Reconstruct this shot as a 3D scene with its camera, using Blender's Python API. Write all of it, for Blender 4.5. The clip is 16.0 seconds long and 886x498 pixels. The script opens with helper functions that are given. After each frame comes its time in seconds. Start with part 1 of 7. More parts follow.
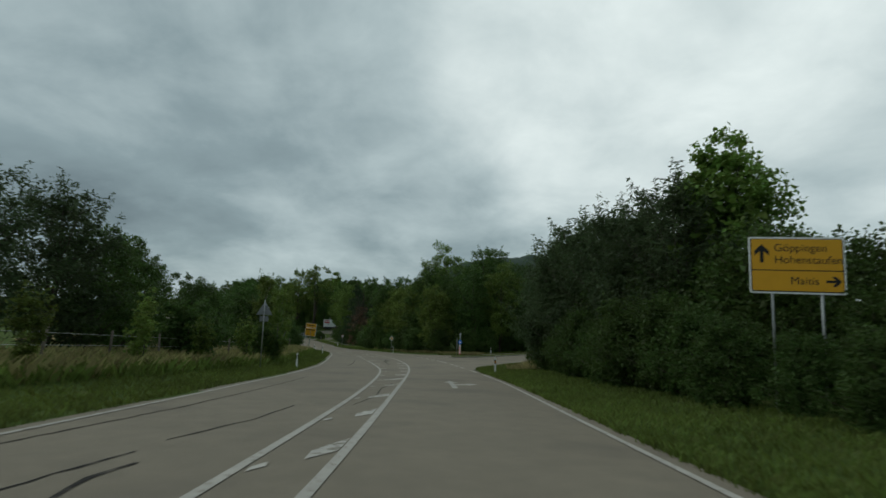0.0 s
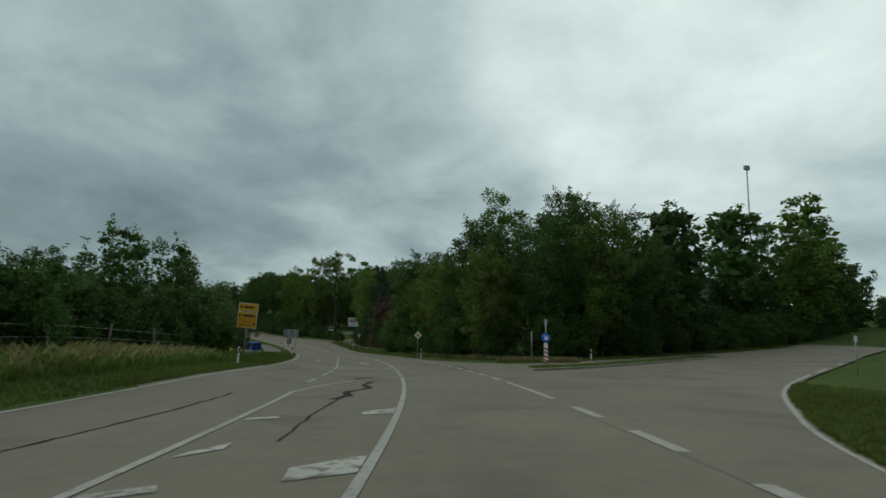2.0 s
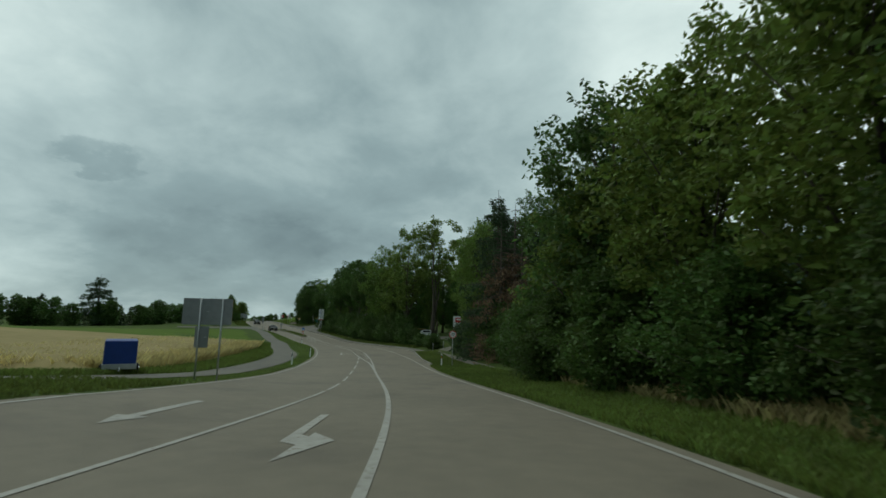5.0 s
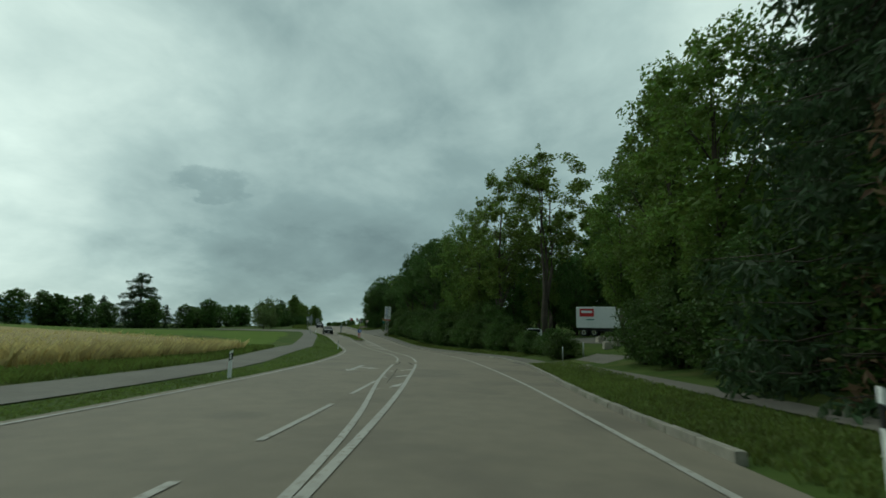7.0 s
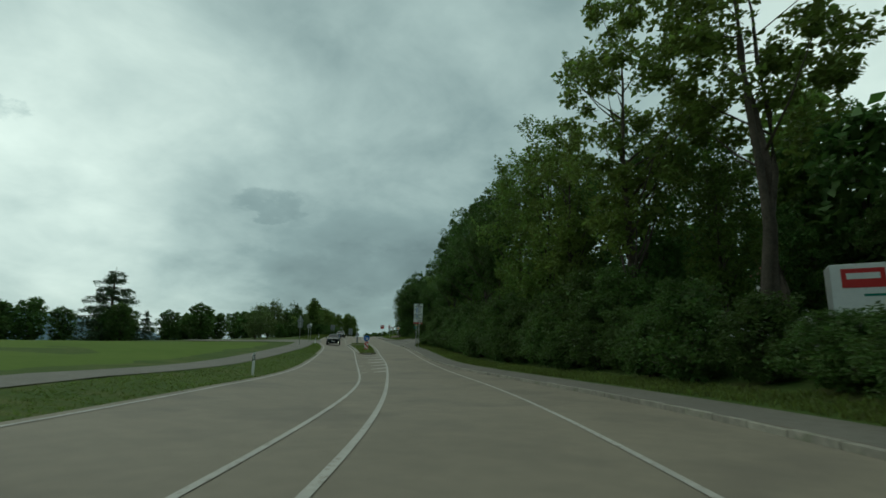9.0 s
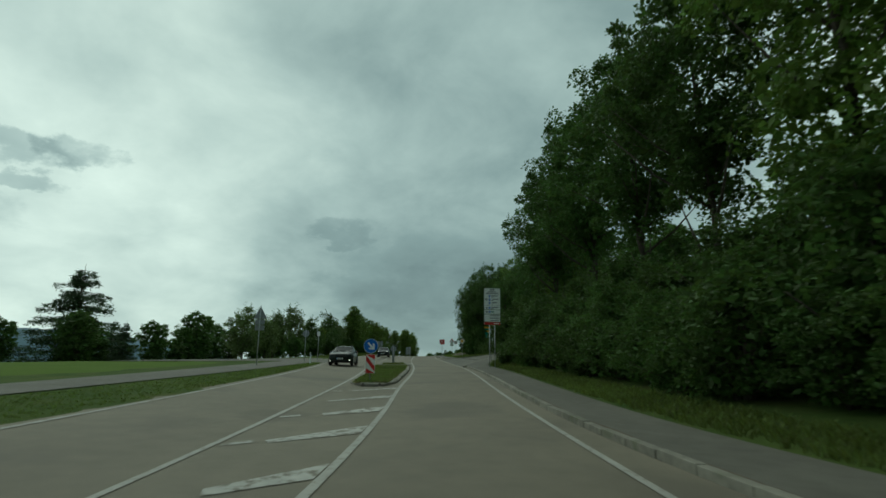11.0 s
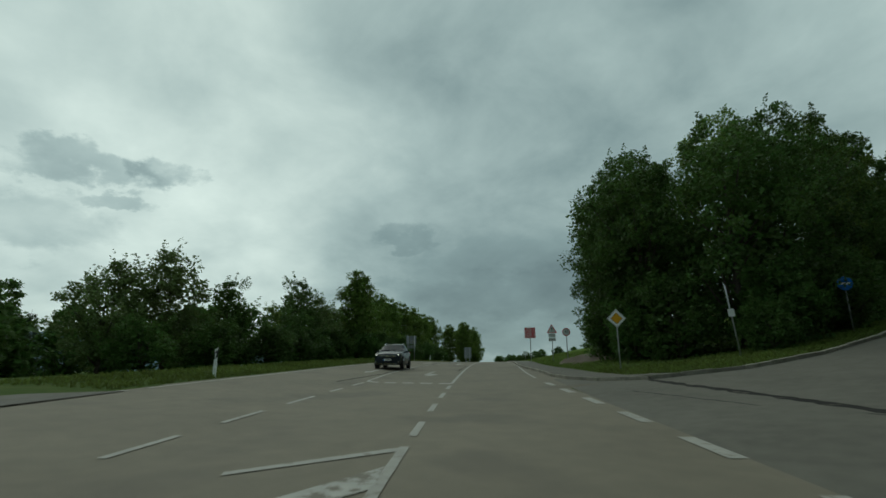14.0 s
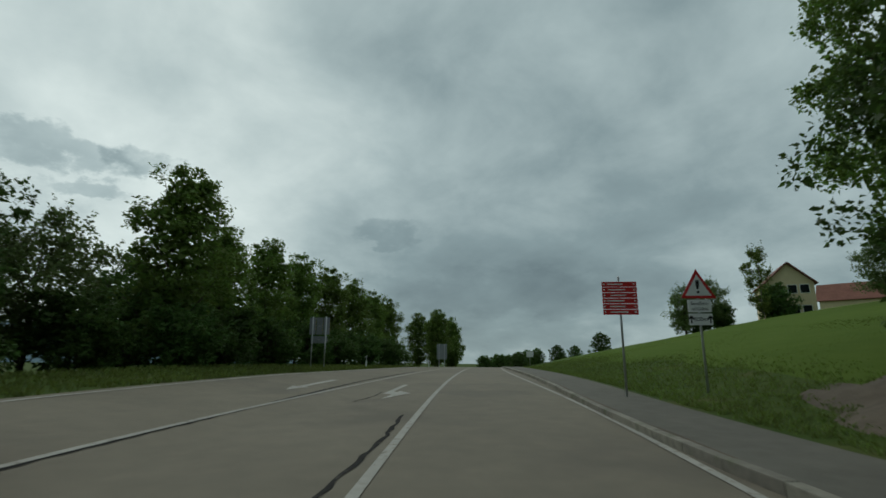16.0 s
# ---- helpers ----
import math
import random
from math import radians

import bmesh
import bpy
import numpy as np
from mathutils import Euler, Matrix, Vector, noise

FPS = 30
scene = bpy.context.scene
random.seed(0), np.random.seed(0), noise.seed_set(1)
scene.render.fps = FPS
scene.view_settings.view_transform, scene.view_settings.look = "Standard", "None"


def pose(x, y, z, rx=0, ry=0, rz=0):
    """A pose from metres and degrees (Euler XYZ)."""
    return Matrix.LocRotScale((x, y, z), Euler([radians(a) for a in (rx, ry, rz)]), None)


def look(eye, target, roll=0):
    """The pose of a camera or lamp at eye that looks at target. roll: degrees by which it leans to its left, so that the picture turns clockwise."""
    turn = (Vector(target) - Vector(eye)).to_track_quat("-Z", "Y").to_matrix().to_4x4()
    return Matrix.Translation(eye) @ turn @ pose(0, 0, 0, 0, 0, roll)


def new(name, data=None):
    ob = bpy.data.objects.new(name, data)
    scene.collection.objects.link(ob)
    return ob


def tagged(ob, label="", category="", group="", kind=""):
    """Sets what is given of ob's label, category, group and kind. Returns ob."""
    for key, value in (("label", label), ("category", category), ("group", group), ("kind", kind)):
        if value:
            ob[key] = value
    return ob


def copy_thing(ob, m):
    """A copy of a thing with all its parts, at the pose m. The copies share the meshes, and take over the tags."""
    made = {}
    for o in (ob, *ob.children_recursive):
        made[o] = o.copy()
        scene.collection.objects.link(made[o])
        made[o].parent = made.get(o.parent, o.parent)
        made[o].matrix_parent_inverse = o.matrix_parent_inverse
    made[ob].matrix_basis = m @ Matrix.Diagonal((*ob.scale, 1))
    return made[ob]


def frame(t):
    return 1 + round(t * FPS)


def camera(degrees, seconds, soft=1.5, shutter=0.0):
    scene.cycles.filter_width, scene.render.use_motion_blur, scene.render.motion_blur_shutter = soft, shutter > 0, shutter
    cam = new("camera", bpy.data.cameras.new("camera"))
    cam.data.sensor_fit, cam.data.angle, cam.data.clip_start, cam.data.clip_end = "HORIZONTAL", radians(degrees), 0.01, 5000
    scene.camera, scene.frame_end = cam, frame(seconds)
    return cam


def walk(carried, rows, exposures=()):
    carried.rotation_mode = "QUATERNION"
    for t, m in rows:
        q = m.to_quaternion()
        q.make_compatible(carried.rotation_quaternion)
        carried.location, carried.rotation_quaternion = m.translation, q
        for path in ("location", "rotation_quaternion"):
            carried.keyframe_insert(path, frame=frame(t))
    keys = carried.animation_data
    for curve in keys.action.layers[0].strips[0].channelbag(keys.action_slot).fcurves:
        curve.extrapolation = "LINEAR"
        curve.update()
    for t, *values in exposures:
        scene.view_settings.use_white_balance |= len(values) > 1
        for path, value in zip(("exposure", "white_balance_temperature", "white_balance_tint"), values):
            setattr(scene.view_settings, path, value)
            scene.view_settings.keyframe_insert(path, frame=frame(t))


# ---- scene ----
# ---- the camera and its way ----
cam = camera(84.4, 16.0, soft=1.6, shutter=0.12)
PATH = [
    (0.0, (3.387, -11.501, 10.794), (3.208, -1.570, 11.949), 2.03),
    (0.5, (3.242, -2.753, 10.027), (2.830, 7.170, 11.195), 1.93),
    (1.0, (2.812, 5.996, 9.198), (2.165, 15.905, 10.386), 2.32),
    (1.5, (2.369, 14.737, 8.392), (1.493, 24.624, 9.606), 2.08),
    (2.0, (1.588, 23.460, 7.665), (0.501, 33.327, 8.873), 1.19),
    (2.5, (0.558, 32.049, 6.950), (-0.833, 41.872, 8.198), 0.88),
    (3.0, (-0.803, 40.384, 6.251), (-2.569, 50.141, 7.550), 0.66),
    (3.5, (-2.515, 48.590, 5.571), (-4.654, 58.268, 6.897), 0.25),
    (4.0, (-4.590, 56.769, 4.984), (-7.137, 66.347, 6.319), 0.45),
    (6.5, (-21.107, 97.279, 1.905), (-25.803, 105.967, 3.471), 1.74),
    (7.0, (-25.328, 104.908, 1.468), (-30.339, 113.415, 3.052), 1.27),
    (7.5, (-29.567, 112.266, 1.216), (-34.803, 120.628, 2.847), 0.95),
    (8.0, (-33.763, 119.602, 0.994), (-39.202, 127.826, 2.665), 0.86),
    (8.5, (-38.060, 126.917, 0.747), (-43.688, 135.001, 2.471), 0.60),
    (9.0, (-43.037, 134.323, 0.513), (-48.891, 142.227, 2.322), 0.45),
    (11.5, (-70.800, 166.452, -0.229), (-77.845, 173.173, 2.054), -0.16),
    (12.0, (-77.036, 172.720, -0.008), (-84.273, 179.233, 2.274), 0.05),
    (12.5, (-83.202, 178.742, 0.235), (-90.632, 185.037, 2.508), 0.01),
    (13.0, (-89.319, 184.474, 0.415), (-96.885, 190.599, 2.703), -0.49),
    (13.5, (-95.388, 189.625, 0.577), (-103.024, 195.651, 2.895), -0.58),
    (14.0, (-101.337, 194.471, 0.751), (-109.016, 200.454, 3.041), -0.59),
    (14.5, (-107.225, 199.466, 0.974), (-114.932, 205.424, 3.233), -0.09),
    (15.0, (-113.060, 204.678, 1.182), (-120.709, 210.710, 3.446), 0.48),
    (15.5, (-118.737, 209.804, 1.431), (-126.276, 215.983, 3.666), 0.28),
    (16.0, (-124.185, 215.080, 1.642), (-131.640, 221.361, 3.871), 0.30),
]
walk(
    cam,
    [(t, look(eye, target, roll)) for t, eye, target, roll in PATH],
    exposures=[(0.0, 0.0, 6400, 7), (2.0, 0.0, 6400, 3), (4.0, 0.12, 6400, 5), (6.5, 0.16, 6400, -8), (9.0, 0.08, 6400, -7), (12.5, -0.04, 6400, -12), (13.5, -0.08, 6400, -12), (14.5, -0.1, 6400, 4), (16.0, -0.1, 6400, 4)],
)

# ---- overcast sky and a weak, wide sun ----
world = bpy.data.worlds.new("overcast_sky")
scene.world = world
world.use_nodes = True
wt = world.node_tree
wt.nodes.clear()


def wnode(kind, **settings):
    n = wt.nodes.new(kind)
    for key, value in settings.items():
        if key == "operation":
            n.operation = value
        elif key == "blend_type":
            n.blend_type = value
        elif key == "data_type":
            n.data_type = value
        else:
            n.inputs[key].default_value = value
    return n


def wramp(source, stops):
    n = wt.nodes.new("ShaderNodeValToRGB")
    while len(n.color_ramp.elements) < len(stops):
        n.color_ramp.elements.new(0.5)
    for e, (p, c) in zip(n.color_ramp.elements, stops):
        e.position, e.color = p, (*c, 1)
    wt.links.new(source, n.inputs["Fac"])
    return n


w_coord = wt.nodes.new("ShaderNodeTexCoord")
w_split = wt.nodes.new("ShaderNodeSeparateXYZ")
wt.links.new(w_coord.outputs["Generated"], w_split.inputs[0])
w_up = wnode("ShaderNodeMath", operation="MAXIMUM")
w_up.inputs[1].default_value = 0.0
wt.links.new(w_split.outputs["Z"], w_up.inputs[0])
w_lift = wnode("ShaderNodeMath", operation="ADD")
w_lift.inputs[1].default_value = 0.42
wt.links.new(w_up.outputs[0], w_lift.inputs[0])
w_div = wnode("ShaderNodeVectorMath", operation="DIVIDE")
wt.links.new(w_coord.outputs["Generated"], w_div.inputs[0])
w_cmb = wt.nodes.new("ShaderNodeCombineXYZ")
for k in range(3):
    wt.links.new(w_lift.outputs[0], w_cmb.inputs[k])
wt.links.new(w_cmb.outputs[0], w_div.inputs[1])


def wnoise(scale, detail, rough, shift, distortion=0.0):
    m = wt.nodes.new("ShaderNodeMapping")
    m.inputs["Location"].default_value = shift
    wt.links.new(w_div.outputs[0], m.inputs["Vector"])
    n = wnode("ShaderNodeTexNoise", Scale=scale, Detail=detail, Roughness=rough, Distortion=distortion)
    wt.links.new(m.outputs[0], n.inputs["Vector"])
    return n


w_big = wnoise(1.3, 2, 0.45, (3.1, 1.7, 0.0), 0.15)
w_mid = wnoise(3.6, 6, 0.55, (7.3, 2.2, 1.0), 0.2)
w_sum = wnode("ShaderNodeMath", operation="MULTIPLY_ADD")
w_sum.inputs[1].default_value = 0.6
wt.links.new(w_big.outputs["Fac"], w_sum.inputs[0])
w_half = wnode("ShaderNodeMath", operation="MULTIPLY")
w_half.inputs[1].default_value = 0.38
wt.links.new(w_mid.outputs["Fac"], w_half.inputs[0])
wt.links.new(w_half.outputs[0], w_sum.inputs[2])


def wlobe(direction, low, high, amount):
    """Where the cloud cover is thinner or thicker over a wide part of the sky."""
    d = Vector(direction).normalized()
    n = wnode("ShaderNodeVectorMath", operation="DOT_PRODUCT")
    n.inputs[1].default_value = d
    wt.links.new(w_coord.outputs["Generated"], n.inputs[0])
    r = wt.nodes.new("ShaderNodeMapRange")
    r.interpolation_type = "SMOOTHSTEP"
    for key, value in (("From Min", low), ("From Max", high), ("To Min", 0.0), ("To Max", amount)):
        r.inputs[key].default_value = value
    wt.links.new(n.outputs["Value"], r.inputs["Value"])
    return r


def wcloud(direction, size, soft, amount):
    """A small ragged cloud drifting under the cover: half its width and height, in radians."""
    d = Vector(direction).normalized()
    across = Vector((-d.y, d.x, 0)).normalized()
    high = d.cross(across)
    warp = wnode("ShaderNodeVectorMath", operation="MULTIPLY_ADD")
    warp.inputs[1].default_value = (0.22, 0.22, 0.16)
    wt.links.new(w_rag.outputs["Color"], warp.inputs[0])
    wt.links.new(w_coord.outputs["Generated"], warp.inputs[2])
    square = None
    for axis, half in ((across, size[0]), (high, size[1])):
        dot = wnode("ShaderNodeVectorMath", operation="DOT_PRODUCT")
        dot.inputs[1].default_value = axis / half
        wt.links.new(warp.outputs[0], dot.inputs[0])
        off = wnode("ShaderNodeMath", operation="SUBTRACT")
        off.inputs[1].default_value = (d + Vector((0.11, 0.11, 0.08))).dot(axis) / half
        wt.links.new(dot.outputs["Value"], off.inputs[0])
        sq = wnode("ShaderNodeMath", operation="MULTIPLY")
        wt.links.new(off.outputs[0], sq.inputs[0])
        wt.links.new(off.outputs[0], sq.inputs[1])
        if square is not None:
            both = wnode("ShaderNodeMath", operation="ADD")
            wt.links.new(square.outputs[0], both.inputs[0])
            wt.links.new(sq.outputs[0], both.inputs[1])
            sq = both
        square = sq
    front = wnode("ShaderNodeVectorMath", operation="DOT_PRODUCT")
    front.inputs[1].default_value = d
    wt.links.new(w_coord.outputs["Generated"], front.inputs[0])
    ahead = wnode("ShaderNodeMath", operation="GREATER_THAN")
    ahead.inputs[1].default_value = 0.5
    wt.links.new(front.outputs["Value"], ahead.inputs[0])
    r = wt.nodes.new("ShaderNodeMapRange")
    r.interpolation_type = "SMOOTHSTEP"
    for key, value in (("From Min", 1.0 + soft), ("From Max", 1.0 - soft), ("To Min", 0.0), ("To Max", amount)):
        r.inputs[key].default_value = value
    wt.links.new(square.outputs[0], r.inputs["Value"])
    m = wt.nodes.new("ShaderNodeMapRange")
    wt.links.new(ahead.outputs[0], m.inputs["Value"])
    wt.links.new(r.outputs["Result"], m.inputs["To Max"])
    return m


w_rag = wnoise(7.0, 6, 0.6, (1.3, 5.2, 2.0))
w_level = w_sum
for lobe in (
    wlobe((-0.97, 0.08, 0.22), 0.72, 1.0, 0.17),
    wlobe((-0.88, -0.03, 0.47), 0.84, 1.0, 0.15),
    wlobe((0.06, 0.90, 0.43), 0.91, 1.0, 0.10),
    wlobe((-0.90, 0.42, 0.11), 0.93, 1.0, -0.08),
    wlobe((-0.80, 0.56, 0.18), 0.94, 1.0, -0.06),
    wlobe((0.45, 0.76, 0.46), 0.80, 1.0, 0.30),
    wlobe((-0.62, 0.76, 0.12), 0.95, 1.0, -0.05),
    wlobe((-0.60, 0.72, 0.35), 0.86, 1.0, 0.04),
    wlobe((-0.5, 0.76, 0.45), 0.93, 1.0, -0.05),
    wcloud((-0.945, 0.02, 0.325), (0.1, 0.026), 0.8, -0.15),
    wcloud((-0.935, 0.11, 0.335), (0.05, 0.024), 0.8, -0.15),
    wcloud((-0.961, 0.05, 0.273), (0.055, 0.015), 0.8, -0.13),
    wcloud((-0.81, 0.53, 0.257), (0.07, 0.02), 0.9, -0.07),
    wcloud((-0.955, -0.08, 0.22), (0.11, 0.05), 0.9, -0.13),
    wcloud((-0.663, 0.738, 0.135), (0.28, 0.045), 0.9, -0.06),
):
    add = wnode("ShaderNodeMath", operation="ADD")
    wt.links.new(w_level.outputs[0], add.inputs[0])
    wt.links.new(lobe.outputs["Result"], add.inputs[1])
    w_level = add
w_cloud = wramp(
    w_level.outputs[0],
    [(0.24, (0.15, 0.198, 0.218)), (0.46, (0.268, 0.342, 0.364)), (0.60, (0.452, 0.537, 0.552)), (0.85, (0.86, 0.93, 0.915))],
)
w_sky = wt.nodes.new("ShaderNodeTexSky")
w_sky.sky_type, w_sky.sun_disc = "NISHITA", False
w_sky.sun_elevation, w_sky.sun_rotation = radians(48), radians(-80)
w_blue = wnode("ShaderNodeVectorMath", operation="SCALE")
w_blue.inputs["Scale"].default_value = 0.05
wt.links.new(w_sky.outputs[0], w_blue.inputs[0])
w_mix = wt.nodes.new("ShaderNodeMix")
w_mix.data_type = "RGBA"
w_mix.inputs[0].default_value = 0.94
wt.links.new(w_blue.outputs[0], w_mix.inputs[6])
wt.links.new(w_cloud.outputs["Color"], w_mix.inputs[7])
w_bg = wnode("ShaderNodeBackground", Strength=1.0)
wt.links.new(w_mix.outputs[2], w_bg.inputs["Color"])
w_out = wt.nodes.new("ShaderNodeOutputWorld")
wt.links.new(w_bg.outputs[0], w_out.inputs["Surface"])

sun_data = bpy.data.lights.new("sun", "SUN")
sun_data.energy, sun_data.angle, sun_data.color = 0.7, radians(70), (1.0, 0.97, 0.92)
sun = new("sun", sun_data)
sun.matrix_world = look((-60, 40, 80), (0, 30, 0))

# ---- materials ----
MATS = {}


def material(name, color, rough=0.8, vary=0.25, scale=3.0, metal=0.0, bump=0.0, bump_scale=40.0, color2=None, island=0.0, spec=0.3, per_object=0.0, through_light=0.0, stain=None):
    """A node material: base colour varied by a large and a fine noise, optional second colour, random by piece, and bump."""
    m = bpy.data.materials.new(name)
    m.use_nodes = True
    nt = m.node_tree
    bsdf = nt.nodes["Principled BSDF"]
    out = nt.nodes["Material Output"]
    tc = nt.nodes.new("ShaderNodeTexCoord")
    pos = nt.nodes.new("ShaderNodeNewGeometry")
    n1 = nt.nodes.new("ShaderNodeTexNoise")
    n1.inputs["Scale"].default_value, n1.inputs["Detail"].default_value = scale, 6
    nt.links.new(pos.outputs["Position"], n1.inputs["Vector"])
    n2 = nt.nodes.new("ShaderNodeTexNoise")
    n2.inputs["Scale"].default_value, n2.inputs["Detail"].default_value = scale * 0.12, 3
    nt.links.new(pos.outputs["Position"], n2.inputs["Vector"])
    mid = nt.nodes.new("ShaderNodeMath")
    mid.operation = "ADD"
    nt.links.new(n1.outputs["Fac"], mid.inputs[0])
    nt.links.new(n2.outputs["Fac"], mid.inputs[1])
    rng = nt.nodes.new("ShaderNodeMapRange")
    for key, value in (("From Min", 0.65), ("From Max", 1.35), ("To Min", 0.0), ("To Max", 1.0)):
        rng.inputs[key].default_value = value
    nt.links.new(mid.outputs[0], rng.inputs["Value"])
    mix = nt.nodes.new("ShaderNodeMix")
    mix.data_type = "RGBA"
    c2 = color2 or tuple(c * (1 + vary) for c in color)
    c1 = color if color2 else tuple(c * (1 - vary) for c in color)
    mix.inputs[6].default_value, mix.inputs[7].default_value = (*c1, 1), (*c2, 1)
    nt.links.new(rng.outputs["Result"], mix.inputs[0])
    last = mix.outputs[2]
    for amount, kind in ((island, "island"), (per_object, "object")):
        if not amount:
            continue
        if kind == "island":
            src = pos.outputs["Random Per Island"]
        else:
            src = nt.nodes.new("ShaderNodeObjectInfo").outputs["Random"]
        hsv = nt.nodes.new("ShaderNodeHueSaturation")
        r1 = nt.nodes.new("ShaderNodeMapRange")
        r1.inputs["To Min"].default_value, r1.inputs["To Max"].default_value = 1 - amount, 1 + amount
        nt.links.new(src, r1.inputs["Value"])
        nt.links.new(r1.outputs["Result"], hsv.inputs["Value"])
        r2 = nt.nodes.new("ShaderNodeMapRange")
        r2.inputs["To Min"].default_value, r2.inputs["To Max"].default_value = 0.5 - 0.04 * amount, 0.5 + 0.05 * amount
        nt.links.new(src, r2.inputs["Value"])
        nt.links.new(r2.outputs["Result"], hsv.inputs["Hue"])
        nt.links.new(last, hsv.inputs["Color"])
        last = hsv.outputs["Color"]
    if stain:
        n3 = nt.nodes.new("ShaderNodeTexNoise")
        n3.inputs["Scale"].default_value, n3.inputs["Detail"].default_value = stain[1], 5
        nt.links.new(pos.outputs["Position"], n3.inputs["Vector"])
        r3 = nt.nodes.new("ShaderNodeMapRange")
        for key, value in (("From Min", stain[2]), ("From Max", stain[2] + 0.12), ("To Min", 0.0), ("To Max", stain[3])):
            r3.inputs[key].default_value = value
        nt.links.new(n3.outputs["Fac"], r3.inputs["Value"])
        mx = nt.nodes.new("ShaderNodeMix")
        mx.data_type = "RGBA"
        mx.inputs[7].default_value = (*stain[0], 1)
        nt.links.new(r3.outputs["Result"], mx.inputs[0])
        nt.links.new(last, mx.inputs[6])
        last = mx.outputs[2]
    nt.links.new(last, bsdf.inputs["Base Color"])
    bsdf.inputs["Roughness"].default_value, bsdf.inputs["Metallic"].default_value = rough, metal
    bsdf.inputs["Specular IOR Level"].default_value = spec
    if bump:
        nb = nt.nodes.new("ShaderNodeTexNoise")
        nb.inputs["Scale"].default_value, nb.inputs["Detail"].default_value = bump_scale, 4
        nt.links.new(pos.outputs["Position"], nb.inputs["Vector"])
        bp = nt.nodes.new("ShaderNodeBump")
        bp.inputs["Strength"].default_value, bp.inputs["Distance"].default_value = bump, 0.02
        nt.links.new(nb.outputs["Fac"], bp.inputs["Height"])
        nt.links.new(bp.outputs["Normal"], bsdf.inputs["Normal"])
    if through_light:
        tr = nt.nodes.new("ShaderNodeBsdfTranslucent")
        nt.links.new(last, tr.inputs["Color"])
        ms = nt.nodes.new("ShaderNodeMixShader")
        ms.inputs[0].default_value = through_light
        nt.links.new(bsdf.outputs[0], ms.inputs[1])
        nt.links.new(tr.outputs[0], ms.inputs[2])
        nt.links.new(ms.outputs[0], out.inputs["Surface"])
    MATS[name] = m
    return m


def leaf(name, color, amount=0.35):
    return material(name, color, rough=0.55, vary=0.3, scale=1.2, island=amount, per_object=0.16, through_light=0.42, spec=0.25)


asphalt = material("asphalt", (0.188, 0.161, 0.118), rough=0.8, vary=0.13, scale=2.2, bump=0.35, bump_scale=90, spec=0.35, stain=((0.128, 0.109, 0.084), 0.35, 0.54, 0.6))
asphalt_old = material("asphalt_old", (0.138, 0.127, 0.104), rough=0.85, vary=0.2, scale=3.0, bump=0.4, bump_scale=70)
tar = material("tar_seam", (0.032, 0.03, 0.028), rough=0.9, vary=0.35, scale=8, spec=0.08, stain=((0.13, 0.115, 0.095), 4.0, 0.55, 0.8))
paint = material("road_paint", (0.37, 0.35, 0.31), rough=0.75, vary=0.16, scale=6, bump=0.2, stain=((0.2, 0.178, 0.14), 7.0, 0.56, 0.8))
paint_worn = material("worn_paint", (0.42, 0.4, 0.36), rough=0.75, vary=0.2, scale=6, stain=((0.17, 0.148, 0.112), 5.0, 0.5, 0.95))
grass = material("grass", (0.046, 0.078, 0.018), rough=0.95, spec=0.05, vary=0.3, scale=2.6, color2=(0.082, 0.108, 0.03), bump=0.8, bump_scale=14, stain=((0.12, 0.115, 0.045), 0.5, 0.55, 0.5))
meadow = material("meadow", (0.075, 0.12, 0.016), rough=0.95, spec=0.05, scale=0.9, color2=(0.1, 0.145, 0.026), bump=0.6, bump_scale=10)
wheat = material("wheat", (0.33, 0.26, 0.13), rough=0.95, spec=0.05, scale=0.8, color2=(0.24, 0.2, 0.09), bump=1.0, bump_scale=12)
kerbstone = material("kerb_granite", (0.24, 0.22, 0.18), rough=0.85, vary=0.3, scale=7, bump=0.5, bump_scale=30, per_object=0.15, stain=((0.13, 0.14, 0.08), 2.0, 0.55, 0.6))
concrete = material("pale_concrete", (0.25, 0.23, 0.19), rough=0.9, vary=0.2, scale=4, bump=0.3, bump_scale=50, stain=((0.15, 0.14, 0.11), 1.2, 0.52, 0.7))
soil = material("soil", (0.12, 0.095, 0.07), rough=0.95, vary=0.3, scale=3, bump=0.8, bump_scale=20)
stone = material("stone_block", (0.3, 0.27, 0.22), rough=0.9, vary=0.3, scale=2.5, bump=0.7, bump_scale=12, per_object=0.12)
bark = material("bark", (0.085, 0.07, 0.055), rough=0.95, vary=0.4, scale=9, bump=0.9, bump_scale=30)
bark_pale = material("bark_pale", (0.2, 0.185, 0.16), rough=0.9, vary=0.35, scale=8, bump=0.5, bump_scale=30)
leaf_dark = leaf("leaf_dark", (0.076, 0.13, 0.03))
leaf_mid = leaf("leaf_mid", (0.13, 0.195, 0.038))
leaf_light = leaf("leaf_light", (0.145, 0.195, 0.04))
leaf_hedge = leaf("leaf_hedge", (0.07, 0.115, 0.026))
leaf_apple = leaf("leaf_orchard", (0.125, 0.17, 0.055))
leaf_grey = leaf("leaf_greyish", (0.082, 0.12, 0.05))
needle = leaf("needle", (0.052, 0.085, 0.036))
needle_dead = leaf("needle_dead", (0.18, 0.115, 0.07))
blade = leaf("grass_blade", (0.14, 0.18, 0.04), 0.35)
blade_dry = leaf("dry_grass", (0.31, 0.275, 0.12), 0.3)
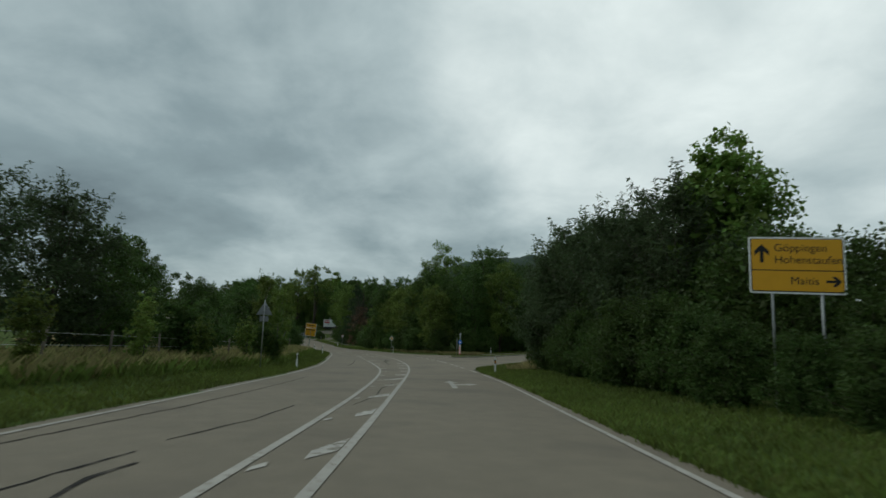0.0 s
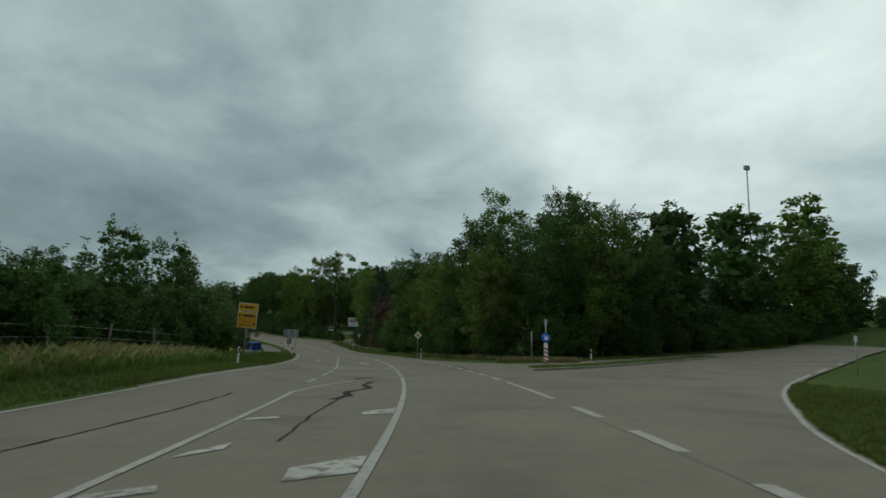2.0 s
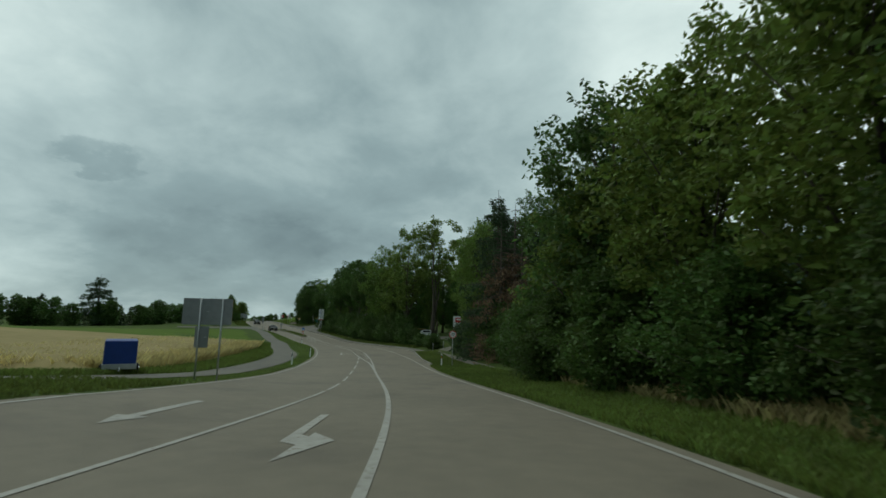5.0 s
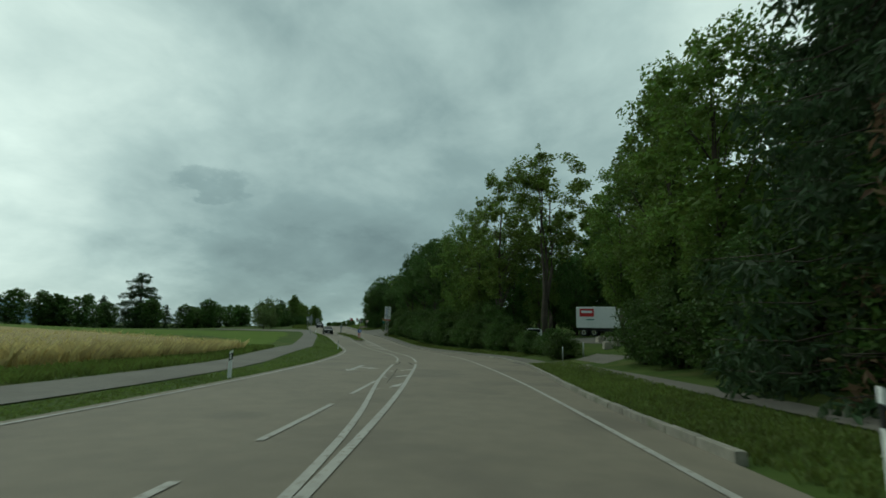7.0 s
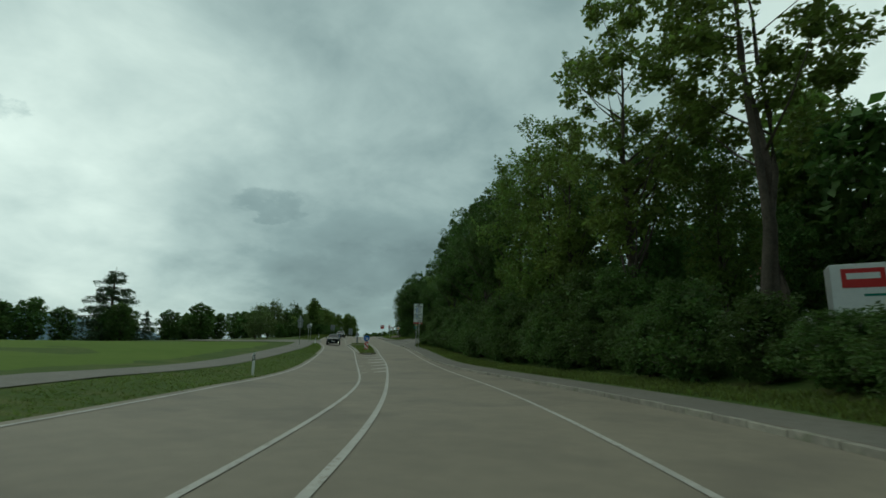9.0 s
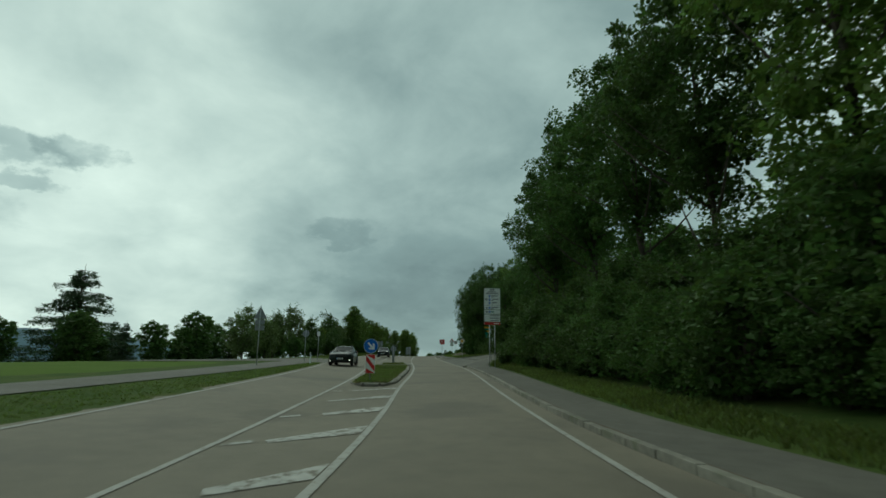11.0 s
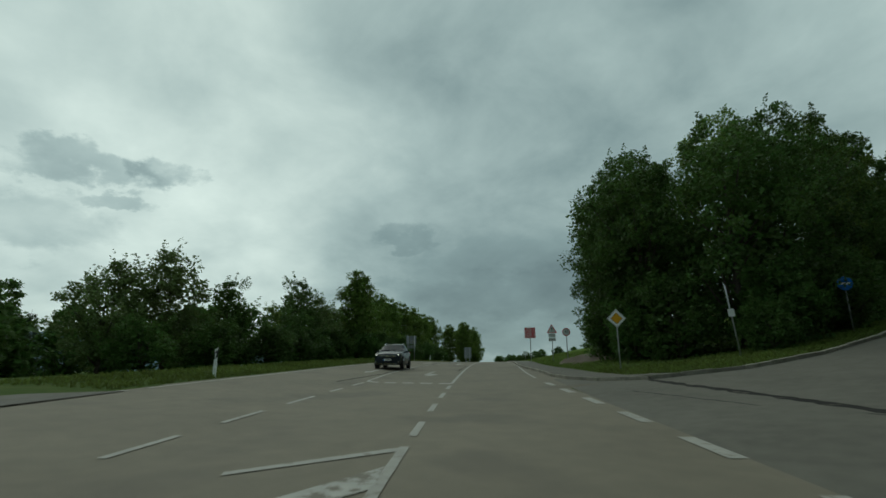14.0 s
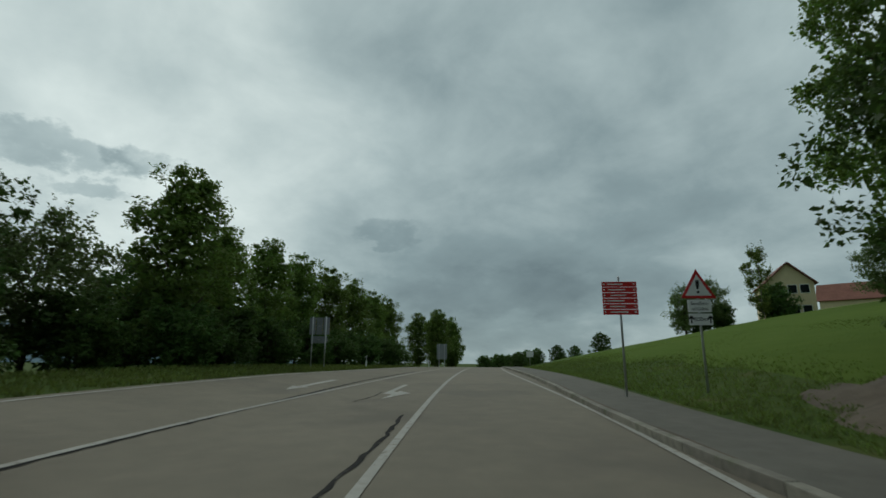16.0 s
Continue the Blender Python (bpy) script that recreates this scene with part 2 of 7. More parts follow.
blade_wheat = leaf("wheat_straw", (0.5, 0.41, 0.19), 0.2)
steel = material("galvanised_steel", (0.42, 0.43, 0.43), rough=0.5, metal=0.6, vary=0.15, scale=5)
alu_back = material("sign_back", (0.25, 0.26, 0.27), rough=0.55, metal=0.4, vary=0.15, scale=4)
white = material("white_sheet", (0.78, 0.78, 0.76), rough=0.45, vary=0.05, scale=4, stain=((0.45, 0.45, 0.42), 3.0, 0.6, 0.3))
yellow = material("yellow_sheet", (0.72, 0.36, 0.02), rough=0.45, vary=0.05, scale=4)
red = material("red_sheet", (0.55, 0.03, 0.03), rough=0.45, vary=0.06, scale=4)
blue = material("blue_sheet", (0.02, 0.15, 0.55), rough=0.4, vary=0.06, scale=4)
green = material("green_sheet", (0.01, 0.2, 0.14), rough=0.45, vary=0.06, scale=4)
black = material("black_sheet", (0.015, 0.015, 0.015), rough=0.5, vary=0.1, scale=4)
grey_text = material("grey_print", (0.2, 0.2, 0.2), rough=0.6, vary=0.1, scale=4)
wood_post = material("weathered_wood", (0.17, 0.145, 0.115), rough=0.9, vary=0.3, scale=6, bump=0.6)
plaster = material("cream_plaster", (0.66, 0.55, 0.34), rough=0.9, vary=0.06, scale=2)
roof_tile = material("roof_tile", (0.2, 0.085, 0.06), rough=0.85, vary=0.25, scale=4)
hill_wood = material("far_woodland", (0.03, 0.05, 0.035), rough=1.0, vary=0.4, scale=0.06, bump=1.0, bump_scale=0.2)
# distance haze over the woods, put into the base colour as blue-grey
hazy_far_hill = material("hazy_far_hill", (0.11, 0.17, 0.2), rough=1.0, vary=0.15, scale=0.006)
plastic = material("post_plastic", (0.8, 0.8, 0.78), rough=0.5, vary=0.05, scale=6, stain=((0.5, 0.48, 0.42), 5.0, 0.56, 0.5))
reflector = material("reflector", (0.8, 0.35, 0.05), rough=0.2, vary=0.05, scale=6)
tarpaulin = material("blue_tarpaulin", (0.012, 0.04, 0.2), rough=0.5, vary=0.15, scale=3)
rubber = material("rubber", (0.02, 0.02, 0.02), rough=0.85, vary=0.2, scale=8)
glass_dark = material("tinted_glass", (0.015, 0.018, 0.02), rough=0.12, vary=0.05, scale=3, spec=0.12)
car_green = material("dark_green_paint", (0.01, 0.016, 0.014), rough=0.25, vary=0.05, scale=2, spec=0.35)
car_grey = material("grey_blue_paint", (0.016, 0.022, 0.03), rough=0.25, vary=0.05, scale=2, spec=0.35)
chrome = material("chrome", (0.6, 0.6, 0.6), rough=0.15, metal=1.0, vary=0.03, scale=2)
lamp_glow = material("headlamp", (0.9, 0.9, 0.85), rough=0.2, vary=0.02, scale=2)
lamp_glow.node_tree.nodes["Principled BSDF"].inputs["Emission Color"].default_value = (1, 0.97, 0.85, 1)
lamp_glow.node_tree.nodes["Principled BSDF"].inputs["Emission Strength"].default_value = 1.3


# ---- small mesh helpers ----
def link(name, verts, faces, mat, parent=None, smooth=False, label=""):
    me = bpy.data.meshes.new(name)
    me.from_pydata([tuple(v) for v in verts], [], faces)
    me.materials.append(mat)
    if smooth:
        me.polygons.foreach_set("use_smooth", [True] * len(me.polygons))
    me.update()
    ob = new(name, me)
    if parent is not None:
        ob.parent = parent
    if label:
        ob["label"] = label
    return ob


def part(name, bm, mat, parent, label="", smooth=False):
    """A bmesh as one mesh object under a thing or a part."""
    me = bpy.data.meshes.new(name)
    bm.to_mesh(me)
    bm.free()
    me.materials.append(mat)
    if smooth:
        me.polygons.foreach_set("use_smooth", [True] * len(me.polygons))
    ob = new(name, me)
    if parent is not None:
        ob.parent = parent
    if label:
        ob["label"] = label
    return ob


def empty(name, m, label, category, group="", kind=""):
    ob = new(name)
    ob.matrix_basis = m
    return tagged(ob, label, category, group, kind)


def box_bm(x, y, z, at=(0, 0, 0), bevel=0.0, m=None):
    bm = bmesh.new()
    bmesh.ops.create_cube(bm, size=1, matrix=Matrix.Translation(at) @ Matrix.Diagonal((x, y, z, 1)))
    if bevel:
        bmesh.ops.bevel(bm, geom=list(bm.edges), offset=bevel, segments=2, affect="EDGES", profile=0.5)
    if m:
        bmesh.ops.transform(bm, matrix=m, verts=bm.verts)
    return bm


def tube_bm(points, radii, sides=8, bm=None):
    """A tapered tube along points, with its ends closed."""
    bm = bm or bmesh.new()
    rings = []
    for k, p in enumerate(points):
        p = Vector(p)
        d = Vector(points[min(k + 1, len(points) - 1)]) - Vector(points[max(k - 1, 0)])
        q = d.to_track_quat("Z", "Y")
        rings.append([bm.verts.new(p + q @ Vector((radii[k] * math.cos(a), radii[k] * math.sin(a), 0))) for a in [2 * math.pi * i / sides for i in range(sides)]])
    for a, b in zip(rings, rings[1:]):
        for i in range(sides):
            j = (i + 1) % sides
            bm.faces.new((a[i], a[j], b[j], b[i]))
    bm.faces.new(rings[0][::-1])
    bm.faces.new(rings[-1])
    return bm


def plate_bm(outline, thick, y=0.0):
    """A flat plate in the x z plane that faces -y."""
    bm = bmesh.new()
    front = [bm.verts.new((x, y, z)) for x, z in outline]
    back = [bm.verts.new((x, y + thick, z)) for x, z in outline]
    bm.faces.new(front)
    bm.faces.new(back[::-1])
    n = len(outline)
    for i in range(n):
        j = (i + 1) % n
        bm.faces.new((front[j], front[i], back[i], back[j]))
    bmesh.ops.recalc_face_normals(bm, faces=bm.faces)
    return bm


def rounded(w, h, r, cx=0.0, cz=0.0, n=4):
    pts = []
    for qx, qz, a0 in ((1, 1, 0), (-1, 1, 90), (-1, -1, 180), (1, -1, 270)):
        for i in range(n + 1):
            a = radians(a0 + 90 * i / n)
            pts.append((cx + qx * (w / 2 - r) + r * math.cos(a), cz + qz * (h / 2 - r) + r * math.sin(a)))
    return pts


def disc(r, cx=0.0, cz=0.0, n=28):
    return [(cx + r * math.cos(2 * math.pi * i / n), cz + r * math.sin(2 * math.pi * i / n)) for i in range(n)]


def text_bm(words, size, x, z, y, align="CENTER"):
    """Words in the built-in font as flat mesh in the x z plane, facing -y."""
    cu = bpy.data.curves.new("words", "FONT")
    cu.body, cu.size, cu.align_x, cu.align_y = words, size, align, "CENTER"
    ob = bpy.data.objects.new("words", cu)
    scene.collection.objects.link(ob)
    deps = bpy.context.evaluated_depsgraph_get()
    me = bpy.data.meshes.new_from_object(ob.evaluated_get(deps))
    bm = bmesh.new()
    bm.from_mesh(me)
    bmesh.ops.transform(bm, matrix=pose(x, y, z, 90), verts=bm.verts)
    bpy.data.objects.remove(ob)
    bpy.data.curves.remove(cu)
    bpy.data.meshes.remove(me)
    return bm


# ---- the road's line: way along it, x, y, height ----
LINE = [
    (-60, 5.2, -71.0, 14.6), (-30, 4.3, -41.0, 12.0),
    (0.0, 3.39, -11.50, 9.44), (17.9, 2.81, 6.00, 7.85), (36.1, 1.59, 23.46, 6.31), (53.6, -0.80, 40.38, 4.90), (70.8, -4.59, 56.77, 3.63), (90.6, -10.07, 73.20, 2.38),
    (110.9, -17.11, 89.40, 1.11), (129.6, -25.33, 104.91, 0.12), (146.7, -33.76, 119.60, -0.36), (164.6, -43.04, 134.32, -0.84), (181.4, -53.58, 147.85, -1.34), (198.3, -64.80, 160.26, -1.64),
    (216.1, -77.04, 172.72, -1.36), (233.4, -89.32, 184.47, -0.93), (248.8, -101.34, 194.47, -0.60), (264.6, -113.06, 204.68, -0.17), (279.8, -124.18, 215.08, 0.25),
    (290, -131.52, 222.32, 0.54), (300, -138.7, 229.4, 0.75), (315, -149.4, 240.0, 0.93), (330, -160.0, 250.6, 0.97), (350, -173.7, 265.2, 0.7), (380, -192.5, 288.6, -0.6), (430, -221.0, 329.6, -3.6),
]


def spline(xs, ys):
    """Natural cubic spline through the points."""
    xs, ys = np.array(xs, float), np.array(ys, float)
    n, h = len(xs), np.diff(xs)
    a, r = np.eye(n), np.zeros(n)
    for i in range(1, n - 1):
        a[i, i - 1], a[i, i], a[i, i + 1] = h[i - 1], 2 * (h[i - 1] + h[i]), h[i]
        r[i] = 3 * ((ys[i + 1] - ys[i]) / h[i] - (ys[i] - ys[i - 1]) / h[i - 1])
    c = np.linalg.solve(a, r)

    def value(s):
        i = int(np.clip(np.searchsorted(xs, s) - 1, 0, n - 2))
        d = min(max(s, xs[0]), xs[-1]) - xs[i]
        b = (ys[i + 1] - ys[i]) / h[i] - h[i] * (2 * c[i] + c[i + 1]) / 3
        k = (c[i + 1] - c[i]) / (3 * h[i])
        v = ys[i] + b * d + c[i] * d * d + k * d**3
        over = s - (xs[i] + d)
        return v + over * (b + 2 * c[i] * d + 3 * k * d * d)

    return value


LX, LY, LZ = (spline([r[0] for r in LINE], [r[k] for r in LINE]) for k in (1, 2, 3))


def heading(s):
    """The road's heading at s, in degrees to the left of +y."""
    return math.degrees(math.atan2(-(LX(s + 1) - LX(s - 1)), LY(s + 1) - LY(s - 1)))


def table(rows, s, u):
    """Height beside the road: rows of (s, ((u, dz), ...))."""
    def col(r):
        return float(np.interp(u, [p[0] for p in r[1]], [p[1] for p in r[1]]))
    if s <= rows[0][0]:
        return col(rows[0])
    for a, b in zip(rows, rows[1:]):
        if s <= b[0]:
            k = (s - a[0]) / (b[0] - a[0])
            k = k * k * (3 - 2 * k)
            return col(a) * (1 - k) + col(b) * k
    return col(rows[-1])


RIGHT = [
    (30, ((4, 0), (6, 0.1), (12, 0.5), (60, 2))),
    (42, ((4, 0), (8, 0.0), (14, 0.6), (60, 2))),
    (52, ((4, 0), (60, 0.3))),
    (78, ((4, 0), (12, 0.0), (60, 1.0))),
    (120, ((4, 0), (8, 0.15), (14, 0.7), (60, 2.5))),
    (148, ((4.5, 0), (8, 0.15), (15, 0.9), (26, 2.2), (60, 3.2))),
    (168, ((6.2, 0), (9, 0.2), (13, 1.2), (21, 2.2), (60, 3.0))),
    (200, ((4, 0), (6, 0.15), (8, 0.35), (14, 1.6), (26, 2.4), (60, 4))),
    (240, ((3.6, 0), (5.2, 0.12), (12, 0.9), (26, 2.5), (60, 5))),
    (262, ((3.5, 0), (10, 0.75), (26, 2.8), (60, 6))),
    (280, ((3.5, 0), (5, 0.1), (6, 0.25), (14, 1.3), (30, 4.0), (60, 7))),
    (300, ((2.6, 0), (4.4, 0.1), (5.5, 0.25), (12, 1.5), (34, 5.9), (60, 8.5))),
    (430, ((2.6, 0), (4.4, 0.1), (5.5, 0.25), (12, 1.5), (34, 5.9), (60, 8.5))),
]
LEFT = [
    (40, ((-60, 1.0), (-14, 0.4), (-9.0, 0.0))),
    (75, ((-60, 0.3), (-18, 0.1), (-9.5, 0.0))),
    (100, ((-60, 0.6), (-24, 0.0), (-9.5, 0.0))),
    (150, ((-60, 2.6), (-30, 0.9), (-16, 0.1), (-8, 0))),
    (200, ((-60, 2.0), (-30, 0.6), (-16, 0.05), (-8, 0))),
    (245, ((-60, 0.0), (-30, 0.0), (-14, 0.0), (-9, 0))),
    (300, ((-60, -3.5), (-30, -1), (-14, 0.0), (-9, 0))),
    (430, ((-60, -6), (-30, -2), (-14, 0.0), (-8, 0.0))),
]


def side(s, u):
    # the outer lane rises to the left on two stretches
    fall = float(np.interp(s, [40, 56, 105, 125, 160, 182, 300, 335], [0, 0.075, 0.075, 0, 0, 0.07, 0.07, 0])) * max(0.0, min(-u, 12) - 4)
    return table(RIGHT, s, u) if u > 2 else table(LEFT, s, u) + fall if u < -6 else fall


def G(s, u, dz=0.0):
    """The place at s along the road and u to its right, dz over the ground."""
    a = radians(heading(s))
    return Vector((LX(s) + u * math.cos(a), LY(s) + u * math.sin(a), LZ(s) + side(s, u) + dz))


def on(s, u, turn=0.0, dz=0.0):
    """A pose on the ground there, its -y facing back along the road, turned to the left by turn degrees."""
    p = G(s, u, dz)
    return pose(p.x, p.y, p.z, 0, 0, heading(s) + turn)


LEFT_EDGE = spline([-60, 0, 10, 20, 32, 45, 58, 70, 80, 94, 110, 131, 144, 160, 175, 190, 205, 219, 237, 254, 270, 292, 308, 340, 430], [-5.2, -5.7, -6.15, -6.7, -7.2, -7.8, -8.05, -7.9, -7.9, -8.1, -7.8, -6.95, -6.65, -7.15, -7.2, -7.2, -7.6, -8.05, -8.7, -9.3, -9.2, -8.8, -7.6, -6.6, -6.0])
RIGHT_EDGE = spline([-60, 0, 10, 25, 37, 50, 70, 86, 94, 105, 126, 146, 158, 172, 186, 212, 222, 234, 244, 262, 273, 288, 300, 312, 340, 430], [3.0, 3.05, 3.15, 3.45, 3.45, 3.65, 3.65, 3.55, 3.75, 3.5, 2.75, 2.65, 2.45, 2.7, 2.8, 2.15, 2.1, 2.45, 3.1, 3.2, 2.75, 2.55, 2.1, 1.7, 2.0, 2.6])
KERB_U = spline([120, 131, 137, 141, 145, 148, 154, 163, 172, 178, 184, 190, 200, 208, 215, 230, 242, 252], [3.4, 3.45, 3.52, 3.57, 3.75, 4.0, 4.55, 5.5, 5.9, 5.65, 5.15, 4.65, 3.65, 2.85, 2.65, 2.8, 3.35, 4.0])


KERB_E = spline([267, 271.5, 275, 280, 286, 300, 320, 360, 430], [5.6, 3.9, 3.6, 3.35, 2.75, 2.5, 2.1, 2.2, 2.6])


def road_right(s):
    return max(RIGHT_EDGE(s) + 0.35, KERB_U(s) if 131 <= s <= 243 else KERB_E(s) + 0.05 if s > 267 else 0)



def ribbon(name, s0, s1, left, right, dz, mat, parent=None, step=1.0, cols=1, fall=0.0):
    """A strip along the road between two offsets (numbers or functions of s), dz over the ground."""
    n = max(1, round((s1 - s0) / step))
    verts, faces = [], []
    for i in range(n + 1):
        s = s0 + (s1 - s0) * i / n
        a, b = (f(s) if callable(f) else f for f in (left, right))
        for k in range(cols + 1):
            verts.append(G(s, a + (b - a) * k / cols, dz - fall * k / cols))
    for i in range(n):
        for k in range(cols):
            j = i * (cols + 1) + k
            faces.append((j, j + 1, j + cols + 2, j + cols + 1))
    return link(name, verts, faces, mat, parent)


# ---- the ground: one sheet to the horizon ----
def ground_sheet():
    ss = [-1800, -900, -400, -200, -110] + [-60 + 3 * i for i in range(164)] + [480, 600, 900, 1500, 2600]
    us = [3000, 1500, 700, 350, 200, 130, 90, 60, 45, 36, 30, 26, 22, 18, 15, 13, 11, 9.5, 8, 7, 6, 5.2, 4.6, 4.0, 3.4, 2.6, 1.0]
    cols = [-u for u in us[:-7]] + [-6.5, -5.0, -3.0, -1.0] + us[::-1]
    verts, faces = [], []
    for s in ss:
        q = min(max(s, -60), 430)
        h = radians(heading(q))
        base = Vector((LX(s), LY(s), 0)) if -60 <= s <= 430 else Vector((LX(q), LY(q), 0)) + (s - q) * Vector((-math.sin(h), math.cos(h), 0))
        k = (q + 60) / 490
        for u in cols:
            near = max(-60.0, min(60.0, u))
            p = base + near * Vector((math.cos(h), math.sin(h), 0))
            far = abs(u) - 60
            if far > 0:
                # far directions fan out, so that the sheet does not fold inside the bend
                a = radians((240 - 68 * k) if u < 0 else (-50 + 150 * k))
                p += far * Vector((math.cos(a), math.sin(a), 0))
            z = LZ(q) + side(q, near)
            if abs(near) < 3.3 or LEFT_EDGE(q) < near < road_right(q):
                z -= 0.06
            out = max(0.0, far) + max(0.0, -60 - s) * 0.3 + max(0.0, s - 430)
            drop = -6 if u < 0 or s > 430 else 6
            rough = 0.8 * noise.noise(p * 0.02) * min(1, max(0.0, abs(u) - 14) / 20)
            near_1 = float(np.interp(u, [3.6, 5.5, 7.9, 11.5, 17.6, 26, 45, 90], [36.5, 42.4, 46.9, 51.9, 58.2, 64.8, 76.8, 99.8]))
            far_1 = float(np.interp(u, [3.6, 5, 7, 11, 16, 26, 45, 90], [92.5, 84.5, 80, 78, 79.7, 83, 88.5, 106]))
            near_2 = float(np.interp(u, [3.4, 4.2, 6.5, 10, 16, 28, 48, 80], [244.6, 247, 252.4, 256.9, 262.3, 272.5, 289, 316]))
            far_2 = float(np.interp(u, [3.4, 4.2, 6.5, 10, 16, 28, 48, 80], [272.2, 270.6, 266.4, 266.4, 270.3, 281.5, 299, 328]))
            if 3.4 < u < 95 and (30 < s < 125 or 240 < s < 330):
                rough = min(rough, 0.0) * 0.3
                if near_1 < s < far_1 or near_2 < s < far_2:
                    z -= 0.14
            z += drop * min(1.0, out / 150) + rough
            verts.append((p.x, p.y, z))
    n = len(cols)
    for i in range(len(ss) - 1):
        for k in range(n - 1):
            j = i * n + k
            faces.append((j, j + 1, j + n + 1, j + n))
    return tagged(link("ground", verts, faces, grass, smooth=True), "rough green grass ground beside a country road", "ground", kind="structure")


ground_sheet()
road = tagged(ribbon("road", -60, 430, lambda s: LEFT_EDGE(s) - 0.35, road_right, 0.0, asphalt, cols=32), "worn grey asphalt country road with turning lanes", "road", kind="structure")

# ---- markings on the road ----
MARK = 0.011


def line_mark(name, s0, s1, u, width=0.12, mat=paint):
    f = u if callable(u) else (lambda s: u)
    return ribbon(name, s0, s1, lambda s: f(s) - width / 2, lambda s: f(s) + width / 2, MARK, mat, road, step=1.0)


def dashes(s0, s1, dash, gap, u, width=0.12, mat=paint):
    s = s0
    while s < s1:
        line_mark("dash", s, min(s + dash, s1), u, width, mat)
        s += dash + gap


def patch_mark(name, corners, mat=paint, dz=MARK):
    return link(name, [G(s, u, dz) for s, u in corners], [tuple(range(len(corners)))], mat, road)


MID_RIGHT = spline([-60, 0, 8, 18, 26, 34, 45, 56, 76, 88, 100, 112, 126, 142, 150, 158, 165, 172, 186, 200, 212, 219, 228, 235, 247, 255, 268, 280, 293, 304, 316, 340, 430], [-1.2, -1.17, -1.14, -1.18, -1.1, -0.95, -0.76, -0.7, -0.7, -0.65, -0.65, -0.9, -1.28, -1.27, -1.38, -1.42, -1.4, -1.35, -1.6, -1.6, -1.6, -1.8, -1.75, -1.55, -1.0, -0.9, -0.92, -1.1, -1.4, -1.48, -1.4, -1.1, -0.5])
MID_LEFT_A = spline([-60, 0, 13, 25, 34, 44, 52], [-2.1, -2.12, -2.2, -2.5, -2.85, -3.6, -4.12])
MID_LEFT_B = spline([69.8, 80, 90, 102, 115, 126, 135, 150], [-4.4, -4.55, -4.2, -3.6, -3.0, -2.82, -2.6, -2.3])
MID_LEFT_C = spline([129, 134, 139.5, 143, 148.7, 152, 157, 165, 173, 187, 200, 212, 223, 234, 245], [-1.4, -1.42, -1.68, -1.98, -2.4, -2.55, -2.68, -2.6, -2.6, -2.9, -3.6, -4.18, -4.6, -5.0, -5.2])
MID_LEFT_D = spline([270.8, 286, 296, 312, 330, 400], [-4.7, -5.2, -4.7, -4.0, -2.6, -0.9])

line_mark("edge_line", -60, 31, RIGHT_EDGE)
line_mark("edge_line", 90, 245, RIGHT_EDGE)
line_mark("edge_line", 273, 430, RIGHT_EDGE)
line_mark("edge_line", 33, 36.5, RIGHT_EDGE, 0.14)
dashes(39.9, 49.2, 1.85, 1.75, RIGHT_EDGE, 0.24)
line_mark("edge_line", 51, 57.6, RIGHT_EDGE, 0.2)
dashes(59, 75, 1.7, 1.6, RIGHT_EDGE, 0.24)
for a, b in ((76.0, 77.6), (79.2, 81.4), (83.0, 85.0), (87.0, 89.4)):
    line_mark("dash", a, b, RIGHT_EDGE, 0.24)
dashes(246, 270, 1.55, 1.62, RIGHT_EDGE, 0.25)
line_mark("edge_line", -60, 244, LEFT_EDGE)
dashes(245, 263, 1.6, 1.5, LEFT_EDGE, 0.2)
line_mark("edge_line", 263, 430, LEFT_EDGE)
line_mark("centre_line", -60, 60.5, MID_RIGHT, 0.14)
dashes(61.4, 69, 1.6, 1.2, MID_RIGHT, 0.2)
line_mark("centre_line", 69.8, 159.4, MID_RIGHT, 0.14)
line_mark("centre_line", 162.3, 256.3, MID_RIGHT, 0.14)
dashes(257.2, 268.6, 1.6, 1.6, MID_RIGHT, 0.14)
line_mark("centre_line", 269.5, 430, MID_RIGHT, 0.13)
line_mark("centre_line", -60, 52.5, MID_LEFT_A, 0.13)
line_mark("centre_line", 52.5, 60.9, spline([52.5, 54, 56.6, 58.8, 60.9], [-4.1, -3.9, -3.2, -2.2, -0.75]), 0.14)
for a, b in ((56.4, 58.6), (60.8, 63.1), (64.1, 66.0), (67.4, 69.8)):
    line_mark("dash", a, b, lambda s: -4.43, 0.13)
line_mark("centre_line", 69.8, 112, MID_LEFT_B, 0.12)
dashes(112.6, 149, 4.0, 2.0, MID_LEFT_B, 0.12)
line_mark("centre_line", 130, 158.6, MID_LEFT_C, 0.12)
line_mark("centre_line", 162.1, 219, MID_LEFT_C, 0.12)
line_mark("centre_line", 219, 245.5, MID_LEFT_C, 0.12)
for a, b in ((255.3, 257.0), (258.4, 260.3), (261.7, 263.8), (265.4, 266.8), (268.2, 269.9)):
    line_mark("dash", a, b, lambda s: -4.66, 0.12)
line_mark("centre_line", 270.8, 400, MID_LEFT_D, 0.12)
patch_mark("taper_line", ((254.62, -2.75), (254.78, -2.8), (256.25, -0.95), (256.0, -0.9)))
patch_mark("hatch_bar", ((253.3, -2.1), (255.05, -0.98), (254.1, -0.95), (253.2, -1.6)), paint_worn)
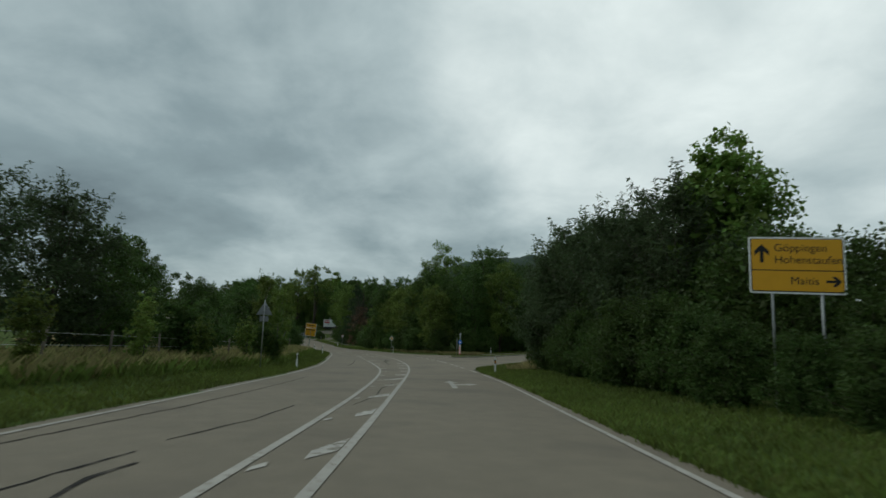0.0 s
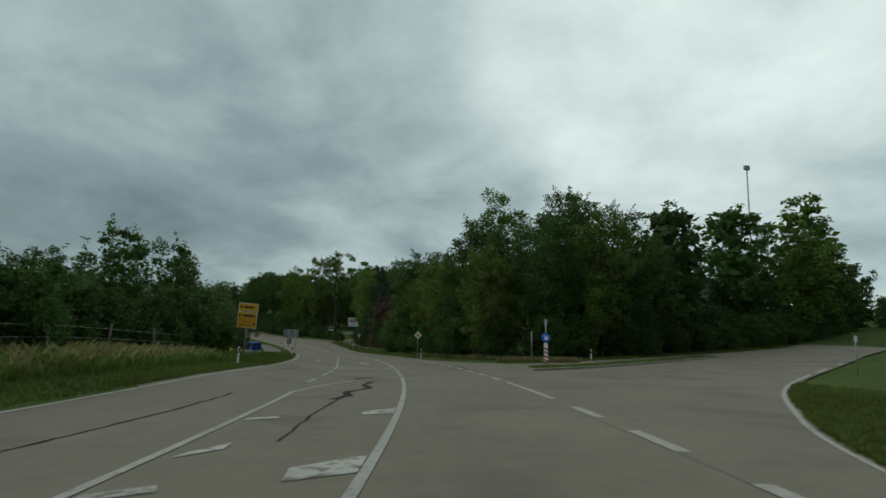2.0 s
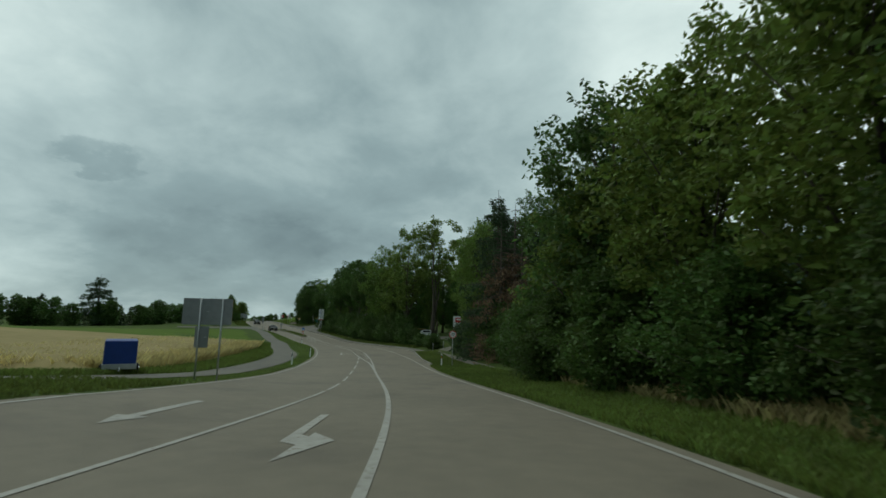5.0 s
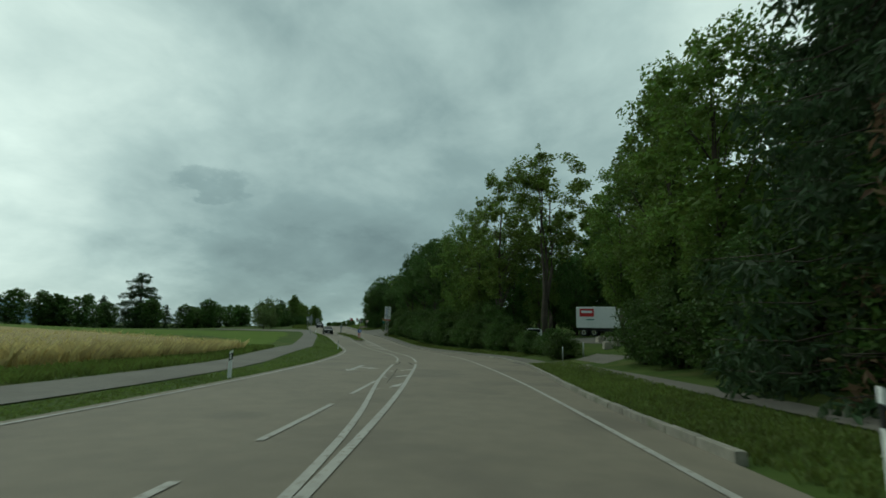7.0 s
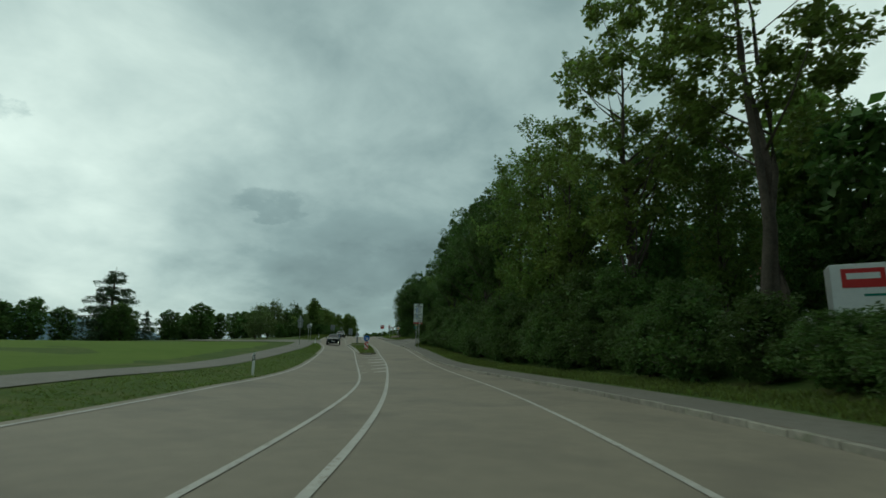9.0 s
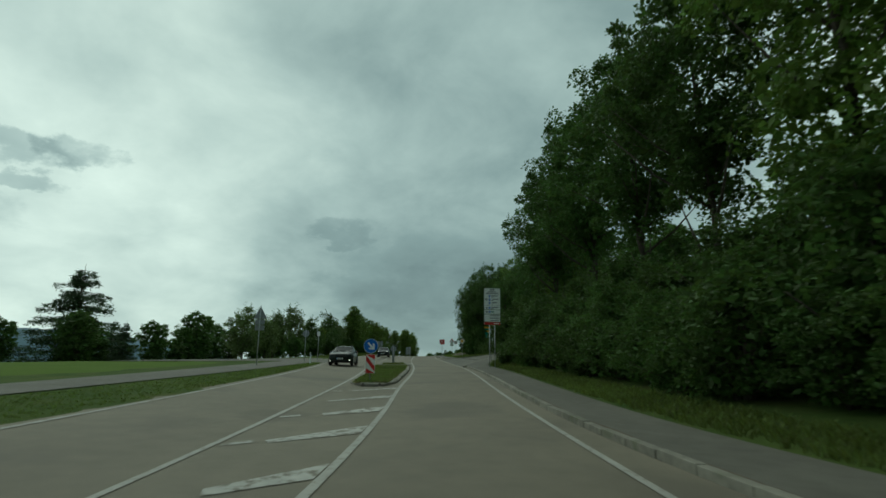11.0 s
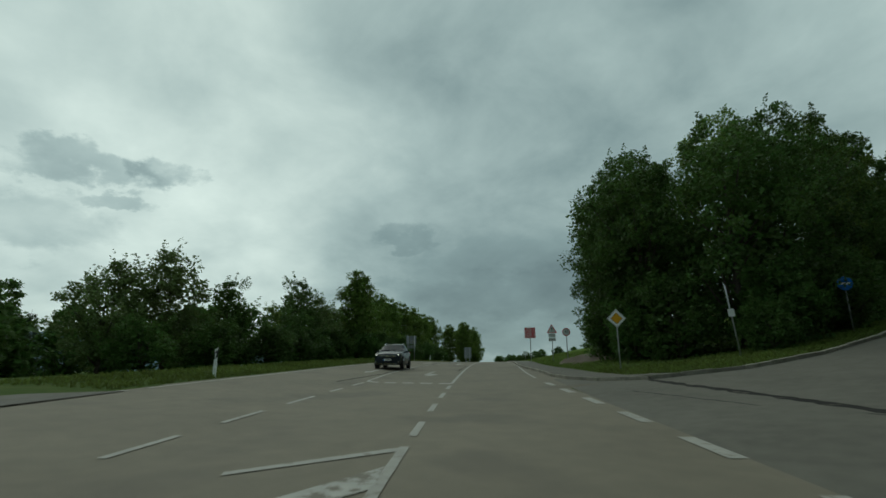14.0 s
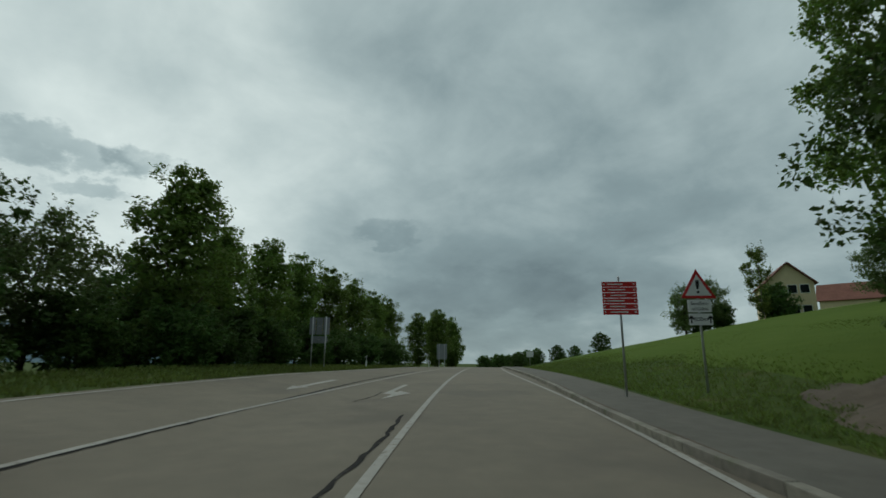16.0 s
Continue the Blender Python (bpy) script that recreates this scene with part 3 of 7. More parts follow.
for name, s0, u0, s1, u1 in (("hold_bar", 70.0, -4.45, 69.25, -0.65), ("hold_bar", 270.4, -4.75, 269.2, -0.75)):
    for i in range(5):
        a, b = i / 5 + 0.02, i / 5 + 0.15
        pa, pb = (s0 + (s1 - s0) * a, u0 + (u1 - u0) * a), (s0 + (s1 - s0) * b, u0 + (u1 - u0) * b)
        patch_mark(name, (pa, pb, (pb[0] + 0.5, pb[1]), (pa[0] + 0.5, pa[1])))
rng = random.Random(5)


def hatch(s, f, left):
    """A slanting bar between the double lines; f of it is left at its thick end, and a scrap at the other."""
    a, b = MID_RIGHT(s) - 0.09, left(s - 1) + 0.1
    w = a - b
    k = rng.uniform(0.8, 1.1)

    def q(d, j):
        return (s - 1.75 * d + j, a - w * d)

    patch_mark("hatch_bar", (q(0, -0.5 * k), q(0, 0.5 * k), q(f, 0.5 * k - 0.75 * k * f), q(f * 0.9, -0.5 * k + 0.2 * f)), paint_worn)
    if f < 0.75:
        g = rng.uniform(0.72, 0.8)
        patch_mark("hatch_bar", (q(g, -0.12), q(g + 0.05, 0.2), q(0.97, 0.16), q(0.95, -0.1)), paint_worn)


for s, f in ((7.4, 0.42), (11.4, 0.4), (15.7, 0.62), (20.4, 0.5), (24.5, 0.98), (28.4, 0.45), (33.0, 0.3), (37.6, 0.35), (42.5, 0.33), (47.8, 0.25)):
    hatch(s, f, MID_LEFT_A)
patch_mark("hatch_bar", ((42.6, -3.25), (43.0, -3.2), (43.7, -2.9), (43.2, -2.85)), paint_worn)
for s, f in ((145.5, 0.45), (149.6, 0.5), (153.6, 0.5)):
    hatch(s, f, MID_LEFT_C)
for i, f in enumerate((0.5, 0.6, 0.55, 0.7, 0.6, 0.8, 0.72)):
    hatch(198.1 + 3.6 * i, f, MID_LEFT_C)


def arrow_mark(s, u, length, way=1, turn=0, mat=paint, both=True):
    """A road arrow from s on; way -1 for the oncoming side, turn 1 or -1 for a head to that side of its own way."""
    w, h = 0.11, 0.3

    def q(a, b):
        return (s + way * a, u + way * b)

    L = length
    faces = []
    if both:
        faces += [[q(0, -w), q(0, w), q(L - 1.3, w), q(L - 1.3, -w)], [q(L - 1.3, -h), q(L - 1.3, h), q(L, 0)]]
    else:
        faces += [[q(0, -0.09), q(0, 0.09), q(L * 0.82, 0.1), q(L * 0.82, -0.1)], [q(L * 0.82, -turn * 0.1), q(L * 0.66, turn * 0.1), q(L * 0.72, turn * 0.3), q(L * 0.88, turn * 0.22)], [q(L * 0.6, turn * 0.26), q(L * 0.78, turn * 0.72), q(L * 1.16, turn * 0.16)]]
    if turn and both:
        m = L * 0.35
        faces += [[q(m, turn * w), q(m + 0.6, turn * w), q(m + 1.0, turn * 0.62), q(m + 0.5, turn * 0.62)], [q(m + 0.1, turn * 0.62), q(m + 1.35, turn * 0.62), q(m + 1.1, turn * 1.15)]]
    verts, polys = [], []
    for f in faces:
        polys.append(tuple(range(len(verts), len(verts) + len(f))))
        verts += [G(a, b, MARK) for a, b in f]
    return link("arrow", verts, polys, mat, road)


arrow_mark(19.2, 0.95, 4.4, 1, 1)
arrow_mark(82.4, -2.62, 5.2, -1, -1, both=False)
arrow_mark(84.4, -6.15, 5.0, -1, 0)
arrow_mark(104.0, -2.1, 5.0, -1, -1, both=False)
arrow_mark(106.0, -5.5, 5.0, -1, 0)
arrow_mark(156.8, -4.2, 5.2, -1, -1)
arrow_mark(280.6, -2.95, 4.8, -1, -1, both=False)
arrow_mark(298.8, -2.9, 4.8, -1, -1, both=False)
arrow_mark(281.4, -6.3, 5.0, -1, 0)
arrow_mark(299.4, -5.85, 5.0, -1, 0)


def crack(points, width, seed):
    """A wandering strip of tar over a crack."""
    r = random.Random(seed)
    pts = []
    for (s0, u0), (s1, u1) in zip(points, points[1:]):
        n = max(2, round(math.hypot(s1 - s0, u1 - u0) / 0.3))
        for i in range(n):
            k = i / n
            pts.append((s0 + (s1 - s0) * k + r.uniform(-0.03, 0.03), u0 + (u1 - u0) * k + r.uniform(-0.025, 0.025)))
    pts.append(points[-1])
    verts, faces = [], []
    for i, (s, u) in enumerate(pts):
        a, b = pts[max(i - 1, 0)], pts[min(i + 1, len(pts) - 1)]
        d = math.hypot(b[0] - a[0], b[1] - a[1]) or 1
        w = width * r.uniform(0.5, 1.2) / 2
        nx, ny = -(b[1] - a[1]) / d, (b[0] - a[0]) / d
        verts += [G(s + nx * w, u + ny * w, 0.006), G(s - nx * w, u - ny * w, 0.006)]
    for i in range(len(pts) - 1):
        faces.append((2 * i, 2 * i + 1, 2 * i + 3, 2 * i + 2))
    return link("tar_seam", verts, faces, tar, road)


crack([(2.5, -4.0), (4.7, -3.85), (6.5, -3.66)], 0.06, 1)
crack([(3.0, -3.0), (4.5, -3.2), (5.2, -3.4), (5.9, -3.3)], 0.08, 2)
crack([(6.7, -5.5), (10.9, -5.33), (17, -5.4), (24, -5.6)], 0.05, 3)
crack([(7.3, -3.7), (9.6, -3.28), (12, -3.2)], 0.05, 16)
crack([(12.5, -1.9), (15, -1.6), (18, -1.75), (21, -1.5)], 0.045, 17)
crack([(40, -5.5), (42.8, -5.42), (46.9, -5.36), (51, -5.5)], 0.07, 18)
crack([(43.9, -2.3), (47, -2.5), (50.4, -2.45), (53, -2.5)], 0.06, 4)
crack([(50.2, -2.6), (51.2, -2.3), (52.5, -2.5)], 0.3, 14)
crack([(52.5, -2.5), (54.2, -1.9), (55.6, -2.2), (57.4, -2.0)], 0.28, 15)
crack([(58.2, -2.75), (58.8, -2.6), (59.4, -2.8), (59.9, -2.55), (59.5, -2.3), (59.9, -2.1), (60.4, -1.95)], 0.13, 5)
crack([(58.9, -2.6), (59.3, -2.35), (59.7, -2.45)], 0.12, 6)
crack([(61.3, -7.1), (64.5, -6.7), (67, -6.4), (67.7, -6.7)], 0.08, 19)
crack([(64.6, 4.2), (65.6, 5.4), (66.6, 6.4)], 0.06, 20)
crack([(85.9, -2.44), (88.5, -2.35), (91.0, -2.55)], 0.06, 7)
crack([(158.0, -2.55), (160.2, -2.38), (162.2, -2.42)], 0.09, 21)
crack([(158.6, -1.6), (160.3, -1.76), (161.6, -1.88)], 0.1, 22)
crack([(146, -1.9), (150, -2.05), (154, -2.2)], 0.03, 23)
crack([(269.5, -5.7), (276, -5.3), (283, -5.2), (290, -5.02), (300, -4.9), (312, -4.4)], 0.13, 8)
crack([(281, -1.45), (284.6, -1.54), (287.5, -1.5), (290.2, -1.64)], 0.09, 9)
crack([(292.5, -3.3), (294.0, -3.1), (295.5, -3.15)], 0.07, 25)
crack([(60, 4.4), (66, 3.9), (75, 4.3)], 0.07, 10)

# ---- side roads, paths, kerbs ----
CORNER = spline([3.6, 4.4, 5.46, 6.2, 7.9, 11.5, 17.6, 26, 40], [36.5, 39.6, 42.4, 44.0, 46.9, 51.9, 58.2, 64.8, 74])
side_u = (3.4, 4.0, 4.4, 5.0, 5.6, 6.2, 7, 8, 9.5, 11, 13, 16, 20, 26, 34, 45, 60, 90)
side_far = [float(np.interp(u, [3.6, 5, 7, 11, 16, 26, 45, 90], [92.5, 84.5, 80, 78, 79.7, 83, 88.5, 106])) for u in side_u]
side_near = [CORNER(u) - 0.3 if u < 40 else 76.8 + (u - 45) * 0.51 for u in side_u]
side_road = tagged(link("side_road", [G(a + (b - a) * k / 40, u, 0.005) for u, a, b in zip(side_u, side_near, side_far) for k in range(41)],
    [(i * 41 + k, i * 41 + k + 1, i * 41 + k + 42, i * 41 + k + 41) for i in range(len(side_u) - 1) for k in range(40)], asphalt), "grey asphalt side road joining the main road", "road", kind="structure")
side_road_up = tagged(link("side_road", [G(s, u, 0.005) for u, a, b in ((3.42, 244.6, 272.2), (3.8, 245.9, 271.4), (4.2, 247, 270.6), (6.5, 252.4, 266.4), (10, 256.9, 266.4), (16, 262.3, 270.3), (28, 272.5, 281.5), (48, 289, 299), (80, 316, 328)) for s in [a + (b - a) * k / 40 for k in range(41)]],
    [(i * 41 + k, i * 41 + k + 1, i * 41 + k + 42, i * 41 + k + 41) for i in range(8) for k in range(40)], asphalt_old), "patched grey asphalt side road climbing from the main road", "road", kind="structure")
crack([(266.9, 5.9), (264, 6.05), (260.5, 6.3), (257.3, 6.5), (252.9, 6.3)], 0.3, 11)
crack([(264, 4.6), (259, 5.6), (255, 7.0)], 0.07, 12)
crack([(252, 4.6), (256, 5.4), (258.5, 9.5)], 0.06, 13)

PATH_L = spline([84, 95, 105, 120, 134, 146, 155, 164, 185, 205, 222, 235, 247], [-19, -15.5, -13.0, -10.9, -9.8, -9.8, -10.6, -11.7, -12.2, -12.3, -11.9, -11.6, -11.4])
cycle_path = tagged(ribbon("cycle_path", 84, 250, lambda s: PATH_L(s) - 1.25, lambda s: PATH_L(s) + 1.25, 0.03, asphalt_old, cols=2), "narrow grey asphalt cycle path between grass verges", "path", kind="structure")
bay = tagged(link("field_access", [G(246, -9.0, 0.02), G(262, -9.2, 0.02), G(257, -13, 0.03), G(245, -13, 0.03), G(256, -30, 0.03), G(250, -30, 0.03)], [(0, 1, 2, 3), (3, 2, 4, 5)], asphalt_old), "asphalt field access beside the road", "path", kind="structure")

footpath = tagged(ribbon("footpath", 162, 243, lambda s: KERB_U(s) + 0.06, lambda s: KERB_U(s) + 1.9, 0.11, asphalt_old, cols=2, fall=0.085), "narrow asphalt footpath behind a kerb", "path", kind="structure")
footpath_b = tagged(ribbon("footpath", 131, 163, lambda s: 6.7 + (s - 131) * 0.012, lambda s: 7.75 + (s - 131) * 0.012, 0.05, asphalt_old, cols=2), "narrow footpath through the verge", "path", kind="structure")
footpath_c = tagged(ribbon("footpath", 267.6, 360, lambda s: KERB_E(s) + 0.06, lambda s: KERB_E(s) + 1.9, 0.11, asphalt_old, cols=2, fall=0.085), "narrow asphalt footpath at the foot of a grass slope", "path", kind="structure")

for path_, s0, s1, line_ in ((footpath, 163, 242.5, KERB_U), (footpath_c, 272, 350, KERB_E)):
    ribbon("mossy_joint", s0, s1, lambda s: line_(s) + 0.165, lambda s: line_(s) + 0.165 + 0.05 + 0.035 * math.sin(s * 1.7) * math.sin(s * 0.43), 0.118, soil, path_, step=0.5)

stone_mesh = None


def kerb_line(name, label, points, up=0.13, width=0.16, wide_stone=False):
    """A row of kerbstones along (s, u) points, one metre each."""
    global stone_mesh
    row = empty(name, Matrix(), label, "kerb", kind="structure")
    if stone_mesh is None:
        bm = box_bm(0.15, 0.985, 0.26, (0, 0, 0.0), 0.012)
        stone_mesh = bpy.data.meshes.new("kerbstone")
        bm.to_mesh(stone_mesh)
        bm.free()
        stone_mesh.materials.append(kerbstone)
    if wide_stone:
        # a broad concrete stone with a slanting face towards the road
        bm = plate_bm([(-0.075, -0.13), (0.075, -0.13), (0.075, 0.075), (0.03, 0.13), (-0.065, 0.13), (-0.075, 0.12)], 0.985, -0.4925)
        mesh = bpy.data.meshes.new("kerbstone")
        bm.to_mesh(mesh)
        bm.free()
        mesh.materials.append(kerbstone)
    else:
        mesh = stone_mesh
    r = random.Random(len(points))
    for (s0, u0), (s1, u1) in zip(points, points[1:]):
        a, b = G(s0, u0), G(s1, u1)
        d = b - a
        n = max(1, round(d.length))
        for i in range(n):
            p = a + d * ((i + 0.5) / n)
            ob = new("kerbstone", mesh)
            ob.parent = row
            turn = math.degrees(math.atan2(-d.x, d.y))
            tilt = math.degrees(math.atan2(d.z, math.hypot(d.x, d.y)))
            ob.matrix_basis = pose(p.x, p.y, p.z + up - 0.13 + r.uniform(-0.012, 0.012), tilt + r.uniform(-0.6, 0.6), r.uniform(-1.5, 1.5), turn + r.uniform(-0.6, 0.6)) @ Matrix.Diagonal((width / 0.15, d.length / n, 1, 1))
    return row


kerb_line("kerb", "row of weathered grey granite kerbstones beside the road", [(s, KERB_U(s) + 0.08) for s in range(136, 244, 2)])
kerb_line("kerb", "curved row of grey kerbstones round the junction corner", [(242.6, 3.2), (244.4, 3.45), (246.4, 3.95), (248.2, 4.65), (250.1, 5.4), (252.6, 6.6), (255.3, 8.6), (257.3, 10.4)])
footpath_d = tagged(link("footpath", [G(s, u, dz) for row in ((242.4, 3.2, 5.3), (246.4, 3.95, 6.0), (248.2, 4.65, 6.7), (250.1, 5.4, 7.4), (252.6, 6.6, 8.7), (255.3, 8.6, 10.8), (257.3, 10.4, 12.2), (262, 15.0, 15.6)) for s, u, dz in ((row[0], row[1], 0.115), (row[0] - 0.4, (row[1] + row[2]) / 2, 0.08), (row[0] - 0.8, row[2], 0.025))], [(i * 3 + k, i * 3 + k + 1, i * 3 + k + 4, i * 3 + k + 3) for i in range(7) for k in range(2)], asphalt_old), "asphalt footpath curving round the junction corner", "path", kind="structure")
kerb_line("kerb", "curved row of pale kerbstones along the footpath", [(276, 22), (270.5, 16.3), (267.3, 12), (266.1, 8.8), (266.7, 6.0), (268.6, 4.7), (271.5, 3.95), (274.5, 3.65)] + [(s, KERB_E(s) + 0.08) for s in range(277, 345, 3)])


def island(name, s0, s1, ul, ur, label):
    """A grass island with a kerb round it."""
    n = max(4, round((s1 - s0) / 1.6))
    pts = []
    for i in range(n + 1):
        s = s0 + (s1 - s0) * i / n
        pts.append((s, ur(s)))
    for i in range(n + 1):
        s = s1 - (s1 - s0) * i / n
        pts.append((s, ul(s)))
    verts = [G(s, u + (0.16 if u < (ul(s) + ur(s)) / 2 else -0.16), 0.135) for s, u in pts]
    k = len(verts)
    centre = [G(s0 + (s1 - s0) * i / n, (ul(s0 + (s1 - s0) * i / n) + ur(s0 + (s1 - s0) * i / n)) / 2, 0.2) for i in range(n + 1)]
    faces = []
    for i in range(n):
        faces.append((i, i + 1, k + i + 1, k + i))
        faces.append((k + i, k + i + 1, k - 2 - i, k - 1 - i))
    tagged(link("island", verts + centre, faces, grass), label, "traffic island", kind="structure")
    kerb_line("kerb", "grey concrete kerbstones round a grass traffic island", pts + [pts[0]], up=0.15, width=0.34, wide_stone=True)


island("island", 220.7, 243.5, lambda s: MID_LEFT_C(s) + 0.33 + max(0, 222.7 - s) * 0.4, lambda s: MID_RIGHT(s) - 0.5 - max(0, 222.2 - s) * 0.3, "long grass traffic island in the middle of the road")
island("island", 246.9, 252.2, lambda s: MID_LEFT_C(s) + 1.0 + max(0, s - 249) * 0.15, lambda s: MID_RIGHT(s) - 0.45 - max(0, s - 250) * 0.2, "short grass traffic island beyond a crossing gap")
slab = tagged(ribbon("crossing_slab", 243.6, 246.8, lambda s: MID_LEFT_C(s) + 0.2, lambda s: MID_RIGHT(s) - 0.2, 0.03, concrete, cols=4), "pale concrete crossing gap between two traffic islands", "pavement", kind="structure")
for q in (0.3, 0.62, 0.9):
    ribbon("joint", 243.62, 246.78, lambda s: MID_LEFT_C(s) + 0.2 + (MID_RIGHT(s) - MID_LEFT_C(s) - 0.4) * q, lambda s: MID_LEFT_C(s) + 0.22 + (MID_RIGHT(s) - MID_LEFT_C(s) - 0.4) * q, 0.036, soil, slab)
splitter = [(67.0, 7.9), (68.0, 10.0), (69.2, 12.2), (74.2, 21), (80.0, 32), (82.0, 32), (79.2, 26.4), (72.8, 15), (70.0, 9.4), (68.6, 7.8)]
tagged(link("island", [G(q, u, 0.14) for q, u in splitter], [tuple(range(10))], grass), "grass traffic island in the mouth of the side road", "traffic island", kind="structure")
kerb_line("kerb", "grey kerbstones round a grass traffic island", splitter + splitter[:1], up=0.15, width=0.2)
n = 40
link("edge_line", [G(CORNER(u) + d, u, 0.014) for u in [4.0 + 30 * (i / n) ** 1.4 for i in range(n + 1)] for d in (-0.11, 0.11)], [(2 * i, 2 * i + 1, 2 * i + 3, 2 * i + 2) for i in range(n)], paint, side_road)
link("edge_line", [G(*p, 0.014) for p in ((69.95, 4.5), (70.1, 4.5), (72.6, 9.6), (72.4, 9.6), (74.5, 13.5), (74.3, 13.5))], [(0, 1, 2, 3), (3, 2, 4, 5)], paint_worn, side_road)

# ---- fields ----
def field(name, s0, s1, u0, u1, top, mat, label, kind="stuff"):
    n, m = 22, 12
    verts, faces = [], []
    for i in range(n + 1):
        for k in range(m + 1):
            s, u = s0(k / m) + (s1(k / m) - s0(k / m)) * i / n, u0 + (u1 - u0) * k / m
            rim = 0.0 if i in (0, n) or k in (0, m) else 1.0
            p = G(s, u)
            verts.append((p.x, p.y, p.z + rim * (top + 0.12 * noise.noise(p * 0.4)) - (1 - rim) * 0.1))
    for i in range(n):
        for k in range(m):
            j = i * (m + 1) + k
            faces.append((j, j + 1, j + m + 2, j + m + 1))
    return tagged(link(name, verts, faces, mat, smooth=True), label, "field", kind=kind)


field("wheat_field", lambda k: 120 + 10 * k, lambda k: 172 - 6 * k, -14.6, -58, 0.8, wheat, "ripe golden wheat standing in a field")
field("meadow", lambda k: 172 - 6 * k, lambda k: 243 - 10 * k, -14.2, -60, 0.14, meadow, "bright green mown meadow beside the cycle path")
field("meadow", lambda k: 284 + 6 * k, lambda k: 400, 6.0, 58, 0.08, meadow, "bright green meadow on a slope above the road")
field("stubble_field", lambda k: 97, lambda k: 125, -16, -40, 0.06, wheat, "pale mown field behind fruit trees")

def bank(s0, s1, u0, u1):
    n = 14
    verts, faces = [], []
    for i in range(n + 1):
        for k in range(n + 1):
            a, b = i / n * 2 - 1, k / n * 2 - 1
            s, u = s0 + (s1 - s0) * i / n + 0.4 * b, u0 + (u1 - u0) * k / n
            p = G(s, u)
            e = 1 - a * a - b * b + 0.5 * noise.noise(p * 0.9)
            verts.append((p.x, p.y, p.z + min(0.3, 0.32 * e) + 0.12 * noise.noise(p * 2.3)))
    for i in range(n):
        for k in range(n):
            j = i * (n + 1) + k
            faces.append((j, j + 1, j + n + 2, j + n + 1))
    return tagged(link("soil_heap", verts, faces, soil, smooth=True), "bare brown soil on the grass slope above the footpath", "soil", kind="stuff")


bank(283.0, 291.6, 5.3, 10.6)

# ---- trees and bushes ----
def leaves_mesh(name, places, size, mat, rs, narrow=0.55, droop=0.2, up=0.35):
    """Many small folded leaves, one island each, at the given places."""
    n = len(places)
    ax = rs.normal(size=(n, 3))
    ax[:, 2] = ax[:, 2] * 0.6 - droop
    ax /= np.linalg.norm(ax, axis=1)[:, None]
    nr = rs.normal(size=(n, 3))
    nr[:, 2] += up
    sd = np.cross(ax, nr)
    sd /= np.linalg.norm(sd, axis=1)[:, None] + 1e-9
    ln = (np.broadcast_to(size, n) * rs.uniform(0.65, 1.35, n))[:, None]
    fold = np.cross(sd, ax) * ln * 0.12
    a = places
    tip = places + ax * ln
    mid = places + ax * ln * 0.45
    l, r = mid + sd * ln * narrow / 2 + fold, mid - sd * ln * narrow / 2 + fold
    verts = np.stack([a, l, tip, r], 1).reshape(-1, 3)
    idx = np.arange(n)[:, None] * 4
    faces = np.concatenate([idx + [[0, 1, 2]], idx + [[0, 2, 3]]], 0)
    me = bpy.data.meshes.new(name)
    me.vertices.add(len(verts))
    me.vertices.foreach_set("co", verts.ravel())
    me.loops.add(faces.size)
    me.loops.foreach_set("vertex_index", faces.ravel().astype(np.int32))
    me.polygons.add(len(faces))
    me.polygons.foreach_set("loop_start", (np.arange(len(faces)) * 3).astype(np.int32))
    me.update(calc_edges=True)
    me.materials.append(mat)
    return me


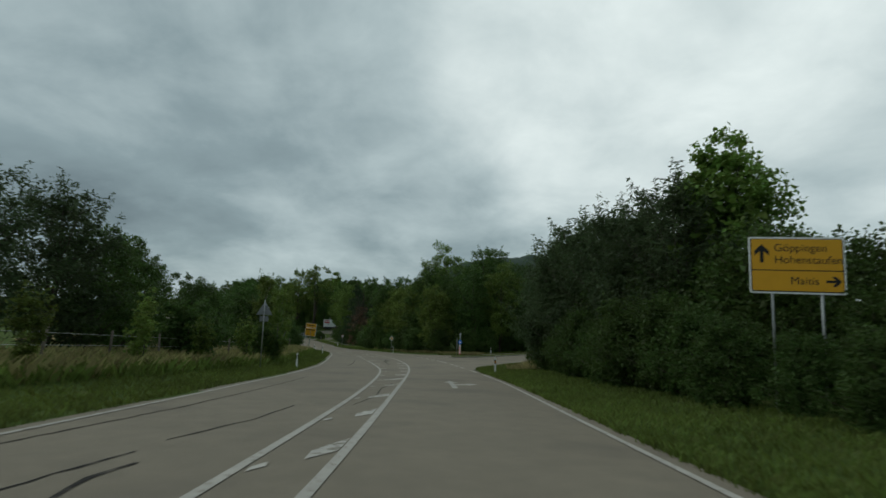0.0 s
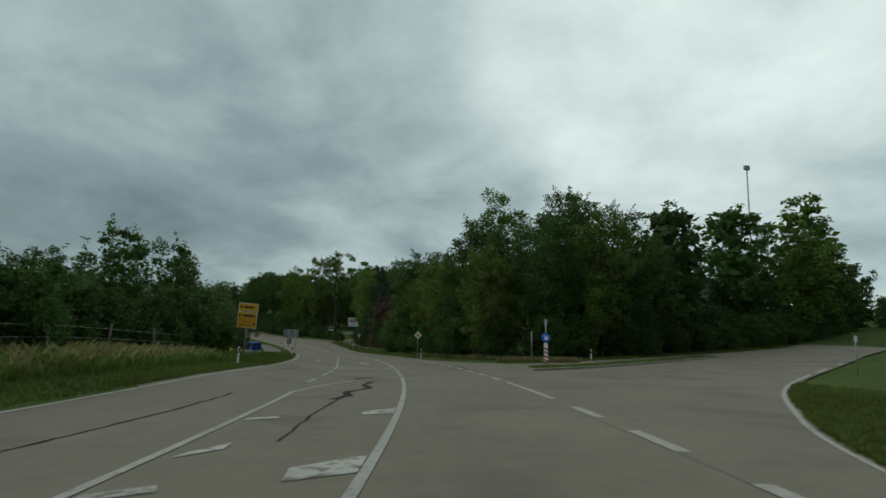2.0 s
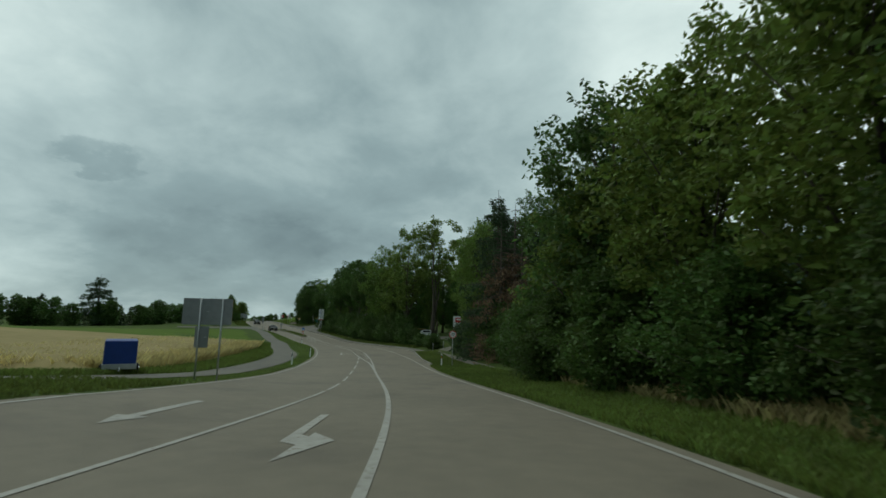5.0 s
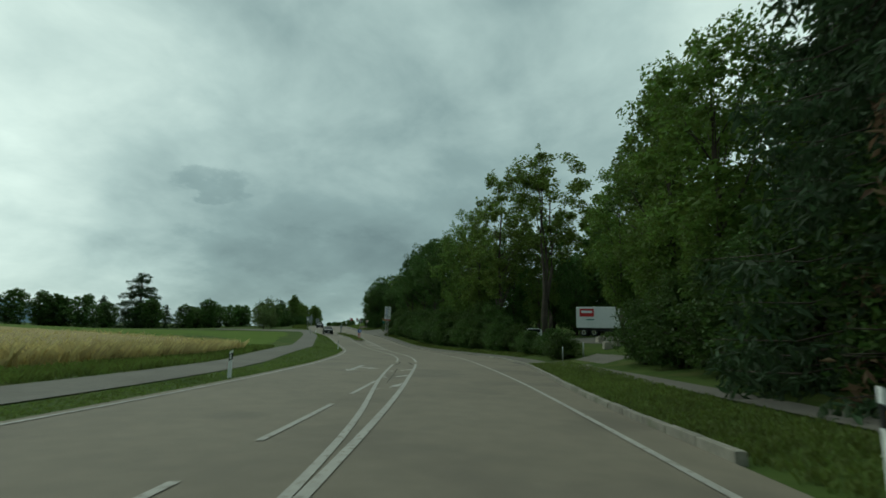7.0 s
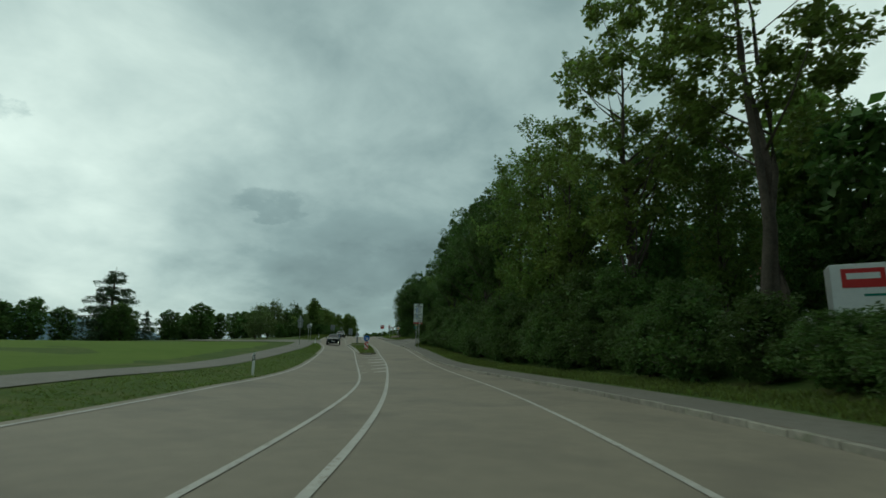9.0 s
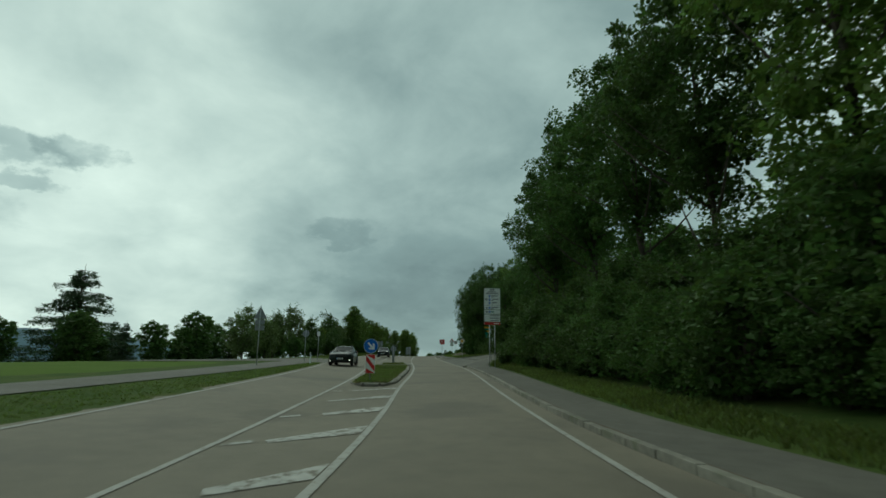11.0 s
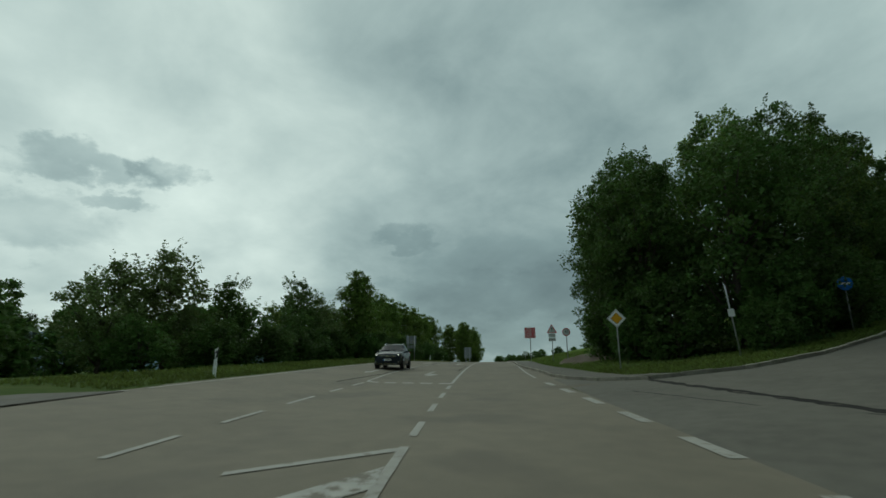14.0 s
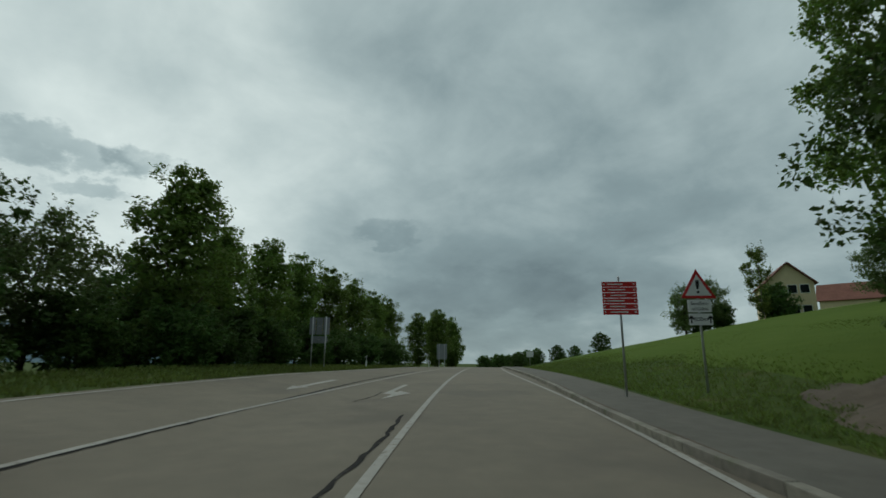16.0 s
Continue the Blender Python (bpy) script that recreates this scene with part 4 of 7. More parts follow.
def make_tree(name, label, category, h, r, base, leaves, size, mat, seed, trunk=0.2, clumps=70, clump_r=0.9, shape=1.0, bark_mat=None, narrow=0.55, stems=1, open_=0.25, lean=0.0, core=0.16, core_k=1.7, shoots=24, shoot=0.9):
    """A tree h high with a crown of radius r from base up: trunk, limbs and leaves in clumps. shape: below 1 widest high up, over 1 widest low down."""
    rs = np.random.RandomState(seed)
    rr = random.Random(seed)
    top = empty(name, pose(0, 0, -900 - seed * 3), label, category)
    # boughs: rounded masses on the crown's outline, on whose skin the clumps sit
    boughs = []
    for b in range(max(5, clumps // 8)):
        k = (b + rs.uniform(0, 1)) / max(5, clumps // 8)
        prof = math.sin(math.pi * min(1, max(0.02, k)) ** (1 / shape)) ** 0.6
        a = b * 2.4 + rs.uniform(-0.5, 0.5)
        rad = r * prof * rs.uniform(0.35, 0.78)
        boughs.append((rad * math.cos(a) + lean * k, rad * math.sin(a), base + (h - base) * (0.06 + 0.86 * k), r * rs.uniform(0.28, 0.48)))
    centres = []
    while len(centres) < clumps:
        bx, by, bz, br = boughs[len(centres) % len(boughs)]
        d = rs.normal(size=3)
        d[2] = d[2] * 0.8 + 0.25
        d *= br * rs.uniform(open_, 1.0) ** 0.4 / np.linalg.norm(d)
        centres.append((bx + d[0], by + d[1], min(h, max(base * 0.8, bz + d[2]))))
    centres = np.array(centres)
    per = max(10, leaves // clumps)
    pts = []
    for c in centres:
        cr = clump_r * 0.72 * rs.uniform(0.5, 1.35)
        d = rs.normal(size=(per, 3))
        d /= np.linalg.norm(d, axis=1)[:, None]
        q = c + d * (cr * rs.uniform(0.2, 1.0, (per, 1)) ** 0.5) * [1, 1, 0.8]
        pts.append(q)
    # young shoots that stand out of the crown's outline
    for c in centres[rs.permutation(len(centres))[:shoots]]:
        d = np.array([c[0], c[1], 0.0]) / (r + 0.01) + rs.normal(size=3) * 0.25
        d[2] = 0.9 + 0.4 * rs.rand()
        d /= np.linalg.norm(d)
        m = max(10, int(shoot * 34))
        k = rs.uniform(0.0, 1.0, (m, 1))
        pts.append(c + d * (clump_r * 0.4 + shoot * rs.uniform(0.4, 1.1)) * k + rs.normal(size=(m, 3)) * (0.16 * (1.2 - k)))
    # larger leaves deep inside, so that the crown is dense
    n_in = int(leaves * core)
    if n_in:
        k = rs.uniform(0.04, 0.9, n_in)
        prof = np.sin(np.pi * k ** (1 / shape)) ** 0.6
        a = rs.uniform(0, 2 * math.pi, n_in)
        rad = r * prof * np.sqrt(rs.uniform(0, 1, n_in)) * 0.66
        pts.append(np.stack([rad * np.cos(a) + lean * k, rad * np.sin(a), base + (h - base) * k], 1))
    pts = np.concatenate(pts)
    sizes = np.full(len(pts), size)
    if n_in:
        sizes[-n_in:] = size * core_k
    keep = pts[:, 2] > 0.1
    crown = new("crown", leaves_mesh("crown", pts[keep], sizes[keep], mat, rs, narrow))
    crown.parent = top
    bm = bmesh.new()
    for st in range(stems):
        ox, oy = (0, 0) if stems == 1 else (rr.uniform(-0.5, 0.5) * r * 0.4, rr.uniform(-0.5, 0.5) * r * 0.4)
        n = 7
        line = [(ox * (0.3 + 0.7 * i / n) + rr.uniform(-0.03, 0.03) * h * 0.3 + lean * (i / n) ** 2, oy * (0.3 + 0.7 * i / n) + rr.uniform(-0.03, 0.03) * h * 0.3, -0.25 + (h * 0.86 + 0.25) * i / n) for i in range(n + 1)]
        line[0] = (ox * 0.3, oy * 0.3, -0.25)
        tube_bm(line, [trunk * (1.25 if i == 0 else 1 - 0.88 * i / n) for i in range(n + 1)], 8, bm)
        for c in centres[rs.permutation(len(centres))[: max(6, 22 // stems)]]:
            k = min(0.95, max(0.12, (c[2] - 0.25 * (h - base) * rr.uniform(0.5, 1.3)) / (h * 0.86)))
            i = int(k * n)
            f = k * n - i
            p0 = Vector(line[i]).lerp(Vector(line[min(i + 1, n)]), f)
            p2 = Vector(c)
            p1 = p0.lerp(p2, 0.5) + Vector((0, 0, -0.06 * (p2 - p0).length))
            r0 = trunk * (1 - 0.88 * k) * 0.5
            tube_bm([p0, p1, p2], [r0, r0 * 0.6, 0.012], 5, bm)
    part("trunk", bm, bark_mat or bark, top, smooth=True)
    return top


def make_spruce(name, label, h, r, mat, seed, whorls=22, leaves=60, dead=False):
    """A conifer: straight stem, uneven whorls of boughs with hanging sprays; a dying one is bare at the top, with pale twigs."""
    rs = np.random.RandomState(seed)
    rr = random.Random(seed)
    top = empty(name, pose(0, 0, -900 - seed * 3), label, "tree")
    bm = tube_bm([(0, 0, -0.25), (0.05, 0, h * 0.4), (0, 0.05, h * 0.8), (0, 0, h)], [0.24, 0.16, 0.07, 0.012], 8)
    pts = []
    for w in range(whorls):
        k = 0.06 + 0.92 * (w + rr.uniform(-0.35, 0.35)) / whorls
        n = rr.choice((5, 6, 7)) if k < 0.8 else 4
        for b in range(n):
            a = 2 * math.pi * (b + rr.random() * 0.9) / n
            ln = r * (1 - k) ** 0.75 * rr.choice((0.6, 0.8, 0.95, 1.1, 1.3)) + 0.2
            z = h * k + rr.uniform(-0.3, 0.3)
            d = Vector((math.cos(a), math.sin(a), 0))
            rise = 0.1 if k > 0.75 else -0.06
            p0, p1, p2 = Vector((0, 0, z)), d * ln * 0.6 + Vector((0, 0, z + (rise - 0.1) * ln)), d * ln + Vector((0, 0, z + (rise - 0.1) * ln))
            tube_bm([p0, p1, p2], [0.035, 0.02, 0.006], 4, bm)
            if dead:
                for _ in range(5):
                    q = p0.lerp(p2, rr.uniform(0.3, 1.0))
                    tube_bm([q, q + (d * 0.3 + Vector((-d.y, d.x, 0)) * rr.choice((-0.5, 0.5)) + Vector((0, 0, rr.uniform(-0.3, 0.1)))) * ln * 0.35], [0.012, 0.004], 3, bm)
            if dead and (k > 0.68 or rr.random() < 0.35):
                continue
            if not dead and rr.random() < 0.08:
                continue
            m = int(leaves * (0.35 + ln / r))
            for _ in range(m):
                f = rr.random() ** 0.6
                q = p0.lerp(p1, f * 2) if f < 0.5 else p1.lerp(p2, f * 2 - 1)
                wide = 0.26 * ln * (1 - f * 0.7)
                sidew = Vector((-d.y, d.x, 0)) * rr.uniform(-wide, wide)
                pts.append(q + sidew + Vector((0, 0, -abs(rr.gauss(0, 0.32)) * (0.5 + f))))
    crown = new("crown", leaves_mesh("crown", np.array([tuple(p) for p in pts]), 0.34, mat, rs, 0.3, 0.9, 0.4))
    crown.parent = top
    part("trunk", bm, bark, top, smooth=True)
    return top


KINDS = {
    "maple": make_tree("maple_tree", "tall dense dark green broadleaf tree", "tree", 15, 4.6, 1.2, 14500, 0.225, leaf_dark, 1, 0.26, 170, 1.05, 0.9, open_=0.45),
    "maple_b": make_tree("maple_tree", "tall broadleaf tree with an open sunlit crown", "tree", 16, 4.4, 2.4, 12500, 0.235, leaf_mid, 2, 0.24, 125, 1.05, 0.8, open_=0.4, core=0.12),
    "lime": make_tree("lime_tree", "rounded light green tree with leaves to the ground", "tree", 12, 4.4, 0.3, 12500, 0.24, leaf_light, 3, 0.22, 170, 1.0, 1.1, open_=0.5),
    "oak": make_tree("oak_tree", "broad dark green tree with branches to the ground", "tree", 12, 4.8, 0.3, 13500, 0.24, leaf_dark, 4, 0.25, 140, 1.1, 1.15, open_=0.5),
    "ash": make_tree("ash_tree", "slender tall ash tree with bare upper limbs", "tree", 18, 4.3, 8.0, 9500, 0.25, leaf_light, 5, 0.17, 84, 0.95, 0.7, bark, stems=3, open_=0.6, core=0.0),
    # backlit trees: their darkness against the sky is put into the leaf colour
    "sycamore": make_tree("sycamore_tree", "tall spreading roadside tree with an open crown", "tree", 19, 5.4, 7.0, 20000, 0.25, leaf_dark, 14, 0.3, 150, 1.15, 0.9, open_=0.5, core=0.09),
    "poplar": make_tree("poplar_tree", "tall oval deciduous tree beside the road", "tree", 12, 3.2, 0.5, 9500, 0.25, leaf_mid, 6, 0.2, 130, 0.85, 1.05, open_=0.45, core=0.24, core_k=2.0, shoots=12, shoot=0.5),
    "willow": make_tree("willow_bush", "tall grey-green willow bush with upright shoots", "bush", 8, 2.7, 0.2, 8500, 0.22, leaf_grey, 7, 0.1, 120, 0.65, 1.05, narrow=0.28, stems=4, open_=0.4, shoots=80, shoot=1.3),
    "bush": make_tree("bush", "dense dark green roadside bush", "bush", 4, 2.3, 0.0, 5600, 0.195, leaf_dark, 8, 0.08, 100, 0.6, 1.4, stems=4, open_=0.5),
    "hedge": make_tree("hedge_bush", "dense green hedge bush", "bush", 3.4, 2.0, 0.0, 8500, 0.125, leaf_hedge, 9, 0.07, 130, 0.5, 1.5, stems=4, open_=0.5, core=0.22, shoots=40, shoot=0.5),
    "thicket": make_tree("bush", "dense shady roadside bush with small leaves", "bush", 4, 2.3, 0.0, 9500, 0.14, leaf_hedge, 15, 0.08, 130, 0.6, 1.4, stems=4, open_=0.5, core=0.2, shoots=40, shoot=0.7),
    # the same tree where light falls on it, painted as lighter leaves
    "sycamore_light": make_tree("sycamore_tree", "tall open roadside tree, lit look put into lighter green leaves", "tree", 19, 5.2, 5.0, 11500, 0.27, leaf_light, 16, 0.28, 105, 1.05, 0.85, open_=0.6, core=0.02, shoots=40),
    "apple": make_tree("apple_tree", "old apple tree with a low spreading crown", "tree", 5.6, 2.7, 0.5, 6800, 0.165, leaf_apple, 10, 0.14, 75, 0.7, 0.9, core=0.2, shoots=40, shoot=0.75),
    "cherry": make_tree("cherry_tree", "cherry tree with loose hanging leaves", "tree", 7.6, 2.6, 0.7, 6800, 0.195, leaf_dark, 11, 0.13, 75, 0.7, 0.9, core=0.2, shoots=40, shoot=0.9),
    "birch": make_tree("birch_tree", "young birch with a loose light green crown", "tree", 7.3, 1.5, 0.6, 5500, 0.14, leaf_light, 12, 0.07, 60, 0.5, 1.2, bark_pale, core=0.08),
    "sapling": make_tree("sapling", "thin young tree in rough grass", "tree", 3.2, 0.6, 0.4, 900, 0.16, leaf_light, 13, 0.03, 16, 0.32, 1.1, core=0.0),
}
KINDS["spruce"] = make_spruce("spruce_tree", "tall dark green spruce", 16, 4.2, needle, 21, 24, 120)
KINDS["dead_spruce"] = make_spruce("spruce_tree", "dying spruce with sparse red-brown needles", 14, 3.2, needle_dead, 22, 20, 46, True)
FAR = ("maple", "maple_b", "oak", "bush")
KINDS["maple_far"] = make_tree("maple_tree", "tall dense dark green broadleaf tree", "tree", 15, 4.6, 1.2, 4200, 0.44, leaf_dark, 31, 0.26, 110, 1.05, 0.9, open_=0.45, core_k=2.4, shoots=0)
KINDS["maple_b_far"] = make_tree("maple_tree", "tall broadleaf tree with an open sunlit crown", "tree", 16, 4.4, 2.4, 4000, 0.44, leaf_mid, 32, 0.24, 100, 1.05, 0.8, open_=0.4, core=0.12, core_k=2.4, shoots=0)
KINDS["oak_far"] = make_tree("oak_tree", "broad dark green tree with branches to the ground", "tree", 12, 4.8, 0.3, 4200, 0.44, leaf_dark, 34, 0.25, 100, 1.1, 1.15, open_=0.5, core_k=2.4, shoots=0)
KINDS["bush_far"] = make_tree("bush", "dense dark green roadside bush", "bush", 4, 2.3, 0.0, 2600, 0.3, leaf_dark, 38, 0.08, 80, 0.6, 1.4, stems=4, open_=0.5, core_k=2.4, shoots=0)
used = set()
place_random = random.Random(11)


OWN = {"maple": 15, "maple_b": 16, "lime": 12, "oak": 12, "ash": 18, "sycamore": 19, "poplar": 12, "willow": 8, "bush": 4, "thicket": 4, "sycamore_light": 19, "hedge": 3.4, "apple": 5.6, "cherry": 7.6, "birch": 7.3, "sapling": 3.2, "spruce": 16, "dead_spruce": 14}


def plant(kind, s, u, h=None, wide=1.0, label="", group=""):
    """A tree of a kind at s, u, h metres high; far ones have fewer, larger leaves."""
    k = (h or OWN[kind]) / OWN[kind]
    if kind in FAR and (abs(u) > 29 or s > 360):
        kind = kind + "_far"
    ob = KINDS[kind]
    p = G(s, u)
    m = pose(p.x, p.y, p.z, 0, 0, place_random.uniform(0, 360)) @ Matrix.Diagonal((k * wide, k * wide, k, 1))
    if kind in used:
        ob = copy_thing(ob, m @ Matrix.Diagonal((1 / ob.scale.x, 1 / ob.scale.y, 1 / ob.scale.z, 1)))
    else:
        ob.matrix_basis = m
        used.add(kind)
    return tagged(ob, label, group=group)


# beside the first stretch, on the right
for s, u, h in ((9.6, 9.4, 1.9), (11.4, 10.6, 2.6), (14.2, 10.6, 3.2), (12, 12.5, 4.5), (15.5, 10.6, 5.0), (19, 10.6, 4.4), (22, 10.6, 5.5), (25, 9.8, 5.2), (17, 14, 5), (27, 12, 6), (29, 8.6, 3.5), (33, 8.6, 3.4), (36.5, 9.2, 3.0)):
    plant("thicket", s, u, h, 0.95, group="roadside bushes")
plant("poplar", 19.8, 12.0, 10.2, 1.0, "tall broadleaf tree over roadside bushes")
for s, u, h in ((26, 9.8, 9.0), (29.5, 9.2, 9.4), (32.5, 8.9, 9.2), (35.8, 8.9, 7.2), (31, 13.5, 10.2), (36, 15, 6.8), (22.5, 13, 9), (20.5, 10.2, 8.8), (23.2, 9.8, 8.2), (33.6, 8.5, 7.4)):
    plant("willow", s, u, h, 0.95, group="roadside willows")
for i in range(11):
    s = 8.6 + 2.1 * i
    plant("thicket", s, 7.7 + 0.25 * math.sin(i * 2.1) + max(0, s - 24) * 0.14, 1.7 if s < 11 else 2.2 if s < 14 else 2.9 + 0.4 * math.sin(i * 1.7), 0.95, group="roadside bushes")
# the wood behind the side road
for s, u, h, k in ((96, 13, 15.5, "oak"), (89.5, 11.5, 11.4, "lime"), (87, 17.5, 15, "maple"), (84.5, 22, 15.5, "maple_b"), (88, 27, 16, "maple"), (103, 18, 21, "maple_b"), (103, 11, 12.5, "lime"), (110, 10.5, 13, "lime"), (118, 11, 15, "oak"), (119, 9.8, 11, "lime"), (93, 22, 19, "maple"), (98, 27, 20, "maple"),
    (114, 20, 18, "maple_b"), (124, 17, 16, "maple"), (121.5, 13, 12, "oak"), (97, 41, 20.5, "maple"), (101, 57, 22, "maple"), (98.5, 68, 22.5, "maple_b"), (92, 34, 14, "maple"), (104, 48, 15, "oak"), (110, 36, 17, "oak"), (106, 66, 15, "oak"), (103, 78, 19, "maple"), (109, 88, 18, "maple"), (116, 98, 18, "oak"), (112, 104, 17, "maple"), (119, 112, 15, "oak"), (113, 84, 12, "oak"), (111, 96, 10, "oak"), (118, 120, 14, "oak"), (100, 100, 8, "oak"), (107, 108, 9, "oak"), (113, 120, 9, "oak")):
    plant(k, s, u, h, 1.0, group="wood behind the junction")
for s, u, h in ((93, 8.6, 4), (99, 8.8, 4.5), (105, 8.3, 4), (111, 7.6, 4.5), (117, 7.3, 4), (123, 8.4, 4.4), (127, 9.2, 4.2), (87, 11.5, 4), (84, 15.5, 4), (84.5, 19.5, 4), (86, 24.5, 4.4), (88.5, 29, 4.4), (90.5, 33.5, 4.6), (92, 38, 5), (93.5, 43, 5), (96, 48, 5), (91.4, 48, 4), (93.7, 54, 4.2), (96, 60, 4.4), (98.4, 66, 4.4), (100.8, 72, 4.6), (103.1, 78, 4.6), (105.5, 84, 4.8), (107.9, 90, 4.8), (110.2, 96, 5), (84.2, 27, 2.6), (86.4, 32, 2.8), (88, 37, 3), (89.6, 42, 3), (90, 18, 5.5), (93, 28, 6)):
    plant("thicket", s, u, h, 1.15, group="edge of the wood")
# spruces and the trees after them
plant("spruce", 140.5, 10.6, 16.5, 1.0)
plant("dead_spruce", 138.2, 11.6, 14.6, 1.0)
plant("spruce", 135.6, 13.0, 12.5, 0.9)
plant("spruce", 143.5, 12.5, 15.0, 0.95)
plant("spruce", 131.5, 13.5, 14.5, 0.95)
plant("dead_spruce", 136.8, 9.8, 12.5, 1.0)
plant("dead_spruce", 134.0, 10.8, 10.5, 0.9)
for s, u, h in ((132, 10.2, 4.5), (136, 10.4, 4.8), (140, 10.6, 5.0), (144, 10.7, 5), (148, 10.7, 4.6), (152, 10.6, 4.0), (155, 10.4, 3.2), (155.6, 11.2, 2.8), (156.8, 13.4, 3.0), (158, 15.4, 2.8)):
    plant("thicket", s, u, h, 1.05, group="bushes below the spruces")
for s, u, h, k in ((150, 11.5, 15, "maple_b"), (156, 12.5, 15.5, "maple_b"), (147, 17, 17, "maple"), (155, 19, 16, "maple")):
    plant(k, s, u, h, 0.95, group="trees before the car park")
# car park trees and the long hedge
for s, u, h, k in ((185, 16, 23.0, "ash"), (170.5, 31, 15, "maple"), (177, 34, 17, "maple"), (184, 33, 16, "maple_b"), (163, 30, 16, "maple_b"), (176, 29.5, 9, "oak"), (182, 30, 9, "oak"), (189, 28.5, 9, "oak"), (170, 36, 10, "oak"), (195, 25, 9, "oak"), (199, 19, 8, "oak"), (164, 37, 10, "oak"), (158, 27, 10, "oak"), (156.5, 21, 8, "oak"), (193, 30, 17, "maple"), (198, 31, 21, "maple_b"), (190, 35, 20, "maple"), (203, 36, 20, "maple"), (200, 24, 18, "maple"), (196, 16, 15, "maple"), (190, 17, 12, "maple_b"),
    (190.5, 12, 22.0, "sycamore_light"), (199, 11.8, 17.5, "sycamore_light"), (204, 12.0, 19.5, "maple_b"), (211, 11.6, 18.5, "maple_b"), (218, 11.2, 18, "sycamore"), (226, 11.6, 19, "sycamore"), (233.5, 11.8, 19.5, "sycamore"), (241, 11.4, 18, "sycamore"), (247, 14.5, 17, "maple_b"), (209, 17, 17, "maple"), (252, 19, 15, "maple"), (170.5, 16.5, 15, "maple_b"), (166.5, 17.8, 15.5, "maple_b"), (161, 15.5, 17, "sycamore")):
    plant(k, s, u, h, 1.3 if k == "ash" else 0.92, group="trees along the hedge")

def hedge_line(s):
    return float(np.interp(s, [165, 170, 176, 183, 193, 205, 218, 242], [9.0, 9.7, 10.0, 9.7, 9.0, 8.1, 7.3, 7.4]))


for i in range(29):
    s = 165.4 + i * 2.7
    plant("hedge", s, hedge_line(s) + 0.35 * math.sin(i * 1.7), (3.0 + 0.5 * math.sin(i * 2.3) + max(0, s - 200) * 0.02) * (0.6 if s < 177 else 1.0), 1.05 if s > 177 else 1.45, group="long roadside hedge")
for i in range(12):
    s = 190 + i * 4.6
    plant("thicket", s, hedge_line(s) + 1.9, 4.8 + 0.6 * math.sin(i * 1.9), 1.1, group="long roadside hedge")
# behind the second junction
for s, u, h, k in ((279, 9.8, 11.5, "oak"), (283, 9.8, 13.5, "maple"), (290.5, 12.7, 13, "oak"), (275.5, 13.5, 12, "oak"), (278.5, 17.5, 13.5, "maple"), (283, 22.5, 14, "maple"), (287, 11.8, 15, "maple"), (296, 14.6, 14.5, "maple_b"), (292, 16.5, 15, "maple"), (281, 16, 15, "maple_b"), (289, 27, 15, "maple_b"), (285, 8.9, 11.5, "maple"), (280.5, 9.0, 9, "oak"), (296, 34, 15, "maple"), (262, 24, 14, "maple_b"), (268, 31, 15, "maple"), (275, 38, 15, "maple"), (283, 45, 15, "maple_b"), (257, 19, 16, "maple"), (252, 13.5, 15, "maple"), (301, 46, 14, "oak"), (287, 33, 12, "oak"), (283.5, 29, 8, "oak"), (293, 41, 13, "oak"), (302, 40, 12, "oak"), (253.5, 13.6, 8, "oak"), (257, 17.5, 9, "oak")):
    plant(k, s, u, h, 0.9, group="trees behind the second junction")
for s, u, h in ((275, 10.2, 4), (278, 9.0, 4.2), (282, 8.6, 4), (285.5, 9.2, 3.6), (273.5, 14, 3.8), (276, 18, 4), (279, 21, 4), (271.2, 12.6, 2.2), (289, 10.4, 3), (254.5, 13.5, 4), (258, 16.5, 4), (262, 20, 4), (266, 25, 4), (251, 11, 3.8)):
    plant("bush", s, u, h, 1.0, group="trees behind the second junction")
for s, u, h, k in ((349, 26.2, 6.2, "apple"), (350, 29.6, 6.4, "apple"), (350, 27.6, 4.6, "bush"), (345, 34.4, 10, "birch"), (346.5, 36.6, 4.4, "bush"), (352, 32, 3.4, "bush"), (388, -2, 4, "bush"), (390, 2, 4.6, "bush"), (392, 6, 5.4, "oak"), (386, -5, 3.6, "bush"), (360, 42, 6, "apple"), (322, 48, 5, "bush"), (318, 30, 4.5, "apple"), (400, 10, 6, "oak"), (412, 2, 7, "oak"), (425, -9, 7, "spruce"), (405, 4, 5, "bush"), (395, -1, 4.5, "oak"), (418, -4, 6, "oak"), (398, -4.5, 4, "bush"), (410, 14, 6, "oak"), (420, 10, 6, "oak"), (402, 20, 7, "oak")):
    plant(k, s, u, h, 1.0, group="garden trees on the slope")
